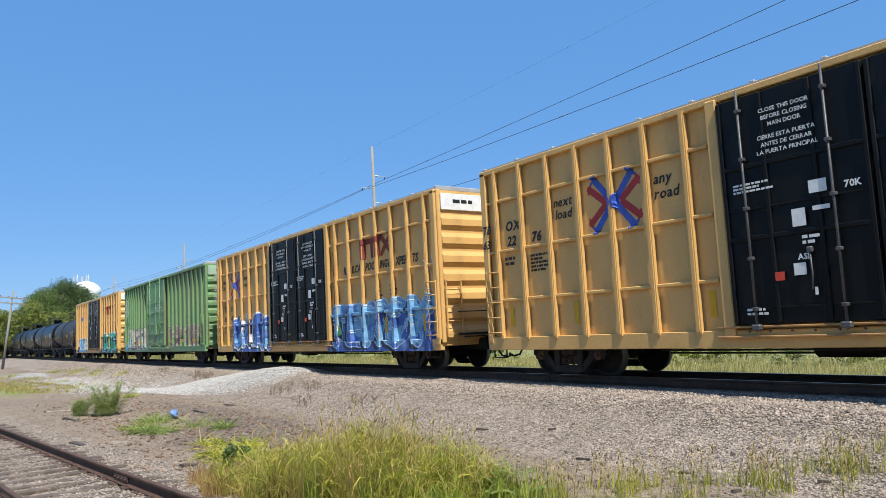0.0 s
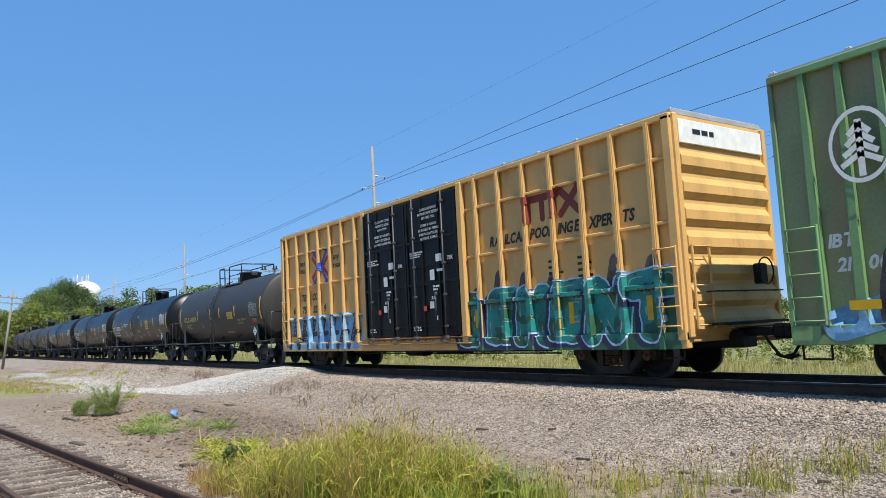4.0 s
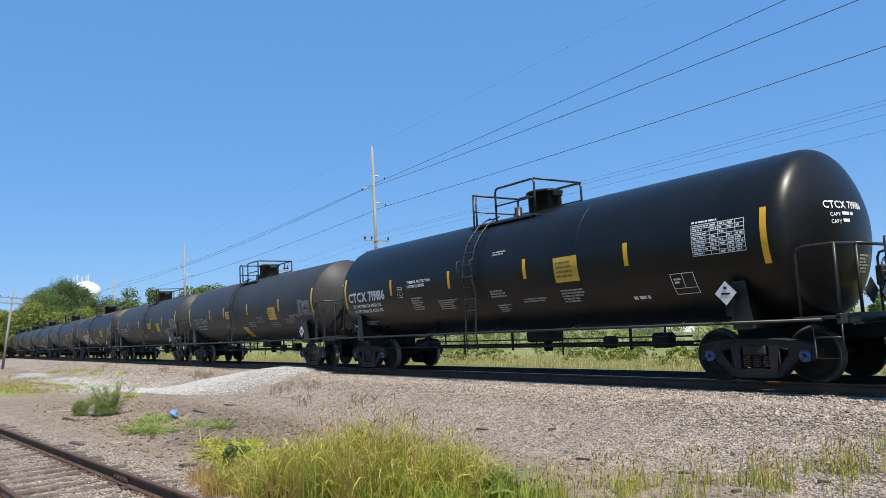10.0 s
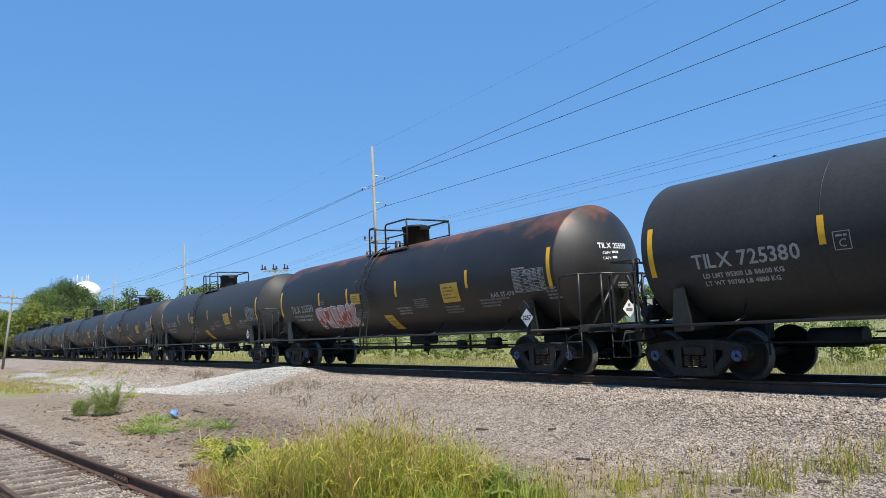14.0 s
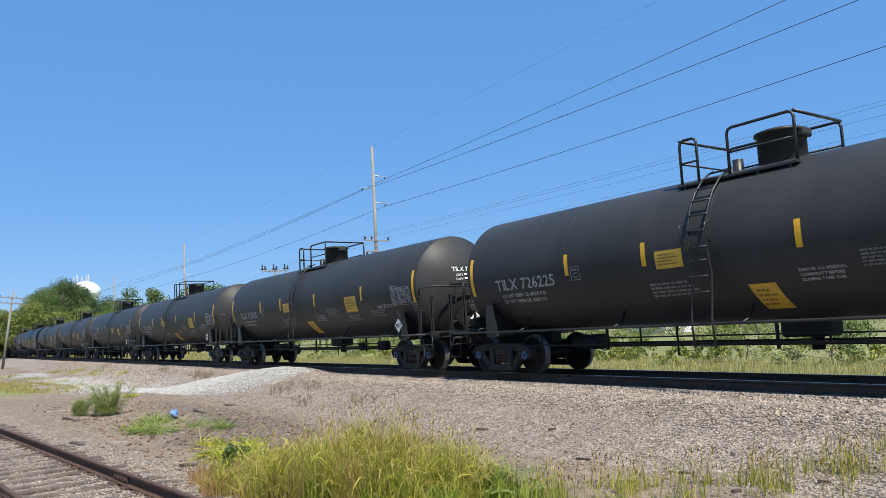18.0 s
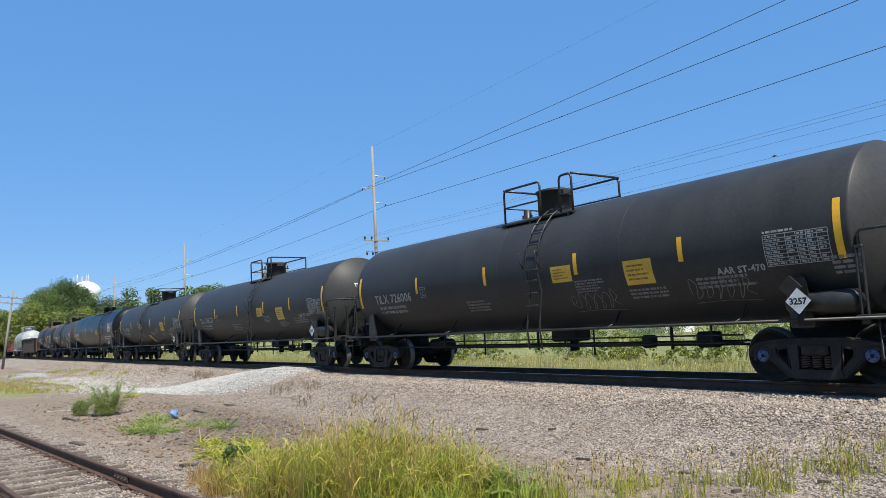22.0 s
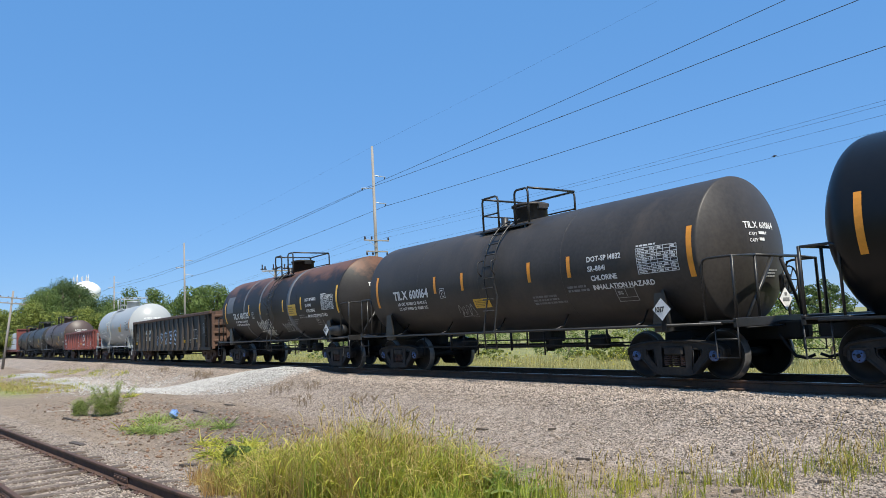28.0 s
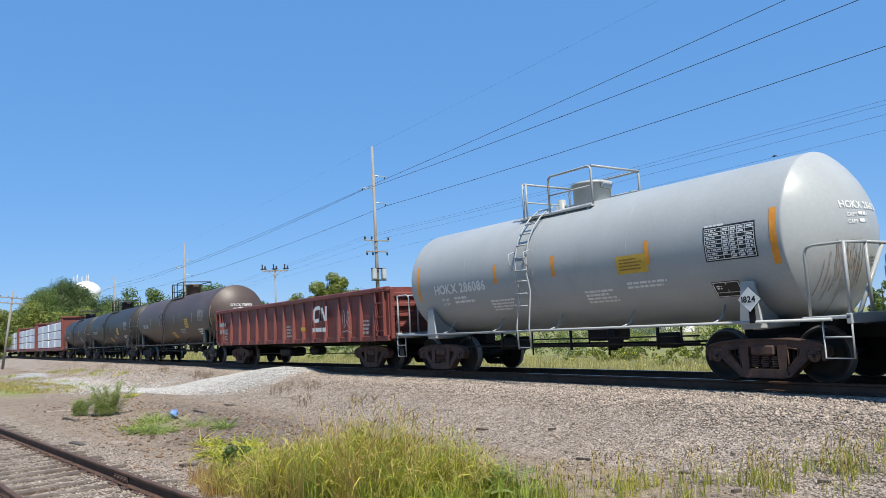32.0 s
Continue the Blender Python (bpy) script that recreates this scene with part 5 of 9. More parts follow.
def end_wall(x, w, z0, z1, n, white_top):
    """A corrugated end: horizontal ribs between the corner posts."""
    s = Shape()
    s.box((x - 0.03, 0, (z0 + z1) / 2), (0.05, 2 * w - 0.02, z1 - z0))
    for g in (-1, 1):
        s.box((x + 0.01, g * (w - 0.06), (z0 + z1) / 2), (0.12, 0.12, z1 - z0), 0.02)
    return s


def end_rib(x, w, h):
    prof = [(x - 0.01, -h * 0.46), (x + 0.085, -h * 0.22), (x + 0.085, h * 0.12), (x - 0.01, h * 0.40)]
    return Shape().add([(px, y, pz) for y in (-w + 0.12, w - 0.12) for px, pz in prof], [(0, 1, 5, 4), (1, 2, 6, 5), (2, 3, 7, 6), (0, 3, 2, 1), (4, 5, 6, 7)])


def box_common(car, paint, half, w, z0, z1, n_end, doors=None):
    """Floor, core walls, roof, ends, ladders, steps and running gear of a boxcar."""
    core = Shape().box((0, 0, (z0 + z1) / 2), (2 * half - 0.06, 2 * w - 0.10, z1 - z0 - 0.02))
    part("body", core, M["green_panel"] if paint == "box_green" else M[paint], car)
    part("side_sill", Shape().box((0, -w + 0.02, z0 + 0.06), (2 * half, 0.14, 0.30), 0.012).box((0, w - 0.02, z0 + 0.06), (2 * half, 0.14, 0.30), 0.012), M[paint], car)
    part("top_chord", Shape().box((0, -w - 0.005, z1 - 0.05), (2 * half, 0.12, 0.12), 0.015).box((0, w, z1 - 0.05), (2 * half, 0.12, 0.12), 0.015), M[paint], car)
    roof = part("roof", Shape().slab([(-half, z1), (half, z1), (half, z1 + 0.07), (-half, z1 + 0.07)], -w * 0.98, w * 0.98), M["box_roof"], car, "ribbed galvanised roof")
    for i in range(16):
        part("roof_rib", shared("roof_rib", lambda: Shape().box((0, 0, 0), (0.10, 2 * w * 0.97, 0.06), 0.015), M["box_roof"]), None, roof, "", (-half + 0.06 + (2 * half - 0.12) * i / 15, 0, z1 + 0.085))
    e = part("end_wall", end_wall(half, w, z0 + 0.1, z1, n_end, True), M[paint], car, "ribbed end wall")
    hh = (z1 - 0.62 - z0 - 0.1) / n_end
    for i in range(n_end):
        part("end_rib", shared("end_rib%d%s" % (n_end, paint), lambda: end_rib(half, w, hh), M[paint]), None, e, "", (0, 0, z0 + 0.1 + hh * (i + 0.5)))
    part("height_board", Shape().box((half + 0.035, 0, z1 - 0.33), (0.04, 2 * w - 0.3, 0.46), 0.01), M["pale_green"] if paint == "box_green" else M["white"], e, "pale excess height panel")
    part("height_print", bars(-0.95, z1 - 0.36, 0.95, 1, 0.10, lambda u, v: (half + 0.060, u, v), random.Random(3)), M["black"], e)
    part("end_wall", Shape().box((-half, 0, (z0 + z1) / 2), (0.08, 2 * w - 0.02, z1 - z0), 0.01), M[paint], car)
    for g in (-1, 1):
        ld = Shape()
        xe = g * (half - 0.08)
        for dx in (0.0, 0.50):
            ld.box((xe - g * dx, -w - 0.07, 1.72), (0.035, 0.05, 1.55), 0.008)
        for i in range(5):
            ld.rod((xe, -w - 0.10, 1.02 + 0.36 * i), (xe - g * 0.50, -w - 0.10, 1.02 + 0.36 * i), 0.014, 6)
        part("side_ladder", ld, M[paint], car, "side ladder near the car's end")
        st = Shape()
        for dx in (0.05, 0.5):
            st.rod((xe - g * dx, -w + 0.02, z0), (xe - g * dx, -w + 0.02, 0.42), 0.018, 6)
        st.rod((xe - g * 0.05, -w + 0.02, 0.43), (xe - g * 0.5, -w + 0.02, 0.43), 0.018, 6)
        part("sill_step", st, M["steel"], car)
    el = Shape()
    for y in (-w + 0.12, -w + 0.62):
        el.box((half + 0.14, y, 1.72), (0.05, 0.035, 1.55), 0.008)
    for i in range(5):
        el.rod((half + 0.17, -w + 0.12, 1.02 + 0.36 * i), (half + 0.17, -w + 0.62, 1.02 + 0.36 * i), 0.014, 6)
    part("end_ladder", el, M[paint], car)
    ep = Shape().box((half + 0.28, 0, 1.02), (0.36, 2 * w - 0.9, 0.05), 0.01)
    ep.rod((half + 0.3, -w + 0.5, 1.62), (half + 0.3, w - 0.3, 1.62), 0.016, 6)
    for y in (-w + 0.5, 0.2, w - 0.3):
        ep.rod((half + 0.3, y, 1.62), (half + 0.1, y, 1.62), 0.014, 6)
    part("end_platform", ep, M["steel"], car)
    bw = Shape().pipe([(half + 0.34, 0.6 + 0.26 * math.cos(a), 2.0 + 0.26 * math.sin(a)) for a in [i * math.pi / 10 for i in range(21)]], 0.016, 6)
    bw.box((half + 0.22, 0.6, 1.95), (0.16, 0.28, 0.4), 0.03)
    part("brake_wheel", bw, M["steel"], car)
    uf = Shape().box((0, 0, z0 + 0.02), (2 * half + 0.5, 0.5, 0.34), 0.03)
    for i in range(7):
        uf.box((-half * 0.75 + half * 1.5 * i / 6, 0, z0 + 0.02), (0.14, 2 * w - 0.3, 0.22), 0.02)
    uf.box((0.6, -0.5, 0.62), (1.3, 0.5, 0.32), 0.06)
    uf.rod((-1.6, -0.6, 0.6), (-0.6, -0.6, 0.6), 0.2, 12)
    for y, z in ((-0.9, 0.55), (-0.6, 0.48), (0.7, 0.52)):
        uf.rod((-4.6, y, z), (5.0, y, z), 0.02, 6)
    part("underframe", uf, M["steel"], car)


def plug_door(car, x0, x1, y, z0, z1, mat, rods, beams, cols=2, rod_mat=None):
    """A pair or single of plug doors: panel, frame beams and upright locking rods with their keepers."""
    rod_mat = rod_mat or M["rod"]
    d = part("door", Shape().box(((x0 + x1) / 2, y, (z0 + z1) / 2), (x1 - x0 - 0.02, 0.08, z1 - z0), 0.012), mat, car, "plug door with locking rods")
    fr = Shape()
    for x in [x0 + 0.05, x1 - 0.05] + [x0 + (x1 - x0) * k / cols for k in range(1, cols)]:
        fr.box((x, y - 0.055, (z0 + z1) / 2), (0.07, 0.05, z1 - z0 - 0.04), 0.012)
    for z in beams:
        fr.box(((x0 + x1) / 2, y - 0.05, z), (x1 - x0 - 0.1, 0.05, 0.08), 0.015)
    part("door_frame", fr, mat, d)
    for x in rods:
        rd = Shape().rod((x, y - 0.11, z0 - 0.12), (x, y - 0.11, z1 + 0.10), 0.022, 8)
        for k in range(5):
            rd.box((x, y - 0.10, z0 + 0.25 + (z1 - z0 - 0.5) * k / 4), (0.09, 0.09, 0.06), 0.01)
        rd.box((x, y - 0.12, z0 - 0.05), (0.16, 0.10, 0.10), 0.02)
        part("locking_rod", rd, rod_mat, d, "grey locking rod with keepers")
    return d


def yellow_boxcar(at, label, marks):
    half, w, z0, z1 = 9.22, 1.50, 0.70, 4.98
    car = new_car("boxcar", label, at, "boxcar", "boxcars in the train")
    box_common(car, "box_yellow", half, w, z0, z1, 7)
    beams = (1.78, 2.95, 4.17)
    pitch = 0.912
    us = [-8.68 + pitch * i for i in range(7)]
    ribs = us + [-u for u in reversed(us)]
    for x in ribs:
        part("side_post", shared("yellow_post", lambda: Shape().slab([(-0.06, 0.86), (0.06, 0.86), (0.06, 4.92), (-0.06, 4.92)], -0.075, 0.0).slab([(-0.035, 0.9), (0.035, 0.9), (0.035, 4.9), (-0.035, 4.9)], -0.09, -0.07), M["box_yellow"]), None, car, "", (x, -w, 0))
    for g in (-1, 1):
        part("corner_post", Shape().box((g * (half - 0.10), -w - 0.02, 2.85), (0.2, 0.09, 4.2), 0.02), M["box_yellow"], car)
        part("door_post", Shape().box((g * 2.58, -w - 0.03, 2.85), (0.22, 0.14, 4.15), 0.02), M["box_yellow"], car)
        for z in beams:
            part("side_beam", Shape().box((g * 5.95, -w - 0.005, z), (6.4, 0.06, 0.07), 0.015), M["box_yellow"], car)
    dk = M["door_black"]
    for x0, x1 in ((-2.46, -0.01), (0.01, 2.46)):
        m = (x0 + x1) / 2
        d = plug_door(car, x0, x1, -w - 0.06, 1.0, 4.82, dk, (m - 0.78, m + 0.66), (2.42, 3.62), 3)
        part("door_rib", Shape().box((m, -w - 0.105, 2.9), (2.3, 0.03, 0.035), 0.008), dk, d)
        part("door_rib", Shape().box((m, -w - 0.105, 1.26), (2.3, 0.03, 0.035), 0.008), dk, d)
        lay = flat_lay(-w - 0.142)
        rnd = random.Random(int(x0 * 10))
        lines = ("CLOSE THIS DOOR", "BEFORE CLOSING", "MAIN DOOR") if x0 < 0 else ("CLOSE AND LOCK", "BOTH DOORS BEFORE", "MOVING CAR")
        line2 = ("CIERRE ESTA PUERTA", "ANTES DE CERRAR", "LA PUERTA PRINCIPAL") if x0 < 0 else ("CIERRE Y PONGA", "EL SEGURO EN AMBAS", "PUERTAS ANTES DE", "MOVER EL CARRO")
        for i, q in enumerate(lines + line2):
            notice_line(d, q, m, 4.44 - 0.122 * i - (0.08 if i > 2 else 0), 0.068, lay)
        for q in ((m - 1.0, 3.30, 0.7, 3, 0.035), (m - 0.95, 1.22, 0.5, 2, 0.04), (m + 0.1, 2.30, 0.3, 2, 0.05)):
            part("door_print", bars(*q, lay, rnd), M["white"], d)
        for u, v, ww, hh, mm in ((m + 0.28, 2.98, 0.28, 0.20, "white"), (m - 0.03, 2.50, 0.22, 0.28, "white"), (m + 0.31, 2.71, 0.27, 0.07, "white"), (m - 0.08, 1.74, 0.20, 0.19, "white"), (m - 0.40, 1.68, 0.16, 0.14, "scarlet"), (m + 0.22, 1.42, 0.05, 0.12, "white")):
            part("door_sticker", patch(u, u + ww, v, v + hh, lay, 1), M[mm], d)
        for q, u, v, hh in (("70K", m + 0.82, 2.98, 0.10), ("ASL", m + 0.0, 1.98, 0.09)):
            part("stencil", text_shape(q, u, v, hh, lay, bold=0.01), M["white"], d)
        handle = Shape().pipe([(m + 0.2, -w - 0.15, 2.1), (m + 0.22, -w - 0.17, 1.75), (m + 0.20, -w - 0.17, 1.5)], 0.014, 6).box((m + 0.2, -w - 0.14, 2.12), (0.10, 0.07, 0.10), 0.02)
        part("door_handle", handle, M["rod"], d)
    for z, ww in ((0.96, 0.13), (0.80, 0.16)):
        part("door_track", Shape().box((0.0, -w - 0.06, z), (5.6, ww, 0.035), 0.008), M["rusty_yellow"], car, "rust-browned door track")
    for k in range(15):
        part("track_bolt", shared("track_bolt", lambda: Shape().rod((0, 0, 0), (0, -0.03, 0), 0.018, 6), M["rod"]), None, car, "", (-2.6 + 0.37 * k, -w - 0.05, 0.885))
    drape = draped_lay(ribs, -w + 0.05, -w - 0.09, 0.068, beams, -w - 0.035, 0.915, -w - 0.05)
    lay, rlay = flat_lay(-w + 0.045), flat_lay(-w - 0.09)
    panel = flat_lay(-w + 0.046)
    for u in (-8.37, -6.27, -2.95):
        if u > -8 or marks is marks_a:
            part("reflective_strip", patch(u - 0.07, u + 0.07, 1.15, 1.62, panel, 1), M["patch_y"], car)
        part("reflective_strip", patch(-u - 0.07, -u + 0.07, 1.15, 1.62, panel, 1), M["patch_y"], car)
    marks(car, panel, drape)
    add_couplers(car, 10.3)
    add_trucks(car, 14.0, False, False)
    return car


def arrows_logo(car, u, v, r, at):
    """Crossed arrows: in every arm a blue band outside and a red one inside, the two halves apart."""
    for g in (-1, 1):
        blue, red = Shape(), Shape()
        for s in (-1, 1):
            fat([(u + g * 0.13 * r, v), (u + g * 0.18 * r, v + s * 0.16 * r), (u + g * 0.84 * r, v + s * 0.90 * r)], 0.25 * r, at(1 + 0.25 * (s > 0)), blue, 0.05)
            fat([(u + g * 0.72 * r, v + s * 1.02 * r), (u + g * 1.0 * r, v + s * 0.80 * r)], 0.10 * r, at(1.5), blue, 0.05, 2)
            fat([(u + g * 0.42 * r, v + s * 0.08 * r), (u + g * 1.10 * r, v + s * 0.62 * r)], 0.25 * r, at(0.4 + 0.25 * (s > 0)), red, 0.05)
            fat([(u + g * 1.04 * r, v + s * 0.76 * r), (u + g * 1.16 * r, v + s * 0.46 * r)], 0.09 * r, at(0.9), red, 0.05, 2)
        part("blue_arrow", blue, M["blue"], car, "blue painted arrow emblem")
        part("red_arrow", red, M["red"], car, "red painted arrow emblem")


def panel_words(car, text, u, v, h, ribs, lay, mat="black", bold=0.014, half_w=0.075, tight=1.0):
    """Slanted lettering set between the ribs: a letter that would cross one moves past it."""
    for word in text.split():
        for ch in word:
            gw = text_width(ch, h) * tight
            for r in ribs:
                if u + gw > r - half_w and u + 0.1 * h < r + half_w:
                    u = r + half_w + 0.01
            part("letter", text_shape(ch, u, v, h, lambda x, y, o=u: lay(o + (x - o) * tight + 0.2 * (y - v), y), bold=bold), M[mat], car)
            u += gw
        u += 0.20 * h


def notice_line(door, text, mid, v, h, lay):
    """One centred line of a stencilled notice, word by word."""
    u = mid - text_width(text, h) / 2
    for word in text.split():
        part("notice_word", text_shape(word, u, v, h, lay, bold=0.07 * h), M["white"], door, "white stencilled door notice")
        u += text_width(word + " ", h)


YRIBS = [g * (-8.68 + 0.912 * i) for i in range(7) for g in (1, -1)]


def words(car, rows, lay, mat="black", bold=0.012):
    for q, u, v, h in rows:
        for word in q.split():
            part("lettering", text_shape(word, u, v, h, lay, bold=bold), M[mat], car)
            u += text_width(word + " ", h)


def near_marks(car, lay, drape, nums, rnd, print_z=1.60, back=1.824):
    arrows_logo(car, -5.032 - back, 3.56, 0.58, drape)
    for q, u, v, h in (("next", -6.76 - back, 3.72, 0.20), ("load", -6.72 - back, 3.45, 0.20), ("any", -4.02 - back, 3.72, 0.20), ("road", -4.02 - back, 3.43, 0.20)):
        panel_words(car, q, u, v, h, YRIBS, lay, "black", 0.012)
    for q, u, v, h in nums:
        panel_words(car, q, u, v, h, YRIBS, lay, "black", 0.018)
    if not back:
        part("small_print", bars(-8.52, print_z, 0.5, 2, 0.07, lay, rnd), M["black"], car)
    part("small_print", bars(-7.62, print_z, 0.6, 5, 0.05, lay, rnd), M["black"], car)
    if back:
        part("warning_panel", patch(-8.55, -8.0, 0.96, 1.14, lay, 1), M["patch_y"], car, "small yellow warning panel")
        for q, v in (("LD LMT", 1.66), ("LT WT", 1.46)):
            panel_words(car, q, -8.45, v, 0.10, (), lay, "black", 0.01)


def experts(car, lay, drape):
    sh = Shape()
    fat([(4.95, 4.02), (6.05, 4.02)], 0.17, drape(0), sh, 0.05, 3)
    for k, x in enumerate((5.1, 5.55, 5.95)):
        fat([(x, 3.96), (x, 3.55)], 0.16, drape(0.5), sh, 0.05, 3)
    fat([(6.15, 4.08), (6.7, 3.55)], 0.17, drape(1), sh, 0.05, 3)
    fat([(6.15, 3.55), (6.7, 4.08)], 0.17, drape(1.5), sh, 0.05, 3)
    part("fleet_emblem", sh, M["dull_red"], car, "dull red fleet emblem")
    panel_words(car, "RAILCAR POOLING EXPERTS", 3.62, 3.12, 0.235, YRIBS, lay, "black", 0.02, 0.062, 0.82)
    rnd = random.Random(66)
    for u in (5.65, 6.55):
        part("small_print", bars(u, 2.52, 0.5, 4, 0.055, lay, rnd, gap=2.4), M["black"], car)


def marks_a(car, lay, drape):
    near_marks(car, lay, drape, (("OX", -8.45, 3.42, 0.22), ("22", -8.42, 3.06, 0.22), ("76", -7.55, 3.06, 0.22)), random.Random(4), 2.72, 0.0)
    post = flat_lay(-1.565)
    for q, v in (("TB", 3.42), ("63", 3.06)):
        panel_words(car, q, -9.20, v, 0.19, (), post, "black", 0.016)
    experts(car, lay, drape)


def marks_b(car, lay, drape):
    near_marks(car, lay, drape, (("TB", -8.5, 2.42, 0.24), ("OX", -7.6, 2.42, 0.24), ("66", -8.5, 1.98, 0.24), ("41", -7.6, 1.98, 0.24), ("6", -6.75, 1.98, 0.24)), random.Random(5))
    experts(car, lay, drape)
    rnd = random.Random(8)
    sprayed_word(car, "SAEK", -7.0, 0.64, 4.3, 1.55, ("white", "deep_blue", "sky_blue", "pale_blue", "navy"), drape, rnd, "deep_blue", 0.1, 0.55, 0.165, 0.045)
    part("graffiti_ground", fat([(2.72, 1.15), (3.0, 1.2)], 1.0, drape(-0.8), Shape(), 0.06, 12), M["dark_green"], car, "dark green sprayed cloud")
    sprayed_word(car, "TENSY", 2.5, 0.62, 6.3, 1.50, ("pale_blue", "sky_blue", "deep_blue", "white", "navy"), drape, rnd, "deep_blue", 0.05, 0.85)
    for u, v, ww, h in ((-9.15, 3.4, 0.45, 0.3), (-9.15, 3.05, 0.45, 0.3), (-9.15, 2.7, 0.45, 0.3), (-9.1, 1.5, 0.35, 0.6), (2.75, 3.0, 0.4, 1.1), (2.75, 2.1, 0.4, 0.8), (-8.45, 2.68, 0.5, 0.2)):
        part("spray_tag", scrawl(u, v, ww, h, drape(1), rnd, 0.03), M["dull_red"], car, "dull red scrawl")
    part("spray_tag", scrawl(8.5, 2.3, 0.6, 1.0, drape(1), rnd, 0.02), M["white"], car)


def marks_c(car, lay, drape):
    near_marks(car, lay, drape, (("TB", -7.6, 2.42, 0.24), ("OX", -6.69, 2.42, 0.24), ("6", -8.35, 1.98, 0.24), ("75", -7.55, 1.98, 0.24), ("32", -6.64, 1.98, 0.24), ("9", -5.78, 1.98, 0.24)), random.Random(6), 1.3, 0.912)
    experts(car, lay, drape)
    rnd = random.Random(18)
    back = Shape()
    fat([(-8.6, 1.28), (-3.3, 1.28)], 1.18, drape(-0.5), back, 0.06, 14)
    part("graffiti_ground", back, M["sky_blue"], car, "light blue sprayed ground")
    ink, glow = Shape(), Shape()
    for k in range(7):
        x = -8.5 + 0.78 * k
        fat([(x, 0.78), (x + 0.42, 1.72)], 0.24, drape(1), ink, 0.06, 4)
        fat([(x + 0.3, 1.2), (x + 0.62, 1.24)], 0.16, drape(1.5), ink, 0.06, 3)
        for q in range(5):
            t = 0.15 + 0.17 * q
            fat([(x + 0.42 * t - 0.05, 0.78 + 0.94 * t), (x + 0.42 * t + 0.06, 0.80 + 0.94 * t + 0.05)], 0.03, drape(2.5), glow, 0.06, 1)
    part("graffiti_stroke", ink, M["black"], car, "black slanted sprayed strokes")
    tagged(part("graffiti_hatching", glow, M["pink"], car), kind="stuff")
    for k in range(7):
        x = 2.75 + 0.92 * k
        part("graffiti_peak", fat([(x, 1.5), (x + 0.25, 2.0 + 0.12 * ((k * 3) % 4))], 0.34, drape(-0.9), Shape(), 0.05, 6), M["plum"], car, "dark sprayed shadow peak")
    sprayed_word(car, "DEMENT", 2.3, 0.62, 6.7, 1.5, ("pale_blue", "teal", "dark_green", "bone", "navy"), drape, rnd, "dark_green", 0.05, 0.75)


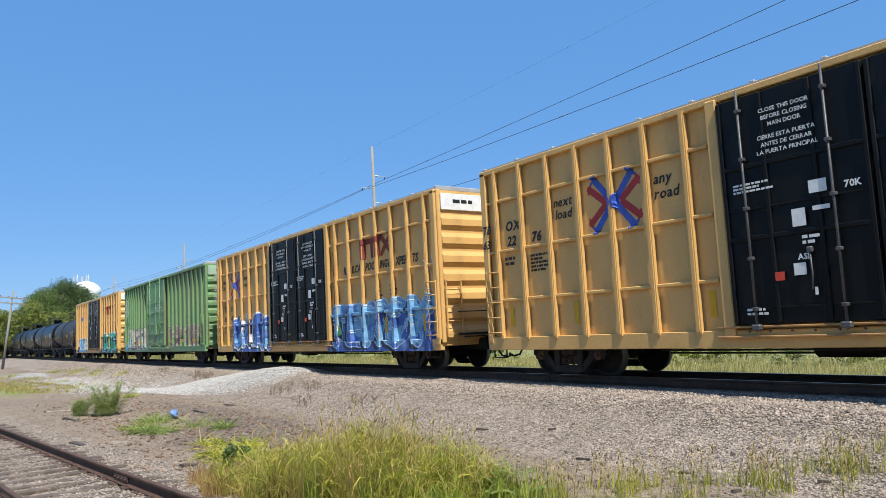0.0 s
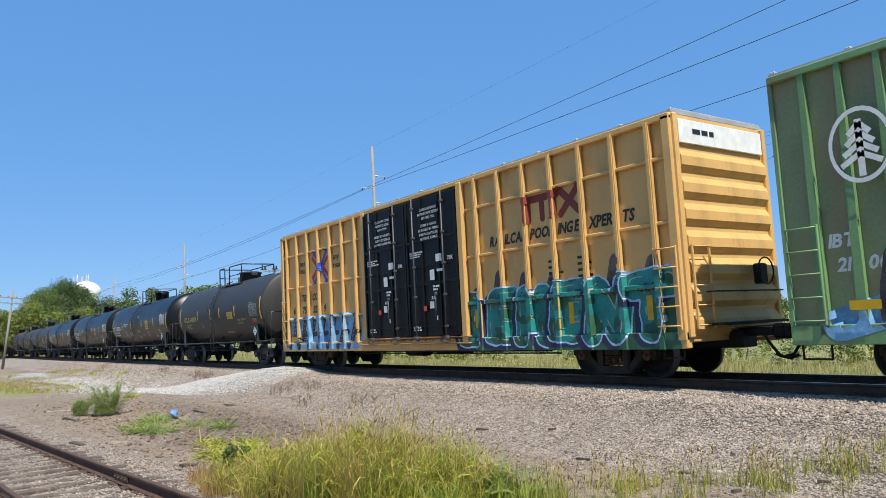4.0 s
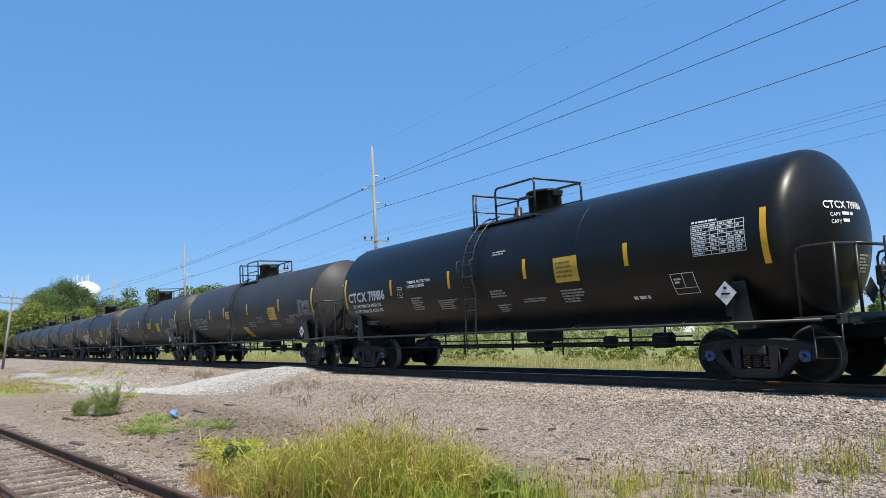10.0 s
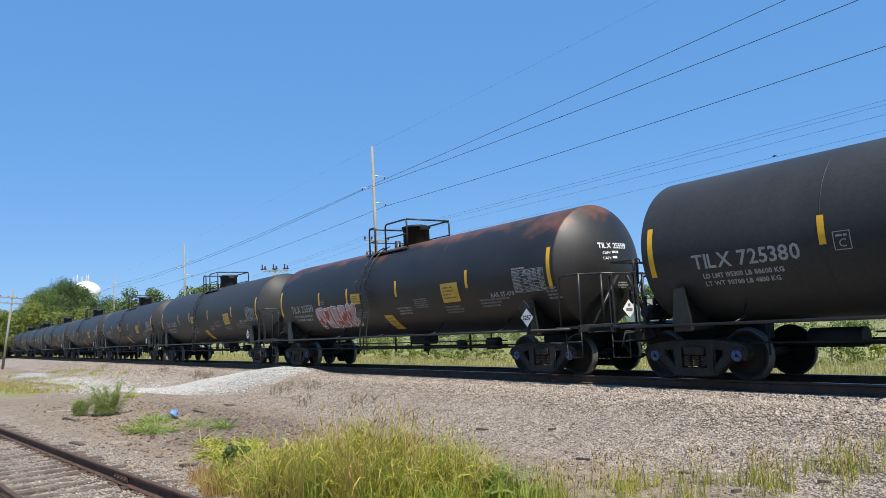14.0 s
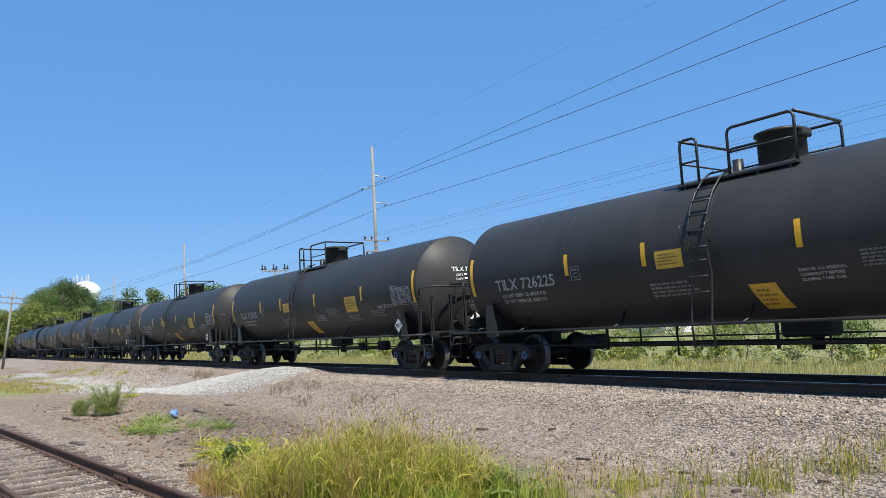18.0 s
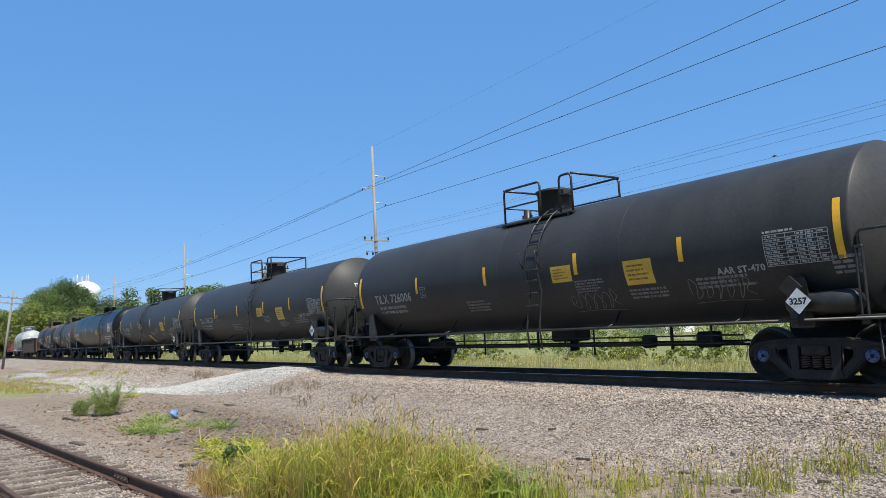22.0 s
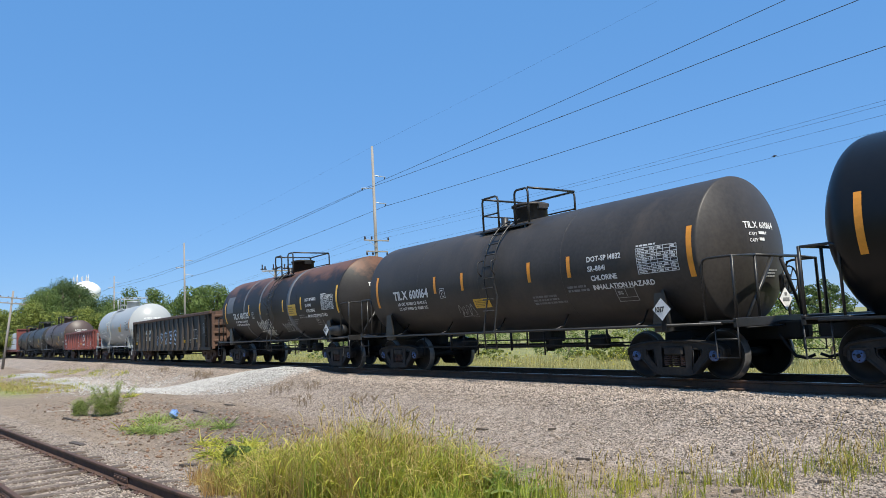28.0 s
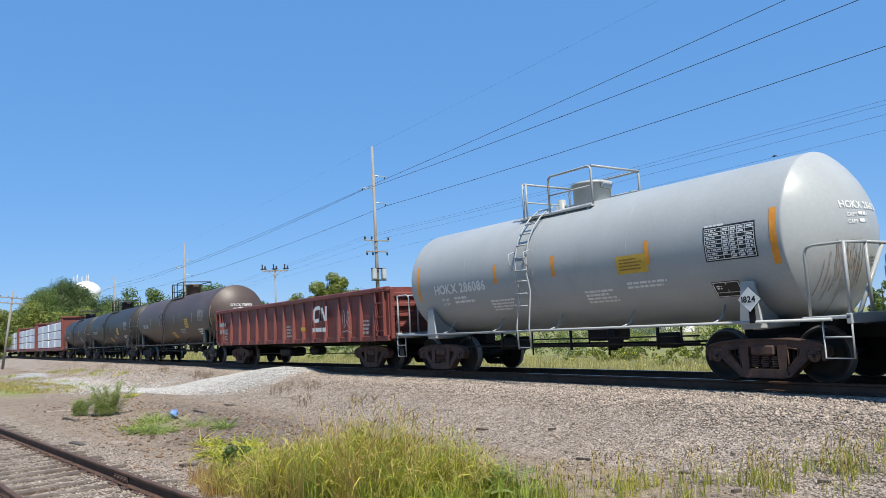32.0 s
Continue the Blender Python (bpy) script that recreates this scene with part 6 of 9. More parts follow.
def green_boxcar(at):
    half, w, z0, z1 = 9.17, 1.50, 0.74, 5.0
    car = new_car("boxcar", "weathered green ribbed boxcar with sprayed letters along its foot", at, "boxcar", "boxcars in the train")
    box_common(car, "box_green", half, w, z0, z1, 9)
    ribs = [-8.62, -8.05, -7.48, -6.90, -6.30, -5.65, -4.96, -4.2, -3.38, -2.65] + [2.36, 3.13, 3.91, 4.7, 5.5, 6.3, 7.1, 7.85, 8.6]
    for x in ribs:
        part("side_post", shared("green_post", lambda: Shape().slab([(-0.075, 0.8), (0.075, 0.8), (0.045, 4.92), (-0.045, 4.92)], -0.05, 0.05), M["box_green"]), None, car, "", (x, -w, 0))
    d = plug_door(car, -2.15, 1.80, -w - 0.05, 1.0, 4.86, M["box_green"], (-1.34, 0.96), (1.72, 2.32, 3.0, 3.57), 2, M["box_green"])
    part("lock_box", Shape().box((-0.05, -w - 0.14, 1.95), (0.42, 0.10, 0.62), 0.03), M["box_green"], d)
    part("door_track", Shape().box((-0.2, -w - 0.08, 0.86), (5.4, 0.12, 0.10), 0.01), M["box_green"], car)
    part("door_track", Shape().box((-0.2, -w - 0.08, 4.93), (5.4, 0.12, 0.06), 0.01), M["box_green"], car)
    lay = flat_lay(-w + 0.046)
    dlay = flat_lay(-w - 0.10)
    for i, q in enumerate(("CLOSE AND LOCK", "BOTH DOORS BEFORE", "MOVING CAR")):
        notice_line(d, q, 0.60, 3.34 - 0.15 * i, 0.09, flat_lay(-w - 0.128))
    em = ring_decal(-7.8, 3.57, 0.50, 0.57, flat_lay(-w - 0.11), 28, None, 0.8)
    fl = flat_lay(-w - 0.11)
    stroke([(-7.8, 3.1), (-7.8, 3.95)], 0.10, fl, em)
    for k in range(4):
        z = 3.28 + 0.15 * k
        for g in (-1, 1):
            stroke([(-7.8, z + 0.16), (-7.8 + g * (0.29 - 0.045 * k), z)], 0.085, fl, em)
    part("tree_emblem", em, M["white"], car, "white round emblem")
    drape = draped_lay(ribs, -w + 0.05, -w - 0.05, 0.08, (), 0.0, 0.955, -w - 0.05)
    for q, u, v in (("IBT", -8.5, 2.12), ("21", -8.4, 1.75), ("00", -7.95, 1.75), ("6", -7.3, 1.75)):
        panel_words(car, q, u, v, 0.2, (), drape(0), "white", 0.02)
    rnd = random.Random(28)
    fringe = Shape()
    fat([(-8.4, 0.95), (-7.3, 1.25)], 0.5, drape(-0.2), fringe, 0.06, 8)
    part("graffiti_ground", fat([(-3.0, 1.2), (-2.3, 1.0)], 0.6, drape(-0.2), Shape(), 0.06, 8), M["sky_blue"], car, "light blue sprayed fringe")
    part("graffiti_ground", fringe, M["sky_blue"], car, "light blue sprayed fringe")
    sprayed_word(car, "MENUD", -7.6, 0.80, 5.2, 1.35, ("plum", "bone", "silver", "navy", "plum"), drape, rnd, "silver", 0.05, 0.6)
    sprayed_word(car, "ROASTS", 2.2, 0.80, 6.7, 1.30, ("bone", "stain_brown", "plum", "pink", "box_green"), drape, rnd, weight=0.15)
    part("spray_tag", scrawl(-1.1, 1.2, 0.9, 0.7, dlay, rnd, 0.03), M["silver"], d)
    for u, v in ((5.4, 2.6), (7.0, 2.6), (3.2, 2.6)):
        part("small_print", bars(u, v, 0.5, 5, 0.045, lay, rnd), M["dimwhite"], car)
    for u, ww in ((-8.2, 0.45), (-6.0, 0.5), (-4.2, 0.5), (2.9, 0.5), (5.2, 0.6), (7.3, 0.7)):
        part("reflective_strip", patch(u, u + ww, 1.16, 1.30, flat_lay(-w - 0.106), 1), M["patch_y"], car)
    sb = Shape()
    for a, b in (((7.25, 1.55), (7.75, 1.55)), ((7.25, 1.95), (7.75, 1.95)), ((7.25, 1.55), (7.25, 1.95)), ((7.75, 1.55), (7.75, 1.95)), ((7.5, 1.55), (7.5, 1.95)), ((7.25, 1.72), (7.75, 1.72))):
        stroke([a, b], 0.035, flat_lay(-w + 0.04), sb)
    part("stencil_box", sb, M["white"], car)
    for v in (4.15, 3.65, 3.15):
        part("spray_tag", scrawl(-1.1, v, 0.8, 0.3, lambda u, q: (half + 0.095, u, q), rnd, 0.03), M["bone"], car)
    add_couplers(car, 10.3)
    add_trucks(car, 13.95, False, False)


# ---- gondolas ----
def gondola(at, label, half, z0, z1, paint, inner, ribs, tc, ch, marks, end_rusty):
    w = 1.48
    car = new_car("gondola", label, at, "gondola", "gondolas in the train")
    part("floor", Shape().box((0, 0, z0 + 0.25), (2 * half - 0.1, 2 * w - 0.1, 0.1)), M[inner], car)
    for g in (-1, 1):
        part("side_wall", Shape().box((0, g * w, (z0 + z1) / 2), (2 * half, 0.04, z1 - z0 - 0.1)), M[paint], car)
        part("top_chord", Shape().box((0, g * (w + 0.02), z1 - 0.07), (2 * half + 0.1, 0.16, 0.15), 0.025), M[inner], car, "rusty top rail")
        part("bottom_sill", Shape().box((0, g * (w + 0.02), z0 + 0.08), (2 * half, 0.10, 0.16), 0.015), M[paint], car)
        part("end_wall", Shape().box((g * half, 0, (z0 + z1) / 2 + 0.08), (0.06, 2 * w - 0.05, z1 - z0 - 0.2)), M[end_rusty], car)
    for x in ribs:
        p = Shape().add([(x + a, y, z) for z, hw, y0 in ((z0 + 0.02, 0.10, -w - 0.14), (z0 + 0.5, 0.095, -w - 0.13), (z1 - 0.14, 0.065, -w - 0.06)) for a, y in ((-hw, -w), (-hw * 0.6, y0), (hw * 0.6, y0), (hw, -w))],
                        [(4 * j + i, 4 * j + i + 1, 4 * j + i + 5, 4 * j + i + 4) for j in range(2) for i in range(3)] + [(0, 1, 2, 3), (8, 9, 10, 11)])
        part("side_post", p, M["gon_post"] if paint == "gon_black" else M[paint], car)
    for i in range(4):
        part("end_rib", shared("gondola_end_rib" + end_rusty, lambda: Shape().box((0, 0, 0), (0.12, 2 * w - 0.1, 0.12), 0.02), M[end_rusty]), None, car, "", (half + 0.06, 0, z0 + 0.45 + i * (z1 - z0 - 0.7) / 3))
    if end_rusty == "gon_rust":
        part("end_panel", Shape().box((half + 0.14, 0.0, (z0 + z1) / 2 + 0.14), (0.05, 1.55, 1.25), 0.012), M[inner], car, "rust-brown riveted end panel")
        for y, v, q in ((0.86, z1 - 0.12, "AMGX"), (0.92, z1 - 0.55, "2862")):
            part("end_number", text_shape(q, y, v, 0.12, lambda a, b: (half + 0.19, a, b), bold=0.01), M["white"], car)
        part("end_print", bars(0.25, z1 - 0.62, 0.4, 4, 0.05, lambda a, b: (half + 0.172, a, b), random.Random(5)), M["dimwhite"], car)
        junk = random.Random(91)
        sc = Shape()
        for _ in range(60):
            x, y = half - abs(junk.gauss(0.3, 1.0)) - 0.3, junk.uniform(-1.0, 1.0)
            a, b = junk.uniform(0, 6.28), junk.uniform(-0.5, 0.6)
            d = Vector((math.cos(a) * math.cos(b), math.sin(a) * math.cos(b), math.sin(b))) * junk.uniform(0.08, 0.3)
            p = Vector((x, y, z1 - 0.02 + junk.uniform(-0.08, 0.10)))
            sc.rod(p - d, p + d, junk.uniform(0.006, 0.02), 5)
        sc.box((half - 1.6, 0, z1 - 0.35), (2.8, 2.2, 0.5), 0.12)
        tagged(part("scrap_load", sc, M["gon_rust"], car, "tangled scrap metal showing over the rim"), kind="stuff")
    for y in (-w + 0.08, w - 0.08):
        part("corner_post", Shape().box((half + 0.05, y, (z0 + z1) / 2), (0.12, 0.14, z1 - z0 - 0.1), 0.02), M[end_rusty], car)
    for g in (-1, 1):
        ld = Shape()
        for i in range(4):
            ld.rod((g * (half - 0.15), -w - 0.12, z0 + 0.3 + 0.42 * i), (g * (half - 0.62), -w - 0.12, z0 + 0.3 + 0.42 * i), 0.014, 6)
        for dx in (0.15, 0.62):
            ld.box((g * (half - dx), -w - 0.08, (z0 + z1) / 2), (0.05, 0.1, z1 - z0 - 0.3), 0.01)
        part("side_ladder", ld, M[paint], car)
    uf = Shape().box((0, 0, z0), (2 * half + 0.4, 0.5, 0.34), 0.03)
    for i in range(9):
        uf.box((-half * 0.8 + half * 1.6 * i / 8, 0, z0 + 0.06), (0.12, 2 * w - 0.2, 0.2), 0.02)
    uf.box((-0.9, -0.75, 0.56), (1.1, 0.7, 0.34), 0.08)
    uf.rod((0.9, -0.7, 0.6), (1.7, -0.7, 0.6), 0.17, 12)
    uf.rod((-4.5, -0.8, 0.5), (4.5, -0.8, 0.5), 0.02, 6)
    part("underframe", uf, M["steel"], car)
    rnd = random.Random(int(abs(at)))
    marks(car, w, rnd, ribs)
    add_couplers(car, ch)
    add_trucks(car, tc, True, False)
    return car


def amgx_marks(car, w, rnd, ribs):
    lay = flat_lay(-w - 0.024)
    words(car, (("AM", -4.98, 1.72, 0.24), ("GX", -4.08, 1.72, 0.24), ("28", -4.90, 1.34, 0.24), ("62", -4.05, 1.34, 0.24)), lay, "white", 0.026)
    for ch2, u, hh in (("O", -2.29, 0.62), ("P", -1.38, 0.78), ("R", -0.43, 0.84), ("E", 0.52, 0.86), ("S", 1.47, 0.96)):
        sprayed_word(car, ch2, u, 0.96, 0.60 * hh + 0.14, hh, ("pale_blue", "gon_black", "gon_black", "gon_black", "gon_black"), lambda k: flat_lay(-w - 0.024), rnd, weight=0.075, rim=0.065)
    part("spray_tag", scrawl(-7.6, 1.35, 0.9, 0.5, lay, rnd, 0.03), M["silver"], car)
    part("spray_tag", scrawl(3.1, 1.1, 0.5, 0.4, lay, rnd, 0.025), M["silver"], car)
    part("spray_tag", scrawl(6.9, 1.6, 0.5, 0.5, lay, rnd, 0.025), M["silver"], car)
    for u in (-7.3, -4.5, -1.2, 0.9, 3.6, 6.0):
        part("reflective_strip", patch(u - 0.2, u + 0.2, 1.12, 1.26, flat_lay(-w - 0.022), 1), M["patch_y"], car)
    for u, v in ((-4.6, 1.0), (-3.7, 1.0), (4.6, 1.2), (6.1, 0.95)):
        part("small_print", bars(u, v, 0.5, 2, 0.07, lay, rnd), M["dimwhite"], car)
    s = Shape()
    for p in ([(5.1, 1.3), (5.9, 1.3)], [(5.1, 1.75), (5.9, 1.75)], [(5.1, 1.3), (5.1, 1.75)], [(5.9, 1.3), (5.9, 1.75)], [(5.5, 1.3), (5.5, 1.75)]):
        stroke(p, 0.04, lay, s)
    part("stencil_box", s, M["dimwhite"], car)


def red_marks(car, w, rnd, ribs):
    lay = flat_lay(-w - 0.15)
    e = Shape()
    pts = [(3.42, 1.68), (3.12, 1.66), (3.04, 1.74), (3.08, 2.02), (3.18, 2.10), (3.50, 2.11), (3.58, 2.03), (3.56, 1.64)]
    stroke(pts, 0.13, lay, e)
    stroke([(3.56, 1.64), (3.62, 2.06), (3.70, 2.09), (3.90, 1.68), (3.98, 1.66), (4.04, 2.14)], 0.12, lay, e)
    part("railway_emblem", e, M["white"], car, "white winding emblem")
    part("web_line", bars(2.9, 1.28, 1.5, 1, 0.14, lay, rnd), M["white"], car)
    part("car_number", bars(-7.2, 1.75, 1.2, 2, 0.18, lay, rnd), M["dimwhite"], car)
    for u in (-6.5, 0.6, 6.6):
        part("small_print", bars(u, 1.5, 0.5, 4, 0.07, lay, rnd), M["dimwhite"], car)
    part("reflective_strip", patch(1.9, 2.3, 1.35, 1.48, lay, 1), M["patch_y"], car)
    part("spray_tag", scrawl(5.2, 1.3, 0.6, 0.7, lay, rnd, 0.03), M["pink"], car)


# ---- lumber cars ----
def lumber_car(at):
    half, w = 10.9, 1.45
    car = new_car("lumber_car", "red centre-beam flatcar stacked with white-wrapped lumber", at, "flatcar", "lumber cars in the train")
    part("deck", Shape().box((0, 0, 1.0), (2 * half, 2 * w, 0.3), 0.03), M["gon_red"], car)
    cb = Shape().box((0, 0, 4.25), (2 * half, 0.6, 0.18), 0.02)
    for i in range(9):
        cb.box((-half + 0.5 + (2 * half - 1) * i / 8, 0, 2.6), (0.2, 0.25, 3.2), 0.02)
    part("centre_beam", cb, M["gon_red"], car)
    for g in (-1, 1):
        part("bulkhead", Shape().box((g * (half - 0.15), -w + 0.1, 2.75), (0.24, 0.2, 3.3), 0.03).box((g * (half - 0.15), w - 0.1, 2.75), (0.24, 0.2, 3.3), 0.03).box((g * (half - 0.15), 0, 2.75), (0.05, 2 * w, 3.2)).box((g * (half - 0.15), 0, 4.3), (0.4, 2 * w, 0.14), 0.02), M["gon_red"], car)
    for i in range(4):
        for j in range(3):
            x = -half + 0.5 + (2 * half - 1.0) * (i + 0.5) / 4
            for y in (-0.75, 0.75):
                part("lumber_pack", shared("lumber_pack", lambda: Shape().box((0, 0, 0), (4.7, 1.15, 0.82), 0.03), M["wrap"]), None, car, "white-wrapped lumber pack", (x, y, 1.62 + 0.9 * j))
    add_couplers(car, half + 0.6)
    add_trucks(car, 17.0, True, False)


# ---- the train, from the leading car back ----
YELLOW_LABEL = "yellow ribbed boxcar with black double doors"
yellow_boxcar(189.0, YELLOW_LABEL + ", clean lower panels", marks_a)
yellow_boxcar(168.5, YELLOW_LABEL + " and blue sprayed letters", marks_b)
green_boxcar(148.1)
yellow_boxcar(127.75, YELLOW_LABEL + " and teal sprayed letters", marks_c)

TILX = dict(placard="3257", key="long", R=1.44, zc=2.46, half=7.72, depth=0.58, tc=13.86, ch=9.0, paint="tank", ladder_mat="fitting", fit="fitting", mr=0.44, mh=0.50)
LONG_MARKS = [("table", 6.45, 1.93, 1.08, 0.52, "dimwhite"), ("text", 5.48, 1.88, "AAR ST-470", 0.115, "dimwhite"), ("box", -3.98, 2.08, 0.25, 0.28, "dimwhite", "C"),
              ("bars", -2.0, 1.78, 1.2, 4, 0.05, "faint"), ("bars", 2.0, 2.02, 0.9, 5, 0.035, "faint"),
              ("bars", 3.4, 1.70, 1.0, 3, 0.05, "faint"), ("bars", 5.0, 1.80, 1.2, 3, 0.05, "faint"), ("bars", 7.5, 1.95, 0.45, 4, 0.05, "faint"), ("placard", 7.0, 1.34, True, True)]
TYPE_A = dict(TILX, off=0.09, ladder=0.85, plat=(-0.84, 1.55, 0.15), stripes=(-4.15, -1.03, 2.11, 4.80), end_stripes=(-7.45, 7.68), reservoir=True)
TYPE_B = dict(TILX, off=0.09, ladder=-0.68, plat=(-1.42, 0.90, 0.2), stripes=(-4.10, -1.99, 1.12, 4.62), end_stripes=(-7.48, 7.70))
MARKS_A = LONG_MARKS + [("sign", 1.35, 2.06, 0.62, 0.36), ("sign", 3.42, 1.84, 0.70, 0.50)]
MARKS_B = LONG_MARKS + [("sign", -1.72, 2.10, 0.62, 0.34), ("sign", 3.45, 1.86, 0.78, 0.52), ("sign", 0.12, 1.02, 0.50, 0.62, -0.14), ("text", 1.0, 1.80, "REMOVE ALL RESIDUAL", 0.05, "dimwhite"), ("text", 1.0, 1.71, "COMMODITY BEFORE", 0.05, "dimwhite"), ("text", 1.0, 1.62, "CLOSING TANK CAR", 0.05, "dimwhite")]
LBL = "black tank car with yellow reflective strips and white lettering"


LOADS = {"725642": (195300, 88600, 90700, 41100), "725380": (195300, 88600, 90700, 41100), "255519": (195600, 88700, 90400, 41000), "726008": (195600, 88700, 90400, 41000), "726225": (195100, 88500, 90900, 41200),
         "725635": (195700, 88700, 90300, 41000), "725988": (195400, 88600, 90600, 41100), "726006": (195100, 88500, 90900, 41200), "726237": (195200, 88500, 90800, 41200), "725881": (195600, 88700, 90400, 41000),
         "719276": (191400, 86800, 94600, 42900), "719208": (191400, 86800, 94600, 42900), "719186": (191800, 86950, 94200, 42750), "99740": (161500, 73300, 124500, 56450),
         "600164": (180000, 81640, 93900, 42600), "600735": (180000, 81640, 94400, 42800)}


def load_lines(number, u, v, h, mat):
    a, b, c, e = LOADS[number.split()[1]]
    return [("text", u, v, "LD LMT  %d LB %d KG" % (a, b), h, mat), ("text", u, v - 1.75 * h, "LT WT   %d LB %d KG" % (c, e), h, mat)]


def long_tank(at, kind, number, extra=(), **over):
    base, marks = (TYPE_A, MARKS_A) if kind == "A" else (TYPE_B, MARKS_B)
    n = [("number", -6.55, 2.02, number, 0.255, "dimwhite", 0.014)] + load_lines(number, -6.4, 1.83, 0.085, "dimwhite")
    sp = dict(base, label=LBL, marks=n + marks + list(extra), headmark=number, key="long" + kind + over.get("paint", ""))
    sp.update(over)
    tank_car(at, sp)


UT = dict(TILX, placard="", depth=0.42, knuckle=0.16, hoop=True, key="short_wide", half=6.05, tc=10.65, ch=7.45, R=1.50, zc=2.48, ladder=0.04, plat=(-1.07, 2.05, 1.05), stripes=(-2.62, -0.56, 0.80, 2.91), end_stripes=(-5.71, 6.04), mr=0.52, mh=0.30,
          label="short wide black tank car with yellow lettering", headmark="UTLX 682907", headlines=5,
          marks=[("number", -4.95, 2.16, "UTLX 682907", 0.24, "yellowpaint", 0.014), ("sign", 1.86, 2.10, 0.76, 0.32), ("text", 3.15, 1.98, "MALEIC ANHYDRIDE", 0.082, "dimyellow"), ("text", 3.15, 1.83, "CORROSIVE", 0.082, "dimyellow"),
                 ("table", 4.72, 2.12, 0.95, 0.52, "dimwhite"), ("bars", 4.85, 1.82, 0.7, 1, 0.14, "red"), ("bars", 5.0, 1.98, 0.6, 2, 0.035, "dimyellow"), ("bars", -4.7, 1.96, 0.9, 3, 0.05, "dimyellow"), ("bars", -2.1, 1.95, 0.3, 4, 0.05, "faint"), ("bars", 1.1, 1.45, 1.0, 2, 0.04, "dimwhite"), ("bars", 4.3, 1.6, 0.6, 3, 0.05, "faint"), ("placard", 5.55, 1.46)])
tank_car(109.97, UT)

CT = dict(TILX, head_u=-0.74, placard="", hoop=True, key="gloss_long", paint="tank_gloss", R=1.52, zc=2.50, half=7.48, tc=13.6, ch=8.93, depth=0.72, knuckle=0.36, ladder=-0.57, plat=(-1.22, 1.22, 0.72), stripes=(-4.51, -1.54, 1.48, 4.5), end_stripes=(-7.40, 7.44), mr=0.44, mh=0.42, headlines=6)
CT_MARKS = [("table", 6.05, 2.25, 1.05, 0.55, "white"), ("sign", 2.45, 2.05, 0.72, 0.55), ("box", -4.15, 2.14, 0.26, 0.30, "white", "C"), ("text", -3.6, 2.50, "THERMAL PROTECTION", 0.075, "white"), ("text", -3.6, 2.38, "SYSTEM EQUIPPED", 0.075, "white"), ("bars", -3.5, 2.05, 0.6, 6, 0.04, "dimwhite"), ("bars", -2.2, 1.9, 0.9, 5, 0.035, "dimwhite"), ("bars", 0.1, 2.0, 0.7, 3, 0.04, "dimwhite"), ("bars", 0.2, 1.62, 0.5, 4, 0.035, "dimwhite"), ("bars", 1.2, 1.72, 1.1, 2, 0.035, "dimwhite"), ("bars", 2.5, 1.84, 0.7, 5, 0.04, "dimwhite"), ("bars", 0.3, 2.95, 0.5, 2, 0.035, "dimwhite"), ("bars", 4.4, 1.5, 0.4, 1, 0.08, "white"), ("box", 5.45, 1.55, 0.5, 0.42, "white"), ("placard", 6.65, 1.55, False), ("bars", -7.0, 1.42, 1.4, 3, 0.035, "dimwhite")]
for c_at, c_no in ((93.8, "CTCX 719276"), (76.15, "CTCX 719208"), (58.44, "CTCX 719186")):
    tank_car(c_at, dict(CT, label="glossy black tank car with yellow strips and white lettering", headmark=c_no, marks=[("number", -7.2, 2.16, c_no, 0.28, "white", 0.03)] + load_lines(c_no, -7.0, 1.96, 0.10, "white") + CT_MARKS))

long_tank(40.5, "B", "TILX 725642")
long_tank(22.5, "A", "TILX 725380", [("tag", 5.0, 1.5, 1.0, 0.4, "silver"), ("tag", -0.4, 1.5, 0.5, 0.6, "dimwhite")])
long_tank(4.5, "B", "TILX 255519", [("letters", -4.5, 1.20, "FERRK", 2.9, 0.95, ("white", "pink", "red", "white", "plum"))], paint="tank_rust", man_mat="steel", brace=True, label="black tank car with rusty crown, yellow strips and red sprayed letters")
long_tank(-13.5, "B", "TILX 726008")
long_tank(-31.45, "B", "TILX 726225")
long_tank(-49.44, "B", "TILX 725635")
long_tank(-67.47, "B", "TILX 725988")
long_tank(-85.47, "A", "TILX 726006", [("tag", 1.7, 1.33, 1.4, 0.5, "faint", 0.014), ("tag", 4.8, 1.36, 1.3, 0.5, "faint", 0.014)])
long_tank(-103.45, "A", "TILX 726237")
long_tank(-121.5, "B", "TILX 725881", [("tag", 4.85, 1.12, 0.65, 0.6, "silver", 0.05)])
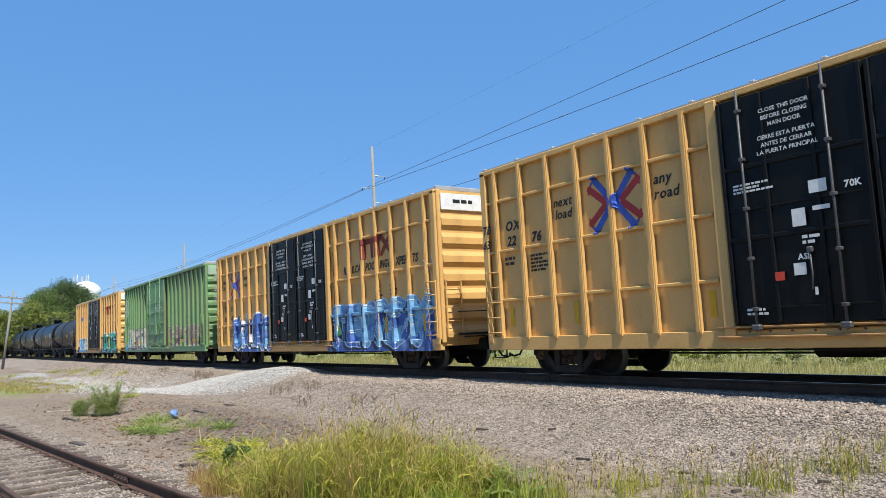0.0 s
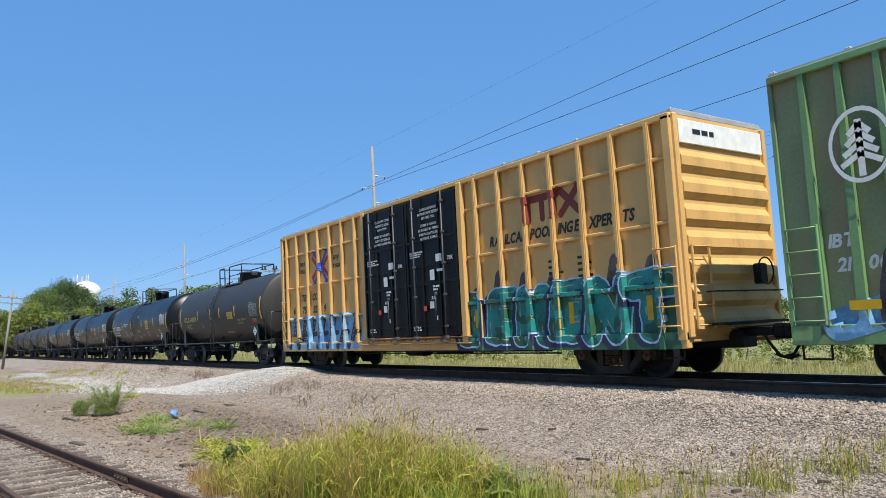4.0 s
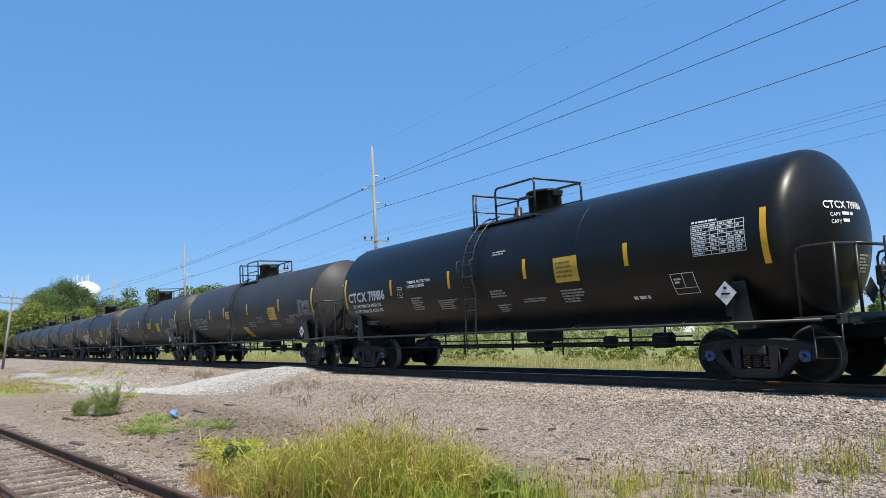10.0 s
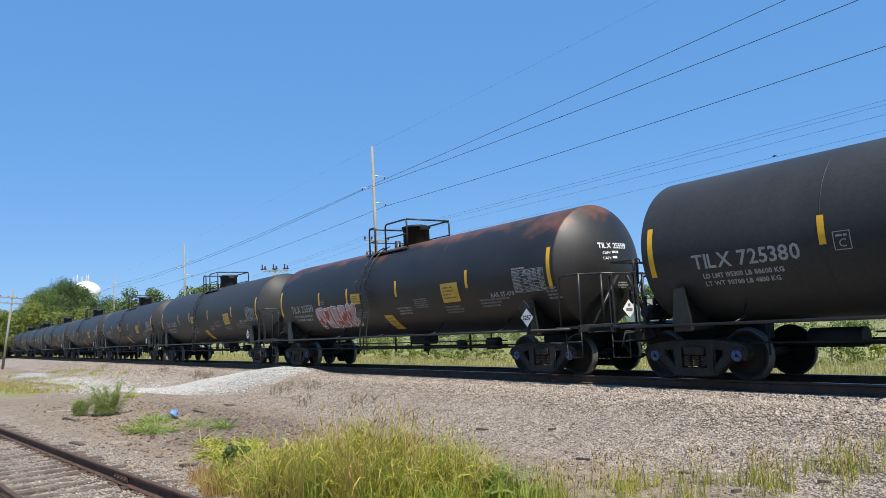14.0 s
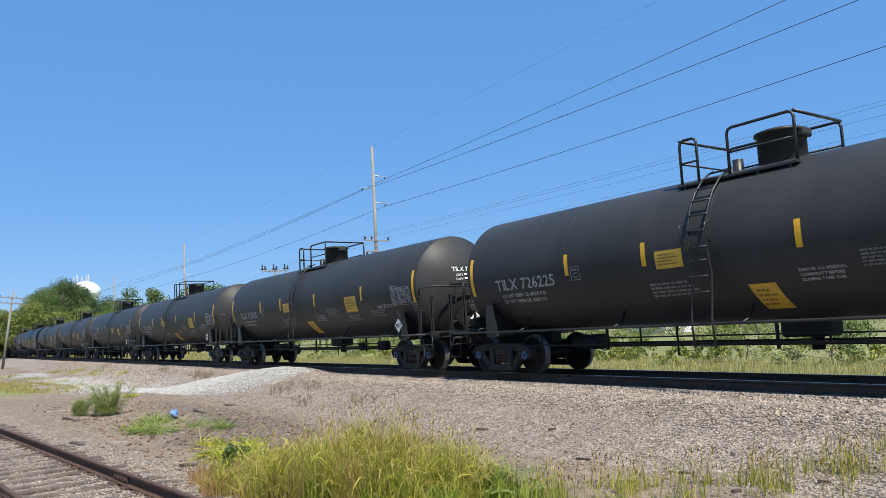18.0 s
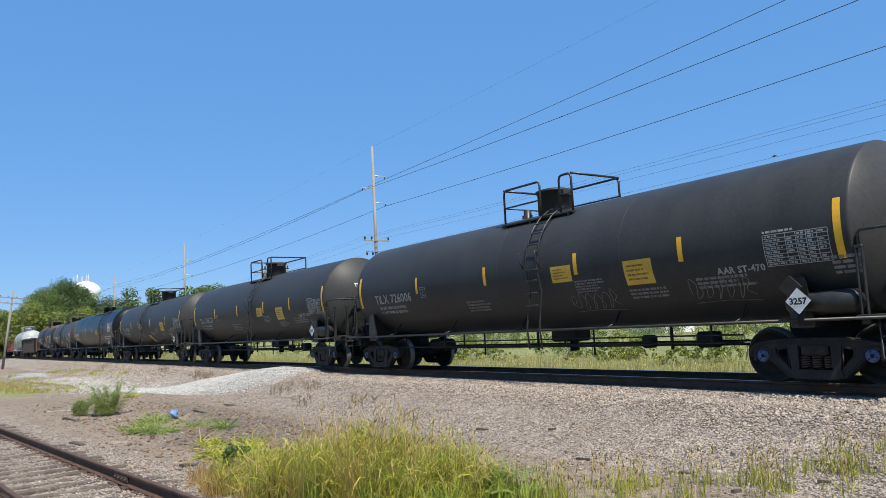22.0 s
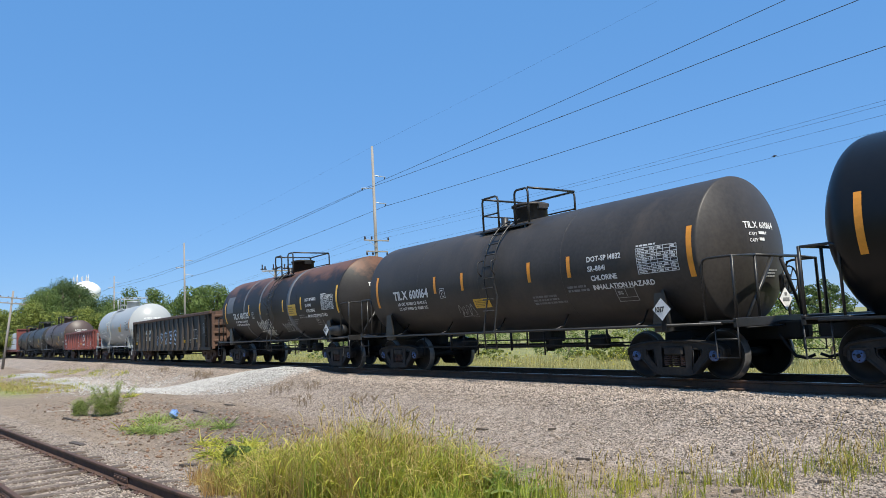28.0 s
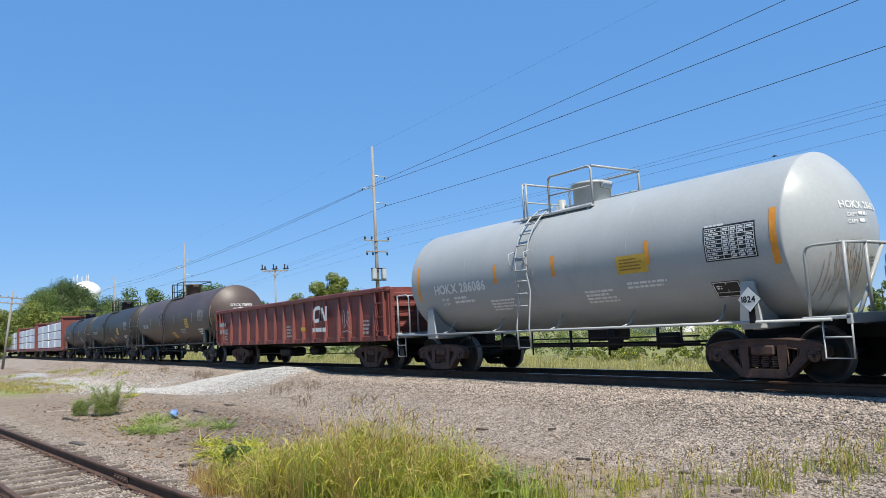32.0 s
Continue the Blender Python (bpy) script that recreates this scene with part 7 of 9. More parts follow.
PX = dict(TILX, placard="", hoop=True, stripe_mat="stripe_orange", key="pressure", paint="tank_gloss", R=1.52, zc=2.48, half=8.77, tc=16.2, ch=10.05, ladder=4.42, plat=(-1.64, 5.02, 0.02), stripes=(-5.24, -2.42, 0.59, 4.81), end_stripes=(-8.57, 8.54), mr=0.5, mh=0.36, depth=0.8, knuckle=0.42,
          label="long glossy black pressure tank car with white lettering", headmark="PROX 99740", headlines=4,
          marks=[("number", -8.0, 2.10, "PROX 99740", 0.25, "white", 0.026), *load_lines("PROX 99740", -7.85, 1.90, 0.088, "white"), ("table", 7.12, 2.2, 0.95, 0.6, "white"), ("sign", 2.02, 2.05, 0.8, 0.34), ("text", 5.42, 1.78, "AMMONIA ANHYDROUS LIQUEFIED", 0.10, "white"), ("text", 5.42, 1.6, "INHALATION HAZARD", 0.10, "white"), ("box", 5.72, 1.2, 0.7, 0.4, "dimwhite"), ("placard", 7.92, 1.4, False)])
tank_car(-140.42, PX)
T6 = dict(TILX, placard="1017", depth=0.46, knuckle=0.06, stripe_mat="stripe_orange", key="short", R=1.43, zc=2.41, half=5.95, tc=10.07, ch=7.1, ladder=0.10, plat=(-0.9, 0.9, 0.08), end_stripes=(-5.55, 5.84), mr=0.46, mh=0.36, brace=True, headlines=3)
T6_MARKS = [("text", 3.30, 2.42, "DOT-SP 14832", 0.105, "white"), ("text", 3.30, 2.22, "SR-8841", 0.105, "white"), ("text", 3.35, 2.02, "CHLORINE", 0.105, "white"), ("text", 3.35, 1.82, "INHALATION HAZARD", 0.105, "white"), ("table", 4.62, 2.05, 0.95, 0.5, "white"), ("box", -2.2, 2.0, 0.22, 0.26, "white", "C"), ("bars", 1.4, 1.75, 1.2, 3, 0.05, "faint"), ("bars", 2.6, 1.9, 0.7, 2, 0.05, "faint"), ("placard", 5.2, 1.34), ("box", 3.9, 1.5, 0.5, 0.3, "dimwhite")]
tank_car(-157.87, dict(T6, paint="tank_dusty", label="short dusty black tank car with orange strips and grimy crown", stripes=(-2.41, -1.15, 1.45, 2.74), headmark="TILX 600164", marks=[("number", -4.6, 2.08, "TILX 600164", 0.24, "white", 0.026), *load_lines("TILX 600164", -4.45, 1.90, 0.085, "white"), ("sign", -0.85, 1.62, 0.66, 0.26), ("tag", -1.6, 1.42, 0.7, 0.35, "dimwhite", 0.016)] + T6_MARKS))
tank_car(-172.05, dict(T6, key="short_rusty", paint="tank_crown", stripe_mat="stripe", man_mat="steel", reservoir=True, label="short rust-streaked black tank car with sprayed scrawls", stripes=(-2.5, -1.2, 1.2, 2.9), headmark="TILX 600735", marks=[("number", -4.5, 2.05, "TILX 600735", 0.24, "white", 0.026), *load_lines("TILX 600735", -4.35, 1.87, 0.085, "white"), ("band", -3.1, 0.14, "primer"), ("band", -1.25, 0.17, "primer"), ("band", 1.75, 0.30, "primer"), ("patch", -5.35, 2.35, 0.85, 0.75, "primer"), ("sign", 1.7, 1.95, 0.72, 0.42), ("tag", -1.85, 1.40, 1.5, 0.50, "white", 0.035), ("tag", -1.5, 1.12, 0.9, 0.26, "white", 0.028), ("tag", 0.7, 1.3, 1.0, 0.4, "dimwhite", 0.03)] + T6_MARKS))
gondola(-187.7, "scuffed black gondola with rusty top rail and sprayed letters", 8.12, 0.70, 2.60, "gon_black", "gon_rust", [-7.6, -6.5, -5.35, -4.3, -3.3, -2.3, -1.4, -0.45, 0.5, 1.45, 2.4, 3.4, 4.35, 5.2, 6.3], 12.9, 9.05, amgx_marks, "gon_rust")
HK = dict(TILX, head_u=-0.60, depth=0.70, placard="1824", stripe_mat="stripe_orange", stain=True, key="white", paint="tank_white", fit="tank_white", man_mat="tank_white", ladder_mat="tank_white", R=1.46, zc=2.48, half=5.55, tc=9.65, ch=6.95, ladder=-0.72, plat=(-1.33, 0.95, 0.2), stripes=(-1.80, 0.23, 2.84), end_stripes=(-5.22, 5.44), mr=0.46, mh=0.40, brace=True, rusty=True, caps=False,
          label="grey-white tank car with orange strips and rust-stained end", headmark="HOKX 286086", headlines=3,
          marks=[("number", -4.45, 2.10, "HOKX 286086", 0.24, "white", 0.026), ("sign", 2.05, 2.08, 0.78, 0.36), ("patch", 4.12, 2.12, 1.01, 0.62, "black"), ("table", 4.15, 2.15, 0.95, 0.55, "white"), ("text", -4.2, 1.90, "LD LMT", 0.07, "white"), ("text", -4.2, 1.77, "LT WT", 0.07, "white"), ("bars", -3.65, 1.92, 0.9, 2, 0.065, "white"), ("bars", -2.2, 1.75, 0.9, 4, 0.05, "white"), ("bars", 1.0, 1.75, 0.9, 4, 0.05, "white"), ("bars", 2.2, 1.85, 1.3, 2, 0.05, "white"), ("placard", 4.95, 1.42, False), ("patch", 4.08, 1.40, 0.54, 0.34, "black"), ("box", 4.1, 1.42, 0.5, 0.30, "white")])
tank_car(-203.2, HK)
gondola(-218.0, "faded red gondola with ribbed sides and white emblem", 7.95, 0.90, 2.52, "gon_red", "gon_red", [-7.06, -5.9, -4.79, -3.75, -2.75, -1.77, -0.79, 0.1, 1.02, 1.9, 2.75, 3.73, 4.73, 5.5, 6.29, 7.2], 12.1, 9.0, red_marks, "gon_red")
BR = dict(TYPE_B, placard="", stripe_mat="dimyellow", key="brown", paint="tank_brown", label="brown-black weathered tank car", headmark="GTCX 703903", half=7.3, tc=13.0, ch=8.6, marks=[("table", 5.6, 2.2, 1.0, 0.5, "dimwhite"), ("sign", 3.2, 1.9, 0.6, 0.5), ("sign", 0.2, 1.3, 0.6, 0.4), ("bars", 2.0, 1.8, 1.2, 3, 0.06, "dimwhite"), ("bars", 5.2, 1.7, 1.2, 4, 0.08, "white"), ("bars", -6.0, 2.1, 2.0, 1, 0.24, "dimwhite")])
tank_car(-235.0, BR)
tank_car(-252.6, dict(BR, key="brown2", paint="tank", label="dusty black tank car with white lettering"))
tank_car(-268.5, dict(T6, key="short3", paint="tank", stripes=(-2.4, 2.4), label="short dusty black tank car", headmark="", marks=[("bars", -4.4, 2.0, 1.6, 1, 0.22, "dimwhite"), ("bars", 3.0, 1.9, 1.2, 4, 0.08, "dimwhite")]))
lumber_car(-287.5)
lumber_car(-310.8)
lumber_car(-334.1)


# ---- grass, weeds, bushes and trees ----
def leaf_material(name, a, b, rough=0.6, scale=1.5, trans=0.35):
    """Leaves: two greens mixed per leaf and by place, with some light coming through."""
    m = bpy.data.materials.new(name)
    m.use_nodes = True
    n, l = m.node_tree.nodes, m.node_tree.links
    p = n["Principled BSDF"]
    p.inputs["Roughness"].default_value = rough
    p.inputs["Specular IOR Level"].default_value = 0.3
    g = n.new("ShaderNodeNewGeometry")
    co = n.new("ShaderNodeTexCoord")
    t = n.new("ShaderNodeTexNoise")
    t.inputs["Scale"].default_value = scale
    l.new(co.outputs["Object"], t.inputs["Vector"])
    ad = n.new("ShaderNodeMath")
    ad.operation = "ADD"
    l.new(g.outputs["Random Per Island"], ad.inputs[0])
    l.new(t.outputs["Fac"], ad.inputs[1])
    r = n.new("ShaderNodeValToRGB")
    r.color_ramp.elements[0].position, r.color_ramp.elements[1].position = 0.25, 0.85
    r.color_ramp.elements[0].color, r.color_ramp.elements[1].color = (*a, 1), (*b, 1)
    hf = n.new("ShaderNodeMath")
    hf.operation = "MULTIPLY"
    hf.inputs[1].default_value = 0.5
    l.new(ad.outputs[0], hf.inputs[0])
    l.new(hf.outputs[0], r.inputs[0])
    l.new(r.outputs[0], p.inputs["Base Color"])
    tr = n.new("ShaderNodeBsdfTranslucent")
    l.new(r.outputs[0], tr.inputs["Color"])
    mx = n.new("ShaderNodeMixShader")
    mx.inputs[0].default_value = trans
    l.new(p.outputs[0], mx.inputs[1])
    l.new(tr.outputs[0], mx.inputs[2])
    l.new(mx.outputs[0], n["Material Output"].inputs["Surface"])
    return m


M["grass"] = leaf_material("yellow_green_grass", (0.16, 0.23, 0.025), (0.70, 0.62, 0.11), scale=2.0, trans=0.45)
M["fresh_grass"] = leaf_material("fresh_green_grass", (0.17, 0.27, 0.03), (0.56, 0.60, 0.12), scale=2.0, trans=0.45)
M["straw"] = leaf_material("dry_straw_grass", (0.34, 0.255, 0.085), (0.63, 0.50, 0.20), scale=2.0)
M["fresh"] = leaf_material("fresh_light_green_leaves", (0.17, 0.24, 0.06), (0.40, 0.45, 0.14), scale=2.0, trans=0.45)
M["russet"] = leaf_material("russet_dead_grass", (0.30, 0.17, 0.06), (0.52, 0.33, 0.12), scale=2.0)
M["field"] = leaf_material("meadow_grass", (0.27, 0.255, 0.085), (0.62, 0.53, 0.24), scale=0.5)
M["leaf"] = leaf_material("mid_green_leaves", (0.07, 0.115, 0.032), (0.215, 0.285, 0.075), scale=0.6)
M["leaf_dark"] = leaf_material("dark_green_leaves", (0.045, 0.085, 0.03), (0.15, 0.20, 0.065), scale=0.4)
M["leaf_light"] = leaf_material("light_green_leaves", (0.075, 0.115, 0.025), (0.34, 0.37, 0.085), scale=0.4)
M["flower"] = leaf_material("yellow_flowers", (0.55, 0.48, 0.05), (0.75, 0.68, 0.12))
M["bark"] = material("grey_brown_bark", (0.13, 0.10, 0.08), 0.9, vary=0.35, scale=6, fine=50, bump=0.8, streak=4)
M["twig"] = material("dead_brown_stalk", (0.20, 0.145, 0.095), 0.9, vary=0.3, scale=6, fine=50, bump=0.2)


def raw_mesh(name, v, f, mat, smooth=False):
    me = bpy.data.meshes.new(name)
    k = f.shape[1]
    me.vertices.add(len(v))
    me.vertices.foreach_set("co", np.ascontiguousarray(v, dtype=np.float32).reshape(-1))
    me.loops.add(f.size)
    me.loops.foreach_set("vertex_index", f.reshape(-1).astype(np.int32))
    me.polygons.add(len(f))
    me.polygons.foreach_set("loop_start", np.arange(0, f.size, k, dtype=np.int32))
    me.materials.append(mat)
    me.update(calc_edges=True)
    return me


def blades(name, base, height, width, mat, seed, lean=0.35, wind=(0.15, 0.0)):
    """Curved grass blades, three tapering steps each."""
    r = np.random.RandomState(seed)
    n = len(base)
    a = r.uniform(0, 2 * math.pi, n)
    face = np.stack([np.cos(a), np.sin(a), 0 * a], -1)
    b = r.uniform(0, 2 * math.pi, n)
    ln = np.abs(r.normal(0, lean, n))
    bend = np.stack([np.cos(b) * ln + wind[0], np.sin(b) * ln + wind[1], 0 * b], -1)
    v = []
    for t, w in ((0, 1.0), (0.4, 0.85), (0.75, 0.5), (1.0, 0.0)):
        c = base + bend * height[:, None] * t * t + np.array([0, 0, 1.0]) * (height * (t - 0.25 * ln * t * t))[:, None]
        v += [c] if w == 0 else [c - face * (width * w)[:, None] / 2, c + face * (width * w)[:, None] / 2]
    v = np.stack(v, 1)
    tri = np.array([(0, 1, 3), (0, 3, 2), (2, 3, 5), (2, 5, 4), (4, 5, 6)])
    f = (tri[None] + 7 * np.arange(n)[:, None, None]).reshape(-1, 3)
    return raw_mesh(name, v.reshape(-1, 3), f, mat)


def arching(name, base, length, width, mat, seed):
    """Leaves that rise from a stalk and bend over, four tapering steps each."""
    r = np.random.RandomState(seed)
    n = len(base)
    a = r.uniform(0, 2 * math.pi, n)
    out = np.stack([np.cos(a), np.sin(a), 0 * a], -1)
    side = np.stack([-np.sin(a), np.cos(a), r.normal(0, 0.4, n)], -1)
    rise, drop = r.uniform(0.2, 1.1, n), r.uniform(0.1, 1.3, n)
    v = []
    for t, w in ((0, 0.6), (0.35, 1.0), (0.7, 0.7), (1.0, 0.0)):
        c = base + out * (length * t)[:, None] + np.array([0, 0, 1.0]) * (length * (rise * t - drop * t * t))[:, None]
        v += [c] if w == 0 else [c - side * (width * w)[:, None] / 2, c + side * (width * w)[:, None] / 2]
    v = np.stack(v, 1)
    tri = np.array([(0, 1, 3), (0, 3, 2), (2, 3, 5), (2, 5, 4), (4, 5, 6)])
    return raw_mesh(name, v.reshape(-1, 3), (tri[None] + 7 * np.arange(n)[:, None, None]).reshape(-1, 3), mat)


def leaf_cloud(name, centers, radii, count, size, mat, seed, flat=0.6, hang=0.0):
    """Leaves as small folded quads, thickest near the skin of each clump."""
    r = np.random.RandomState(seed)
    k = r.choice(len(centers), count, p=radii ** 2 / np.sum(radii ** 2))
    d = r.normal(0, 1, (count, 3))
    d /= np.linalg.norm(d, axis=1)[:, None]
    rad = radii[k] * r.uniform(0.25, 1.0, count) ** 0.4 * 1.06
    c = centers[k] + d * rad[:, None] * np.array([1, 1, flat + 0.25])
    face = d + r.normal(0, 0.42, (count, 3))
    u = np.cross(r.normal(0, 1, (count, 3)), face)
    u /= np.linalg.norm(u, axis=1)[:, None] + 1e-9
    w = np.cross(u, face)
    w /= np.linalg.norm(w, axis=1)[:, None] + 1e-9
    s = size * r.uniform(0.6, 1.3, count)[:, None]
    n = np.cross(u, w)
    v = np.stack([c - u * s, c + w * s * 0.55 + n * s * 0.12, c + u * s, c - w * s * 0.55 + n * s * 0.12], 1)
    f = (np.array([(0, 1, 2, 3)])[None] + 4 * np.arange(count)[:, None, None]).reshape(-1, 4)
    return raw_mesh(name, v.reshape(-1, 3), f, mat)


def clumps(cx, cy, z0, w, h, n, seed, taper=0.5):
    """Clump centres and radii filling an uneven crown w wide and h high over z0."""
    r = np.random.RandomState(seed)
    t = r.uniform(0.05, 1, n)
    a = r.uniform(0, 2 * math.pi, n)
    wide = w / 2 * (1 - taper * np.abs(2 * t - 0.75) ** 1.6) * r.uniform(0.3, 0.95, n)
    c = np.stack([cx + np.cos(a) * wide, cy + np.sin(a) * wide, z0 + h * t * 0.92], -1)
    return c, r.uniform(0.10, 0.22, n) * min(w, h)


def tree(x, y, height, width, mat, seed, label, leaves=3500, size=0.22, bare=0.22, n=34, taper=0.5, group="trees beyond the line", kind_name="tree"):
    z = float(ground_z(x, y)) - 0.05
    t = empty_thing(kind_name, label, kind_name, group)
    t.location = (x, y, z)
    r = random.Random(seed)
    tr = Shape()
    tr.pipe([(0, 0, 0), (0.1 * r.uniform(-1, 1), 0.1, height * 0.25), (0.2 * r.uniform(-1, 1), 0.1 * r.uniform(-1, 1), height * 0.55), (0, 0, height * 0.85)], height * 0.016, 8)
    cs, rs = clumps(0, 0, height * bare, width, height * (1 - bare), n, seed, taper)
    for i in range(0, n, 3):
        c = cs[i]
        z0 = max(height * 0.12, c[2] * 0.55)
        tr.pipe([(0, 0, z0), (c[0] * 0.5, c[1] * 0.5, z0 + (c[2] - z0) * 0.6), tuple(c)], height * 0.005, 5)
    part("trunk", tr, M["bark"], t)
    part("crown", leaf_cloud("crown", cs, rs, leaves, size, mat, seed), None, t, "leafy crown")
    return t


def stuff(name, me, label, category):
    return tagged(new(name, me), label, category, kind="stuff")


def on_ground(x, y, dz=0.0):
    return np.stack([x, y, ground_z(x, y) + dz], -1)


def in_blob(r, n, cx, cy, rx, ry, ang):
    t, q = 2 * math.pi * r.rand(n), np.sqrt(r.rand(n))
    a, b = rx * q * np.cos(t), ry * q * np.sin(t)
    c, s = math.cos(ang), math.sin(ang)
    return cx + a * c - b * s, cy + a * s + b * c


def fan(r, n, cx, cy, rx, ry, ang, roots):
    """Blade feet gathered round a few roots."""
    x, y = in_blob(r, roots, cx, cy, rx, ry, ang)
    k = r.randint(0, roots, n)
    return x[k] + r.normal(0, 0.035, n), y[k] + r.normal(0, 0.035, n)


def heads(name, base, height, mat, seed):
    """Foxtail seed heads on thin stalks."""
    r = np.random.RandomState(seed)
    s = Shape()
    for (x, y, z), h in zip(base.tolist(), height.tolist()):
        dx, dy = r.uniform(-0.25, 0.35) * h, r.uniform(-0.2, 0.2) * h
        s.pipe([(x, y, z), (x + dx * 0.3, y + dy * 0.3, z + h * 0.6), (x + dx, y + dy, z + h)], 0.0028, 3)
        s.rod((x + dx, y + dy, z + h), (x + dx * 1.35, y + dy * 1.3, z + h + 0.07), 0.007, 4, r2=0.003)
    return s.mesh(name, mat)


def near_plants():
    r = np.random.RandomState(77)
    # the big stand of tall grass beside the siding: rooted bunches, arching leaves on stalks, dry stems
    g = empty_thing("tall_grass", "tall stand of yellow-green grass with dry stems beside the siding", "grass")

    def stand(n, roots, lo, hi, width, mat, seed, lean, wind, name, shift=0.0, spread=0.075):
        x, y = in_blob(r, roots, -8.85 + shift, 4.42 + 0.4 * shift, 2.2, 0.85, 0.36)
        k = r.randint(0, roots, n)
        vigour = r.uniform(0.62, 1.18, roots)[k]
        x, y = x[k] + r.normal(0, spread, n), y[k] + r.normal(0, spread, n)
        q = np.clip((x + 11.2) / 4.2, 0, 1)
        top = 0.42 + 0.58 * np.exp(-((q - 0.64) / 0.30) ** 2)
        h = top * vigour * r.uniform(lo, hi, n)
        tagged(part(name, blades(name, on_ground(x, y, -0.02), h, r.uniform(*width, n), M[mat], seed, lean, wind), None, g), kind="stuff")
        return x, y, h
    sx, sy, sh = stand(5200, 150, 0.35, 1.08, (0.007, 0.014), "grass", 1, 0.42, (0.12, 0.05), "green_blades")
    stand(3200, 70, 0.3, 0.98, (0.007, 0.014), "fresh_grass", 7, 0.42, (0.1, 0.05), "fresh_blades", 0.75)
    stand(3000, 110, 0.5, 1.05, (0.004, 0.010), "straw", 2, 0.6, (0.15, 0.05), "dry_blades", -0.3)
    stand(3400, 90, 0.10, 0.45, (0.005, 0.011), "russet", 18, 0.6, (0.1, 0.0), "dead_thatch", -0.4)
    stand(2300, 60, 0.5, 1.08, (0.005, 0.010), "russet", 17, 0.7, (0.12, 0.05), "russet_stems", -0.5)
    # arching leaves springing from the stalks
    n = 9000
    k = r.randint(0, len(sx), n)
    up = r.uniform(0.15, 0.85, n) * sh[k]
    base = np.stack([sx[k] + 0.12 * up, sy[k] + 0.05 * up, ground_z(sx[k], sy[k]) + up], -1)
    tagged(part("arching_leaves", arching("arching_leaves", base, r.uniform(0.10, 0.32, n), r.uniform(0.005, 0.013, n), M["grass"], 11), None, g), kind="stuff")
    k = k[:5200]
    base = base[:5200] + r.normal(0, 0.05, (5200, 3))
    tagged(part("dry_leaves", arching("dry_leaves", base, r.uniform(0.10, 0.30, 5200), r.uniform(0.004, 0.010, 5200), M["straw"], 12), None, g), kind="stuff")
    n = 160
    x, y = in_blob(r, n, -8.4, 4.6, 1.8, 0.75, 0.36)
    q = np.clip((x + 11.2) / 4.2, 0, 1)
    tagged(part("seed_heads", heads("seed_heads", on_ground(x, y), (0.45 + 0.55 * np.exp(-((q - 0.64) / 0.30) ** 2)) * r.uniform(0.75, 1.2, n), M["straw"], 3), None, g), kind="stuff")
    # low leafy weeds at its western foot
    w = empty_thing("leafy_weed", "low grey-green leafy weed at the grass's foot", "weed")
    cs, rs = clumps(-10.85, 3.78, -0.88, 1.1, 0.50, 26, 4)
    tagged(part("leaf_mass", leaf_cloud("leaf_mass", cs, rs * 0.8, 1500, 0.024, M["leaf"], 4), None, w), kind="stuff")
    # sparse foxtails along the front
    n = 3000
    t = r.rand(n)
    x = -7.0 + 2.9 * t + r.normal(0, 0.32, n)
    y = 5.55 + 3.9 * t + r.normal(0, 0.28, n) - 0.10
    keep = wobble(x, y, 0.9, 55) > -0.02
    x, y = x[keep], y[keep]
    n = len(x)
    g = empty_thing("foxtail_grass", "sparse green foxtail grass on gravel", "grass")
    tagged(part("blade_mass", blades("blade_mass", on_ground(x, y, -0.02), r.uniform(0.10, 0.42, n) ** 1.15, r.uniform(0.005, 0.011, n), M["grass"], 5, 0.55), None, g), kind="stuff")
    m = r.rand(n) < 0.12
    tagged(part("seed_heads", heads("seed_heads", on_ground(x[m], y[m]), r.uniform(0.2, 0.42, m.sum()), M["straw"], 6), None, g), kind="stuff")
    # compound-leaved sapling in front
    s = empty_thing("sumac_sapling", "bright green sapling with feathered leaves", "sapling")
    lf = Shape()
    rr = random.Random(9)
    bx, by = -6.85, 5.62
    bz = float(ground_z(bx, by))
    for i in range(13):
        a, tilt = rr.uniform(0, 6.28), rr.uniform(0.3, 0.9)
        L = rr.uniform(0.28, 0.48)
        d = Vector((math.cos(a) * math.cos(tilt), math.sin(a) * math.cos(tilt), math.sin(tilt)))
        side = d.cross(Vector((0, 0, 1))).normalized()
        st = Vector((bx + rr.uniform(-0.25, 0.25), by + rr.uniform(-0.2, 0.2), bz + rr.uniform(0.05, 0.3)))
        lf.rod(st, st + d * L, 0.004, 4)
        for k in range(6):
            for g2 in (-1, 1):
                p = st + d * L * (0.25 + 0.13 * k) - Vector((0, 0, 0.06 * (k / 6) ** 2))
                tip = p + (side * g2 * 0.9 + d * 0.5 - Vector((0, 0, 0.35))) * 0.15
                mid = (p + tip) / 2
                wv = (tip - p).cross(Vector((0, 0, 1))).normalized() * 0.028
                lf.add([p, mid + wv, tip, mid - wv], [(0, 1, 2, 3)])
    tagged(part("leaf_mass", lf, M["fresh"], s), kind="stuff")
    # feathery bush and tufts on the dirt
    b = empty_thing("feathery_weed", "feathery light green weed standing on bare dirt", "weed")
    rr = random.Random(44)
    st, cs, rs = Shape(), [], []
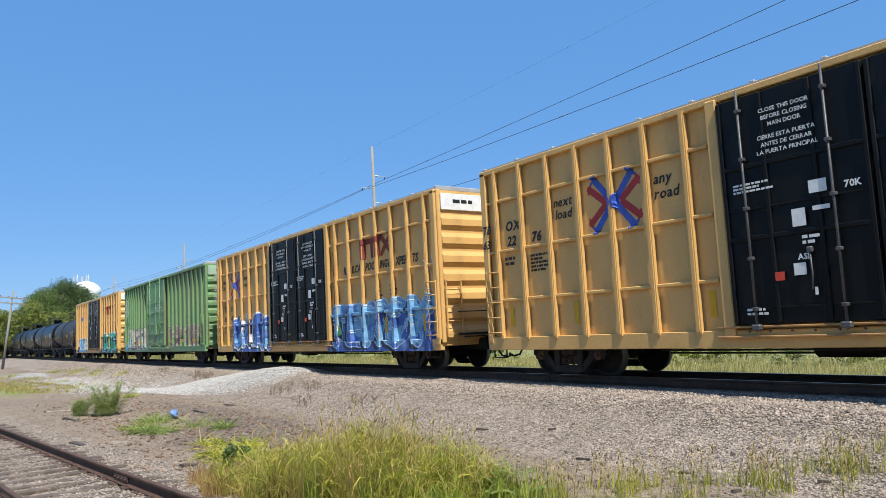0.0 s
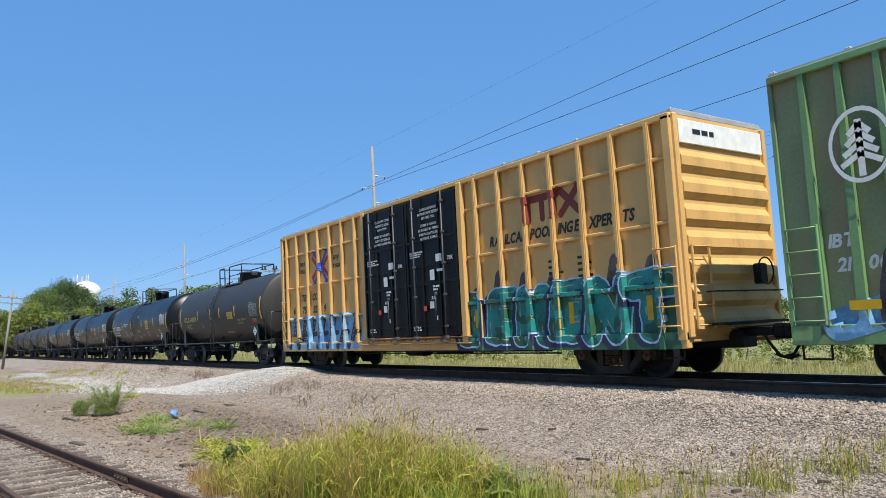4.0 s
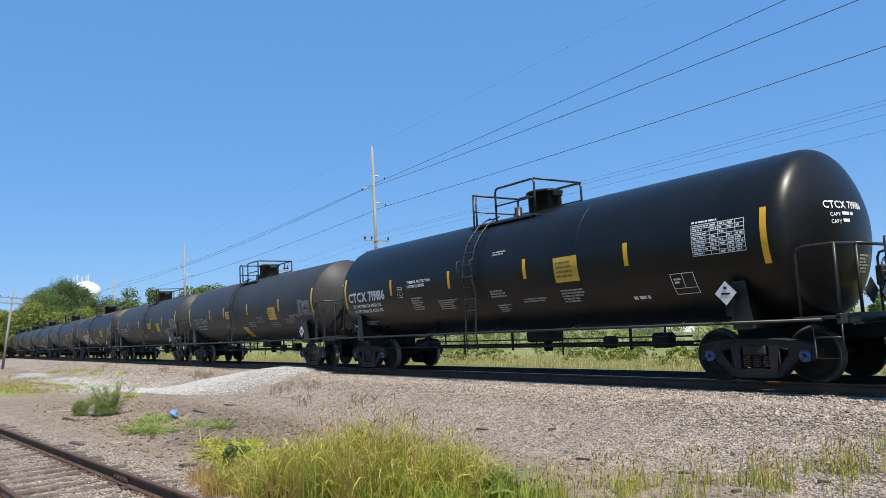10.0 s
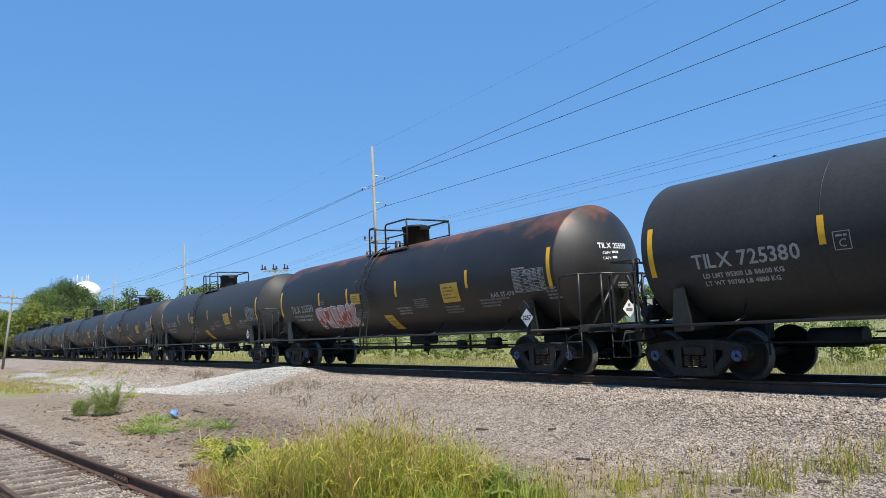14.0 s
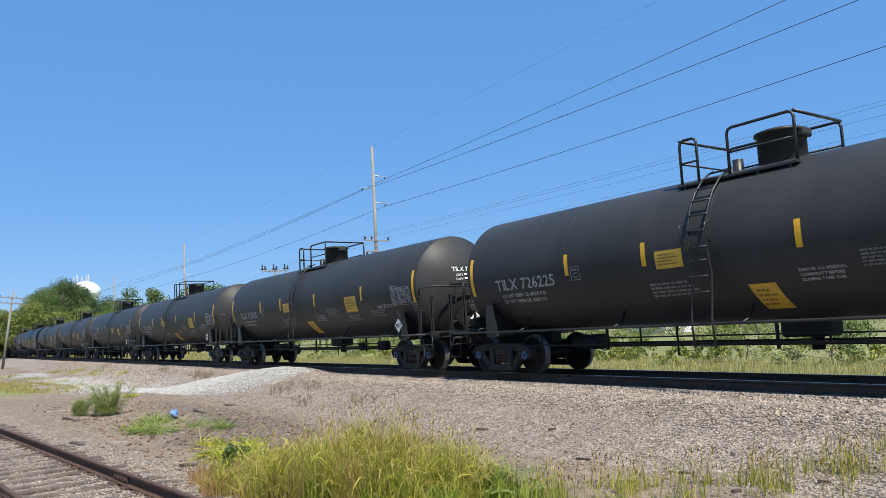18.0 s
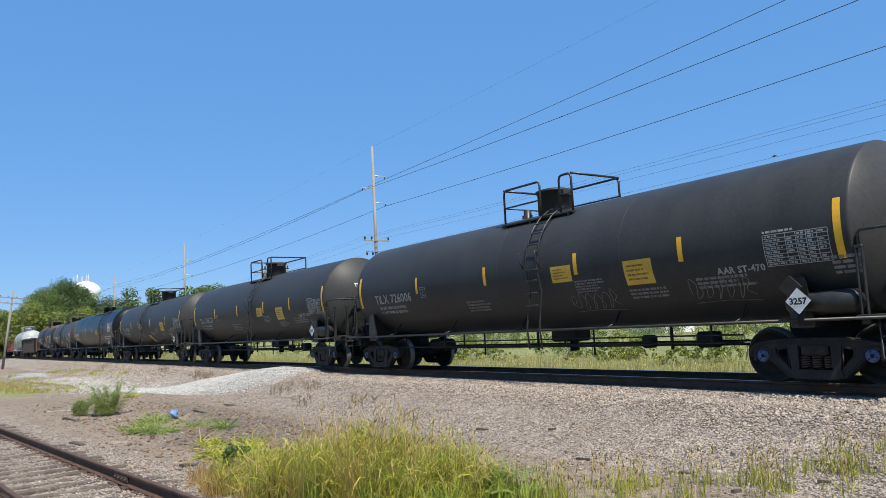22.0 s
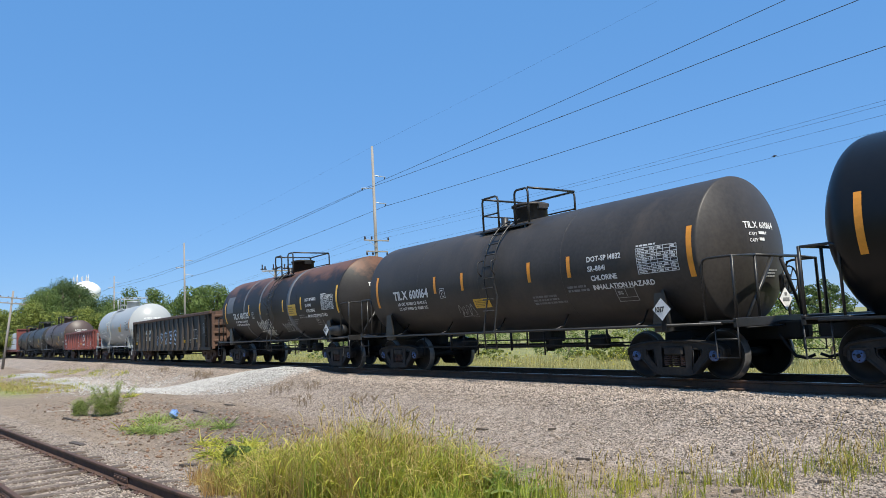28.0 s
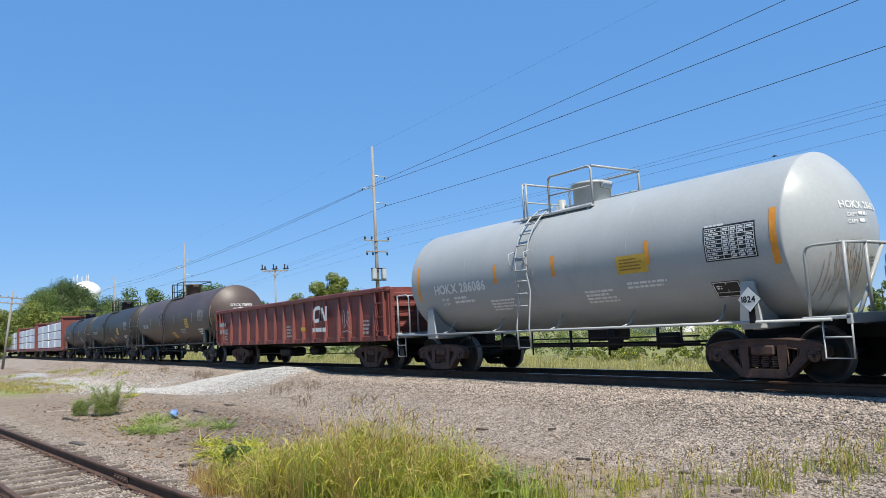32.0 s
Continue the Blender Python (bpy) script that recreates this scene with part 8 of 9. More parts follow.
    for k in range(26):
        tall = k < 17
        x0, y0 = (-23.6 + rr.gauss(0, 0.16), 4.35 + rr.gauss(0, 0.16)) if tall else (-24.2 + rr.gauss(0, 0.2), 3.75 + rr.gauss(0, 0.16))
        z0 = float(ground_z(x0, y0))
        hh = rr.uniform(0.5, 0.95) if tall else rr.uniform(0.25, 0.45)
        dx, dy = rr.gauss(0, 0.28) * hh, rr.gauss(0, 0.34) * hh
        st.pipe([(x0, y0, z0 - 0.02), (x0 + dx * 0.4, y0 + dy * 0.4, z0 + hh * 0.6), (x0 + dx, y0 + dy, z0 + hh)], 0.006, 4)
        for q in range(9):
            t = 0.15 + 0.85 * q / 8
            cs.append((x0 + dx * t, y0 + dy * t, z0 + hh * t))
            rs.append(0.10 * (1.15 - t) + 0.03)
    tagged(part("stem_mass", st, M["leaf"], b), kind="stuff")
    k = r.randint(0, len(cs), 9000)
    at = np.array(cs)[k] + r.normal(0, 0.045, (9000, 3))
    tagged(part("feather_mass", arching("feather_mass", at, r.uniform(0.05, 0.16, 9000), r.uniform(0.005, 0.011, 9000), M["fresh"], 8), None, b), kind="stuff")
    for i, (cx, cy, rx, ry, hh, k, mt) in enumerate(((-17.9, 4.25, 0.75, 0.4, 0.55, 420, "fresh"), (-20.2, 5.0, 0.9, 0.4, 0.45, 380, "fresh"), (-19.0, 4.1, 0.6, 0.3, 0.40, 200, "grass"), (-17.8, 5.5, 0.9, 0.35, 0.45, 340, "fresh"), (-14.2, 4.8, 0.9, 0.4, 0.42, 420, "grass"), (-12.6, 4.5, 0.9, 0.5, 0.48, 620, "grass"), (-11.9, 5.3, 0.7, 0.4, 0.42, 360, "grass"), (-30.5, 6.4, 0.5, 0.3, 0.3, 200, "grass"))):
        t = empty_thing("grass_tuft", "loose tuft of green grass on bare dirt", "grass", "tufts on the dirt")
        x, y = fan(r, k, cx, cy, rx, ry, 0.3, max(5, k // 22))
        tagged(part("leaf_mass", arching("leaf_mass", on_ground(x, y, -0.02), hh * r.uniform(0.5, 1.1, k), r.uniform(0.012, 0.024, k), M[mt], 20 + i), None, t), kind="stuff")
    x, y = in_blob(r, 9000, -47, 3.9, 10, 1.9, 0.12)
    keep = (wobble(x, y, 3.0, 83) > -0.1) & (x < -36.5)
    x, y = x[keep], y[keep]
    n = len(x)
    stuff("dry_turf", blades("dry_turf", on_ground(x, y, -0.02), r.uniform(0.05, 0.17, n), r.uniform(0.010, 0.022, n), M["straw"], 30, 0.9), "low yellowed grass on the dirt", "grass")
    n = 4200
    x, y = in_blob(r, n, -50, 4.2, 14, 2.6, 0.05)
    x2, y2 = in_blob(r, 1800, -58, 8.7, 13, 0.8, 0.05)
    x, y = np.r_[x, x2], np.r_[y, y2]
    keep = (wobble(x, y, 3.5, 84) > 0.0) & (x < -37)
    x, y = x[keep], y[keep]
    n = len(x)
    stuff("green_turf", blades("green_turf", on_ground(x, y, -0.02), r.uniform(0.08, 0.28, n), r.uniform(0.012, 0.028, n), M["grass"], 31, 0.8), "low green grass on the dirt", "grass")
    for i, (cx, cy, k, hh) in enumerate(((-22.3, 9.2, 16, 0.42), (-19.5, 8.7, 12, 0.36), (-20.8, 9.6, 9, 0.30), (-31.5, 9.6, 26, 0.42), (-33.5, 9.8, 14, 0.35), (-16.8, 9.0, 9, 0.32), (-40, 10.0, 20, 0.4), (-14.0, 8.2, 6, 0.3), (-55, 9.9, 14, 0.4))):
        s = Shape()
        for _ in range(k):
            x, y = cx + r.normal(0, 0.35), cy + r.normal(0, 0.15)
            z = float(ground_z(x, y)) - 0.02
            h = hh * r.uniform(0.4, 0.9)
            s.pipe([(x, y, z), (x + r.normal(0, 0.03), y, z + h * 0.5), (x + r.normal(0, 0.06), y + r.normal(0, 0.04), z + h)], 0.005, 4)
            for q in (0.5, 0.7, 0.85):
                s.rod((x, y, z + h * q), (x + r.normal(0, 0.07), y + r.normal(0, 0.07), z + h * q + 0.08), 0.008, 4, r2=0.004)
        tagged(new("dead_weed", s.mesh("dead_weed", M["twig"])), "dead brown weed stalks on the bank", "weed", kind="stuff")


near_plants()


def far_side():
    r = np.random.RandomState(99)
    n = 36000
    x = -78 + 90 * r.beta(1.5, 1.0, n)
    y = TRACK_Y + 3.2 + 10 * r.beta(0.9, 1.6, n)
    stuff("meadow_grass", blades("meadow_grass", on_ground(x, y, -0.03), r.uniform(0.2, 0.62, n) * (1 + 0.5 * wobble(x, y, 4.0, 91)), r.uniform(0.008, 0.022, n), M["field"], 40, 0.5), "tall dry meadow grass beyond the track", "grass")
    n = 5000
    x = -230 + 160 * r.rand(n)
    y = TRACK_Y + 3.5 + 12 * r.rand(n)
    stuff("far_meadow_grass", blades("far_meadow_grass", on_ground(x, y, -0.03), r.uniform(0.3, 0.8, n), r.uniform(0.05, 0.12, n), M["field"], 41, 0.3), "meadow grass along the far line", "grass")
    n = 2600
    x = -60 + 66 * r.beta(1.5, 1.0, n)
    y = TRACK_Y + 4 + 8 * r.rand(n)
    c = on_ground(x, y, 0)
    c[:, 2] += r.uniform(0.35, 0.75, n)
    stuff("meadow_flowers", leaf_cloud("meadow_flowers", c, np.full(n, 0.05), n, 0.028, M["flower"], 42), "small yellow meadow flowers", "flowers")
    # bushes behind the meadow
    bush = ((-8, 26.5, 1.7, 5.0, "leaf_light"), (-13, 25.0, 1.5, 4.0, "leaf"), (-17.5, 27.0, 1.9, 5.0, "leaf_light"), (-23, 26.0, 1.3, 3.5, "leaf_light"), (-28, 27.5, 1.8, 5.0, "leaf"), (-34, 26.0, 1.4, 4.0, "leaf_light"), (-40, 28.5, 2.0, 6.0, "leaf"), (-47, 27.0, 1.5, 4.0, "leaf_light"), (-55, 29, 2.0, 6, "leaf"), (-66, 29, 2.0, 7, "leaf_light"), (-3, 27.5, 1.5, 4.0, "leaf"))
    rr = random.Random(271)
    bush += ((-48, 60, 2.3, 6.0, "leaf"), (-53, 63, 2.0, 6.0, "leaf_light"), (-30, 62, 1.6, 8.0, "leaf"), (-40, 62, 1.8, 8.0, "leaf"))
    bush += tuple((-25 - 6.0 * k + rr.uniform(-1.5, 1.5), rr.uniform(38, 44), rr.uniform(1.7, 2.5), rr.uniform(7, 10), rr.choice(("leaf", "leaf_light", "leaf"))) for k in range(10))
    bush += tuple((3 - 3.3 * k + rr.uniform(-1, 1), rr.uniform(22.5, 26.0), rr.uniform(0.6, 1.1), rr.uniform(3.0, 6.0), rr.choice(("leaf", "leaf_light", "leaf_light"))) for k in range(0, 17, 2))
    for i, (x, y, h, w, m) in enumerate(bush):
        tree(x, y, h, w, M[m], 300 + i, "low rounded green bush behind the meadow", 2600, 0.055, 0.02, 44, 0.25, "bushes behind the meadow", "bush")
    # trees to the west: a dark big crown with lighter ones before it
    for i, (az, d, h, w, m, lv) in enumerate((
            (-82.9, 215, 19.8, 16, "leaf_dark", 9000), (-84.7, 205, 15.5, 12, "leaf_dark", 6000), (-82.1, 212, 18.6, 13, "leaf_dark", 9000), (-80.2, 215, 15.5, 13, "leaf_dark", 7000), (-83.9, 215, 18.0, 13, "leaf_dark", 7000), (-83.6, 190, 15, 12, "leaf", 5000), (-79.3, 200, 12.5, 9, "leaf", 3500),
            (-85.9, 150, 8.0, 9, "leaf_light", 4200), (-84.3, 145, 9.3, 9, "leaf_light", 4500), (-82.8, 150, 8.5, 9, "leaf_light", 4200), (-81.3, 155, 9.0, 9, "leaf_light", 4200), (-79.8, 150, 7.6, 8, "leaf_light", 3500), (-87.0, 160, 7.0, 9, "leaf_light", 3500),
            (-78.3, 105, 9.4, 5.0, "leaf", 2400), (-76.5, 108, 9.6, 4.6, "leaf", 2400), (-77.4, 112, 7.8, 5, "leaf", 1800), (-79.2, 118, 7.8, 5, "leaf", 1800), (-73.0, 140, 11.6, 8, "leaf", 3200), (-74.6, 150, 10.2, 8, "leaf_dark", 2600), (-71.4, 150, 10.4, 8, "leaf", 2600),
            (-75.8, 135, 9.8, 8, "leaf", 2600), (-74.0, 131, 10.6, 8, "leaf", 2800), (-72.1, 134, 11.2, 9, "leaf", 2800), (-70.2, 140, 10.2, 9, "leaf", 2600), (-68.8, 142, 8.4, 8, "leaf_dark", 2200), (-81.2, 206, 15.0, 12, "leaf_dark", 5000), (-81.75, 208, 18.3, 9, "leaf_dark", 5000), (-82.9, 207, 19.5, 15, "leaf_dark", 8000), (-66.2, 92, 7.2, 4.0, "leaf_light", 1800), (-64.6, 90, 8.4, 4.6, "leaf_light", 5200), (-63.2, 90, 9.6, 4.6, "leaf_light", 5200), (-61.6, 95, 7.4, 4.6, "leaf_light", 1700), (-59.0, 100, 6.6, 4, "leaf", 1200), (-69.5, 130, 6.5, 8, "leaf", 1800))):
        if d > 180 and m == "leaf_dark":
            az, h = az + 0.5, h * 0.94
        x, y = d * math.sin(radians(az)), d * math.cos(radians(az))
        tree(x, y, h, w, M[m], 400 + i, {"leaf_dark": "tall dark green broadleaf tree", "leaf": "green broadleaf tree beyond the line", "leaf_light": "light green young broadleaf tree"}[m], int(lv * (2.2 if d > 130 else 1.7)), 0.19 if d > 130 else 0.14, 0.12, 60 if h > 12 else 34, 0.55)
    # unseen tree row to the south, behind the viewer, added to darken the tanks' reflections
    for i in range(15):
        tree(-74 + 9.5 * i + r.uniform(-2, 2), -27 + r.uniform(-4, 3), r.uniform(8.5, 12.5), r.uniform(9, 12), M[("leaf_dark", "leaf")[i % 2]], 600 + i, "broadleaf tree in the row south of the siding", 2600, 0.26, 0.06, 26, 0.35, "trees south of the siding")
    # tree row to the north
    for i in range(16):
        az = -58 + i * 2.4 + r.uniform(-0.6, 0.6)
        d = 150 + r.uniform(-12, 20)
        h = r.uniform(5.5, 8.6)
        tree(d * math.sin(radians(az)), d * math.cos(radians(az)), h, r.uniform(9, 13), M[("leaf", "leaf_dark", "leaf")[i % 3]], 500 + i, "green tree in the row behind the sheds", 3400, 0.24, 0.05, 24, 0.4)


far_side()


# ---- poles and wires ----
M["pole"] = material("weathered_grey_pole_wood", (0.255, 0.235, 0.21), 0.9, vary=0.25, scale=4, fine=40, bump=0.4, streak=6)
M["wire"] = material("dark_aluminium_wire", (0.06, 0.06, 0.065), 0.6, 0.3, vary=0.1, scale=4, fine=40, bump=0.0)
M["galv"] = material("grey_galvanised_metal", (0.50, 0.51, 0.52), 0.45, 0.3, vary=0.12, scale=5, fine=40, bump=0.05)
M["ceramic"] = material("dark_insulator", (0.035, 0.03, 0.032), 0.3, vary=0.15, scale=5, fine=40, bump=0.02)
LINE_Y = 33.0


def line_pole(x, y, top, arms, lower=True, boxes=False):
    z = float(ground_z(x, y)) - 0.2
    p = empty_thing("utility_pole", "tall grey wooden power pole with stand-off arms", "utility pole", "power line poles")
    p.matrix_basis = pose(x, y, z)
    h = top - z
    part("shaft", Shape().rod((0, 0, 0), (0, 0, h), 0.20, 14, r2=0.11), M["pole"], p)
    for zz, g in zip(arms, (1, -1, 1)):
        a = Shape().rod((0, g * 0.1, zz - z + 0.06), (0, g * 1.3, zz - z), 0.05, 8, r2=0.035)
        part("stand_off_arm", a, M["galv"], p)
        i = Shape().lathe([(0, 0.02), (0.02, 0.07), (0.05, 0.03), (0.08, 0.07), (0.11, 0.03), (0.14, 0.07), (0.2, 0.02)], "z", 10, (0, g * 1.2, zz - z - 0.22))
        part("insulator", i, M["ceramic"], p)
    if lower:
        for zz, w in ((9.35, 1.28), (8.35, 1.1)):
            part("crossarm", Shape().box((0.16, 0, zz - z), (0.10, 2 * w, 0.12), 0.01), M["pole"], p)
            for k, dy in enumerate((-w * 0.95, -w * 0.4, w * 0.95)):
                q = 1 if zz > 9 else -1
                part("insulator", Shape().lathe([(0, 0.04), (0.1 * q, 0.09), (0.22 * q, 0.08), (0.30 * q, 0.03)], "z", 10, (0.16, dy, zz - z + 0.06 * q)), M["ceramic"], p)
        part("arm_brace", Shape().rod((0.16, -0.8, 9.3 - z), (0.18, 0, 8.7 - z), 0.025, 6), M["galv"], p)
    if boxes:
        for dy in (-0.5, 0.5):
            part("transformer_box", Shape().box((0.3, dy, 6.3 - z), (0.42, 0.42, 0.95), 0.06), M["galv"], p, "pale grey equipment box")
        part("bracket", Shape().box((0.3, 0, 5.75 - z), (0.12, 1.5, 0.1), 0.01).box((0.3, 0, 6.8 - z), (0.12, 1.5, 0.1), 0.01), M["steel"], p)
    return p


POLES = (4.0, -57.2, -118.0, -172.0, -232.0)
TOPS = (19.8, 18.1, 16.7, 16.1, 15.6)
ARMS = ((17.6, 14.7, 13.1), (15.3, 14.1, 12.8), (13.9, 12.75, 11.57), (14.6, 13.57, 12.4), (14.2, 13.2, 12.0))
for k, px in enumerate(POLES):
    line_pole(px, LINE_Y, TOPS[k], ARMS[k], k < 2, k == 1)


def wires():
    rows = [(1.2, [q[0] - 0.2 for q in ARMS], 0.018, 0.2), (-1.2, [q[1] - 0.2 for q in ARMS], 0.018, 0.35), (1.2, [q[2] - 0.2 for q in ARMS], 0.018, 0.35), (0, [q - 0.05 for q in TOPS], 0.004, 0.2)]
    rows += [(dy, [9.7, 9.7, 7.6, 7.4, 7.2], 0.006, 0.22) for dy in (-1.2, -0.5, 1.2)] + [(-1.0, [8.55, 8.1, 7.0, 7.0, 7.0], 0.005, 0.1)]
    for dy, zs, rad, sag in rows:
        for k in range(len(POLES) - 1):
            a, b, za, zb = POLES[k], POLES[k + 1], zs[k], zs[k + 1]
            pts = [(a + (b - a) * t, LINE_Y + dy, za + (zb - za) * t - 4 * sag * t * (1 - t)) for t in [i / 16 for i in range(17)]]
            w = Shape().pipe(pts, rad, 5)
            tagged(new("power_wire", w.mesh("power_wire", M["wire"])), "dark overhead power wire sagging between poles", "wire", "overhead wires")


wires()


def small_pole(x, y, top, tilt, arms, label, turn=0.0):
    z = float(ground_z(x, y)) - 0.1
    p = empty_thing("telegraph_pole", label, "telegraph pole")
    p.matrix_basis = pose(x, y, z, tilt, 0, turn)
    h = top - z
    part("shaft", Shape().rod((0, 0, 0), (0, 0, h), 0.15, 12, r2=0.10), M["pole"], p)
    for zz, w in arms:
        part("crossarm", Shape().box((0, -0.12, h - zz), (2 * w, 0.1, 0.12), 0.01), M["pole"], p)
        for k in range(4):
            dx = w * (-0.9 + 0.6 * k)
            part("insulator", Shape().lathe([(0, 0.03), (0.06, 0.05), (0.14, 0.02)], "z", 8, (dx, -0.12, h - zz + 0.06)), M["ceramic"], p)
    return p


lean = small_pole(-93.0, 6.6, 7.7, -6.3, (), "leaning weathered telegraph pole with two crossarms")
for zz in (7.85, 7.25):
    part("crossarm", Shape().box((0.12, 0, zz), (0.1, 2.6, 0.12), 0.01), M["pole"], lean)
    for k in range(4):
        part("insulator", Shape().lathe([(0, 0.03), (0.06, 0.05), (0.14, 0.02)], "z", 8, (0.12, -1.15 + 0.77 * k, zz + 0.06)), M["ceramic"], lean)
eq = small_pole(-92.0, 37.5, 10.2, 0.0, (), "pole carrying three dark switches on a crossarm", 68.0)
eqh = 10.2 - float(ground_z(-92.0, 37.5)) + 0.1
part("crossarm", Shape().box((0, -0.1, eqh - 0.35), (3.4, 0.14, 0.16), 0.01).rod((-0.8, -0.1, eqh - 0.4), (0, -0.1, eqh - 1.2), 0.04, 6).rod((0.8, -0.1, eqh - 0.4), (0, -0.1, eqh - 1.2), 0.04, 6), M["pole"], eq)
for dx in (-1.45, 0.0, 1.45):
    part("switch", Shape().box((dx - 0.18, -0.1, eqh + 0.15), (0.16, 0.2, 0.75), 0.04).box((dx + 0.18, -0.1, eqh + 0.05), (0.2, 0.2, 0.5), 0.04).box((dx, -0.1, eqh - 0.1), (0.8, 0.2, 0.12), 0.03), M["ceramic"], eq, "dark pole-top switch")

bird = empty_thing("bird", "small dark bird perched on an overhead wire", "bird")
bird.location = (-18.3, LINE_Y - 1.0, 8.30)
bird.scale = (0.6, 0.6, 0.6)
part("body", Shape().lathe([(-0.16, 0.01), (-0.10, 0.05), (0.0, 0.075), (0.08, 0.06), (0.12, 0.045), (0.17, 0.045), (0.20, 0.02), (0.23, 0.002)], "x", 10, (0, 0, 0.08)), M["ceramic"], bird)
part("tail", Shape().box((-0.22, 0, 0.06), (0.16, 0.05, 0.015), 0.004), M["ceramic"], bird)


# ---- buildings far off ----
M["siding"] = material("white_clapboard", (0.68, 0.68, 0.66), 0.6, vary=0.08, scale=3, fine=20, bump=0.1)
M["shed_roof"] = material("pale_metal_roof", (0.55, 0.55, 0.54), 0.5, 0.2, vary=0.1, scale=2, fine=20, bump=0.05)
M["shingle"] = material("grey_brown_shingles", (0.16, 0.15, 0.14), 0.9, vary=0.25, scale=4, fine=30, bump=0.3)
M["shed_wall"] = material("buff_metal_siding", (0.46, 0.44, 0.38), 0.6, vary=0.1, scale=2, fine=20, bump=0.1)
M["dark_glass"] = material("dark_window_glass", (0.03, 0.035, 0.04), 0.1, vary=0.1, scale=2, fine=10, bump=0.0)


def building(name, label, x, y, w, d, h, roof, wall, roofmat, ang=0.0, wins=3):
    b = empty_thing(name, label, name.replace("_", " "))
    z = float(ground_z(x, y)) - 0.05
    b.matrix_basis = pose(x, y, z, 0, 0, ang)
    part("wall", Shape().box((0, 0, h / 2), (w, d, h)).add([(s * w / 2, q * d / 2, h) for s in (-1, 1) for q in (-1, 1)] + [(-w / 2, 0, h + roof), (w / 2, 0, h + roof)], [(0, 1, 4), (2, 5, 3)]), M[wall], b)
    rf = Shape()
    for q in (-1, 1):
        rf.add([(-w / 2 - 0.3, q * (d / 2 + 0.35), h - 0.15), (w / 2 + 0.3, q * (d / 2 + 0.35), h - 0.15), (w / 2 + 0.3, 0, h + roof + 0.05), (-w / 2 - 0.3, 0, h + roof + 0.05), (-w / 2 - 0.3, q * (d / 2 + 0.35), h - 0.02), (w / 2 + 0.3, q * (d / 2 + 0.35), h - 0.02), (w / 2 + 0.3, 0, h + roof + 0.2), (-w / 2 - 0.3, 0, h + roof + 0.2)],
               [(0, 1, 2, 3), (4, 5, 6, 7), (0, 1, 5, 4), (1, 2, 6, 5), (3, 0, 4, 7)])
    part("roof", rf, M[roofmat], b)
    for i in range(wins):
        xx = -w / 2 + w * (i + 0.5) / wins
        fr = part("window", Shape().box((xx, -d / 2 - 0.02, h * 0.55), (1.2, 0.08, 1.2), 0.02), M["siding"], b)
        part("pane", Shape().box((xx, -d / 2 - 0.065, h * 0.55), (1.0, 0.03, 1.0)), M["dark_glass"], fr)
    return b


building("long_shed", "long low shed with a pale metal roof", -14.5, 80, 34, 9, 1.9, 0.7, "shed_wall", "shed_roof", 4, 6)
building("house", "white clapboard house with a gable roof", -56.0, 70, 4.6, 6, 2.6, 1.2, "siding", "shingle", 84, 2)


def water_tower():
    az, d = radians(-80.95), 620.0
    x, y = d * math.sin(az), d * math.cos(az)
    t = empty_thing("water_tower", "white domed water tower with antennas on its crown", "water tower")
    t.location = (x, y, -0.7)
    top = 51.3
    M["tower"] = material("white_tower_paint", (0.78, 0.79, 0.80), 0.5, vary=0.05, scale=0.3, fine=3, bump=0.0)
    part("tank", Shape().lathe([(top - 21, 2.5), (top - 17, 4.5), (top - 13, 9.0), (top - 9.5, 10.6), (top - 6, 10.3), (top - 3.4, 8.3), (top - 1.3, 4.7), (top - 0.3, 1.8), (top, 0.01)], "z", 40), M["tower"], t, "white steel tank")
    part("pedestal", Shape().lathe([(0, 5), (3, 3), (top - 22, 2.4)], "z", 24), M["tower"], t)
    for i in range(9):
        a = i * 0.7
        xx, yy = 4.2 * math.cos(a) - 2, 5.2 * math.sin(a) - 3
        part("antenna", Shape().rod((xx, yy, top - 4.5), (xx, yy, top + 3.2 + (i % 3)), 0.18, 6).box((xx, yy - 0.3, top + 1.4), (0.9, 0.9, 2.8), 0.05), M["galv"], t, "panel antenna on a pole")
    part("antenna_ring", Shape().pipe([(4.2 * math.cos(a) - 2, 5.2 * math.sin(a) - 3, top - 1.0) for a in [i * math.pi / 12 for i in range(25)]], 0.15, 5), M["galv"], t)


water_tower()


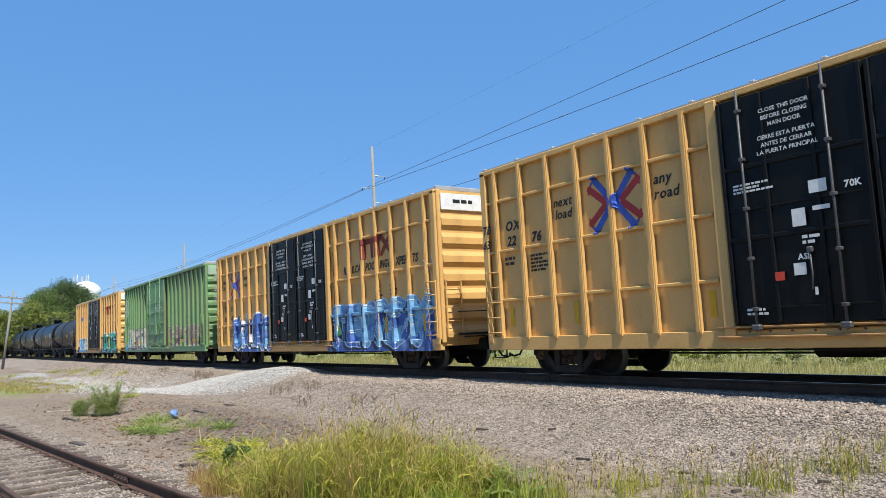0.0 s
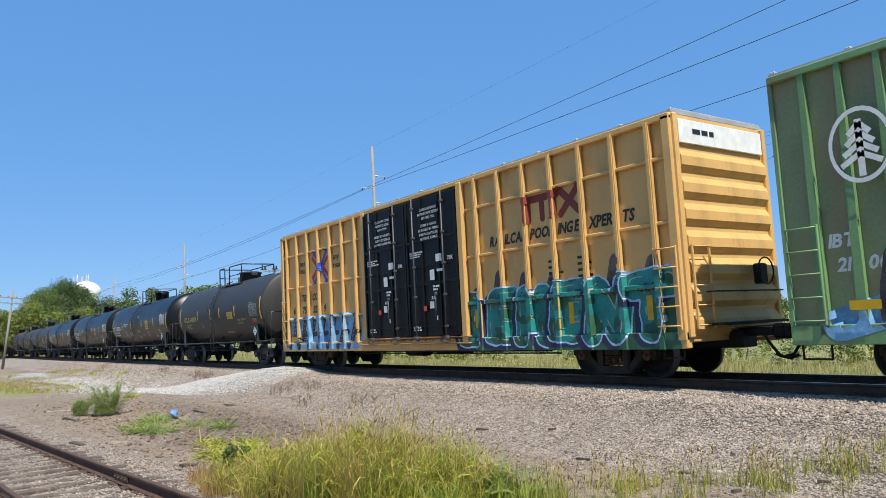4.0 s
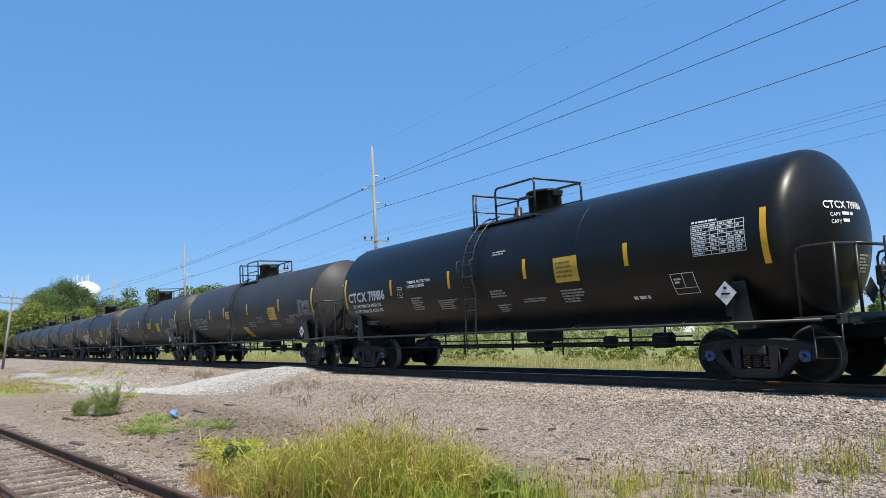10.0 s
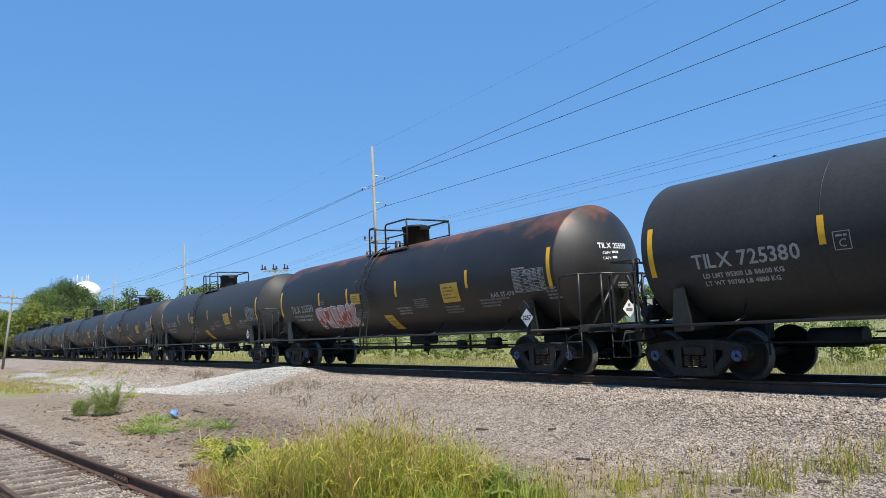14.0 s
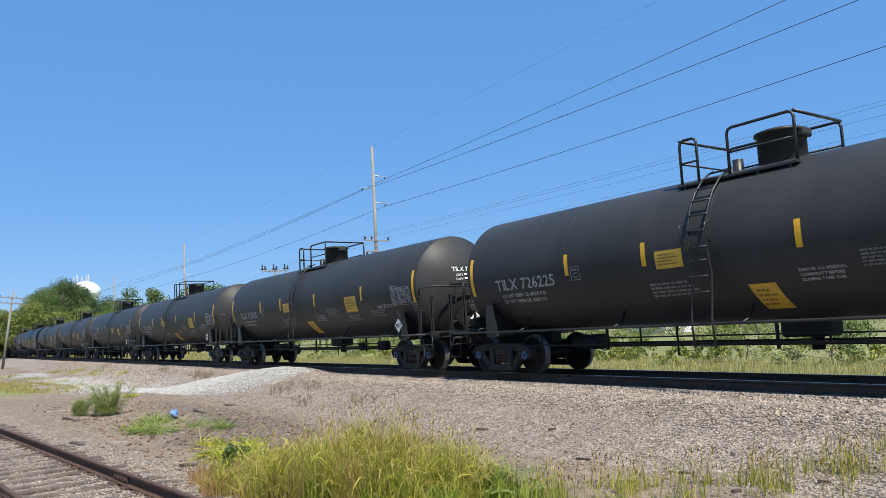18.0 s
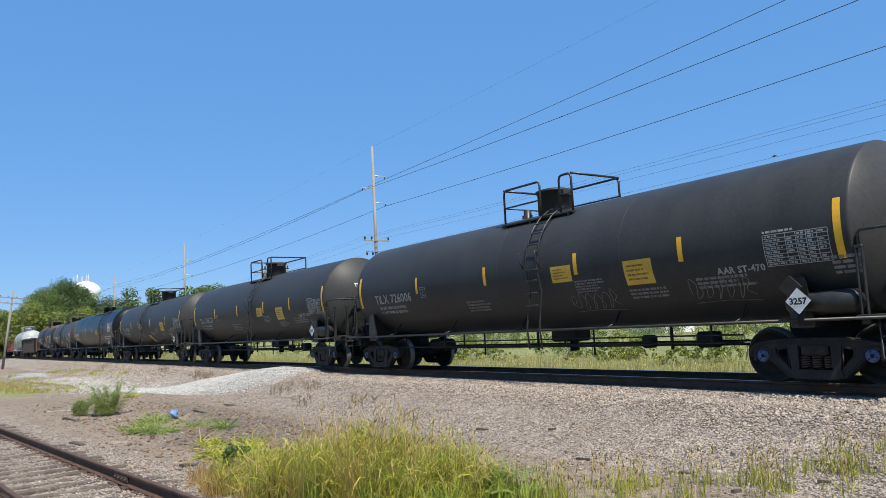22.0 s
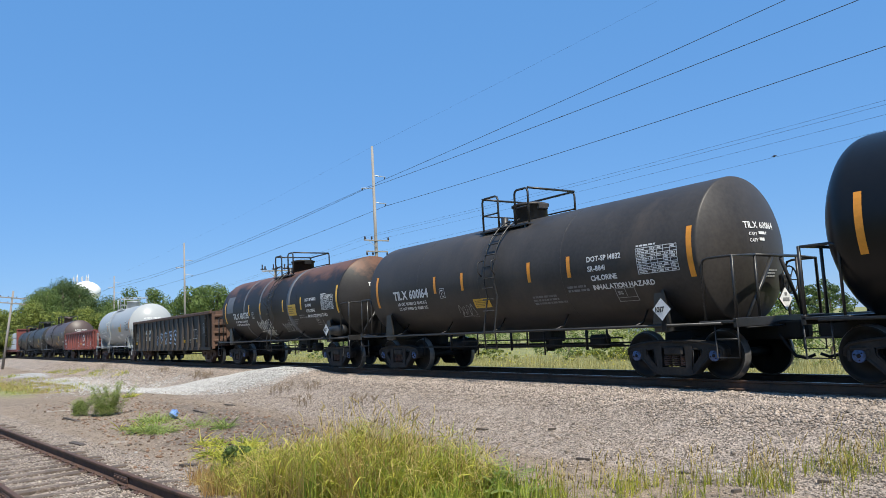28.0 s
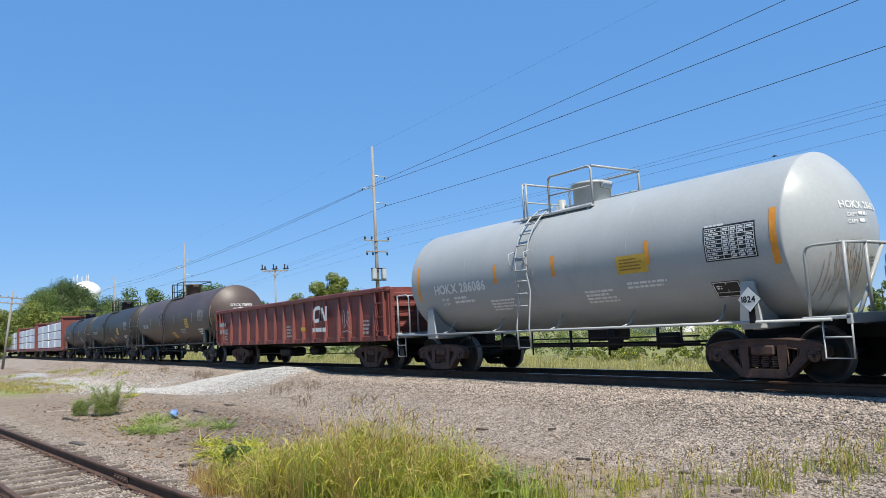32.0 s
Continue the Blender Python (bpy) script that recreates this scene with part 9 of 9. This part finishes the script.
# ---- litter and scraps ----
def litter():
    r = random.Random(12)
    M["blue_plastic"] = material("crumpled_light_blue_plastic", (0.16, 0.28, 0.55), 0.5, vary=0.25, scale=8, fine=40, bump=0.4)
    s = Shape()
    vs = []
    n, m = 12, 7
    for j in range(m):
        for i in range(n):
            a, p = 2 * math.pi * i / n, math.pi * j / (m - 1)
            q = 1 + 0.35 * r.uniform(-1, 1)
            vs.append((0.17 * q * math.sin(p) * math.cos(a), 0.13 * q * math.sin(p) * math.sin(a), 0.10 + 0.10 * q * math.cos(p)))
    s.add(vs, [(j * n + i, j * n + (i + 1) % n, (j + 1) * n + (i + 1) % n, (j + 1) * n + i) for j in range(m - 1) for i in range(n)])
    bag = tagged(new("plastic_bag", s.mesh("plastic_bag", M["blue_plastic"])), "crumpled light blue plastic bag lying in grass", "litter")
    bag.location = (-20.4, 5.38, float(ground_z(-20.4, 5.38)) + 0.04)
    M["scrap"] = material("dark_scrap_wood", (0.075, 0.06, 0.05), 0.9, vary=0.3, scale=6, fine=40, bump=0.4)
    M["pale_scrap"] = material("bleached_scrap_wood", (0.36, 0.31, 0.26), 0.9, vary=0.3, scale=6, fine=40, bump=0.4)
    for x, y, L, a, mt in ((-7.9, 7.9, 0.45, 20, "scrap"), (-11.2, 8.6, 0.5, 35, "scrap"), (-6.4, 7.2, 0.22, 0, "scrap"), (-9.6, 8.9, 0.3, 60, "scrap"), (-21.5, 6.4, 0.8, 10, "scrap"), (-19.5, 4.0, 1.0, 5, "scrap"), (-23.0, 3.3, 1.1, 12, "scrap"), (-16.9, 3.3, 0.4, 50, "pale_scrap"), (-12.8, 3.6, 0.35, 30, "scrap"), (-26.5, 3.4, 0.9, 40, "pale_scrap"), (-25.0, 4.7, 0.6, 70, "pale_scrap"), (-6.2, 8.0, 0.3, 15, "scrap"), (-5.2, 7.6, 0.25, 80, "scrap"), (-4.6, 8.4, 0.3, 30, "scrap"), (-8.5, 6.7, 0.4, 10, "scrap"), (-7.4, 6.5, 0.35, 170, "scrap"), (-22.4, 7.6, 0.5, 25, "scrap"), (-18.0, 2.7, 0.9, 8, "scrap")):
        s = Shape()
        if x > -12:
            L *= 0.5
        w = r.uniform(0.03, 0.06) * (0.5 if x > -12 else 1)
        s.slab([(-L / 2, -0.012), (L / 2, -0.018), (L / 2 * 0.93, 0.016), (-L / 2 * 0.9, 0.022)], -w, w)
        o = tagged(new("wood_scrap", s.mesh("wood_scrap", M[mt])), "splintered scrap of old tie wood on the dirt", "wood scrap", "scraps on the dirt")
        o.matrix_basis = pose(x, y, float(ground_z(x, y)) + 0.02, r.uniform(-4, 4), r.uniform(-4, 4), a)
    for x, y, q, mt in ((-11.9, 3.95, 0.06, "pale_stone"), (-15.2, 3.3, 0.06, "pale_stone"), (-5.9, 8.3, 0.07, "pale_stone"), (-6.6, 7.9, 0.05, "pale_stone"), (-8.9, 7.5, 0.05, "pale_stone"), (-13.5, 3.9, 0.05, "pale_stone"), (-4.8, 8.9, 0.05, "pale_stone")):
        q *= 0.6
        s = Shape().lathe([(-q, 0.001), (-q * 0.7, q * 0.8), (0, q * 1.1), (q * 0.6, q * 0.7), (q * 0.8, 0.001)], "z", 9)
        s.v = [(a * r.uniform(0.8, 1.2), b * r.uniform(0.7, 1.1), c * 0.7) for a, b, c in s.v]
        o = tagged(new("stone", s.mesh("stone", M[mt])), "pale loose stone lying on the dirt", "stone", "loose stones")
        o.location = (x, y, float(ground_z(x, y)) + 0.02)


litter()


# ---- what moves: the cars along the track, their wheels on their axles ----
def motions():
    for car, at in CARS:
        walk(car, [(t, pose(at + run(t), TRACK_Y, 0)) for t in range(0, 33)])
    where = dict((c.name, a) for c, a in CARS)
    for w, car, x in WHEELSETS:
        at = where[car.name]
        dense = [k / 30 for k in range(0, 961) if -46 < at + run(k / 30) < 9]
        rest = Vector((x, 0, 0.457))
        times = sorted(set([0.0] + dense + [32.0]))
        first = dense[0] if dense else 0.0
        last = dense[-1] if dense else 0.0
        rows = []
        for t in times:
            a = (run(min(max(t, first), last)) - run(first)) / 0.457
            rows.append((t, Matrix.Translation(rest) @ Matrix.Rotation(a, 4, "Y")))
        walk(w, rows)


motions()
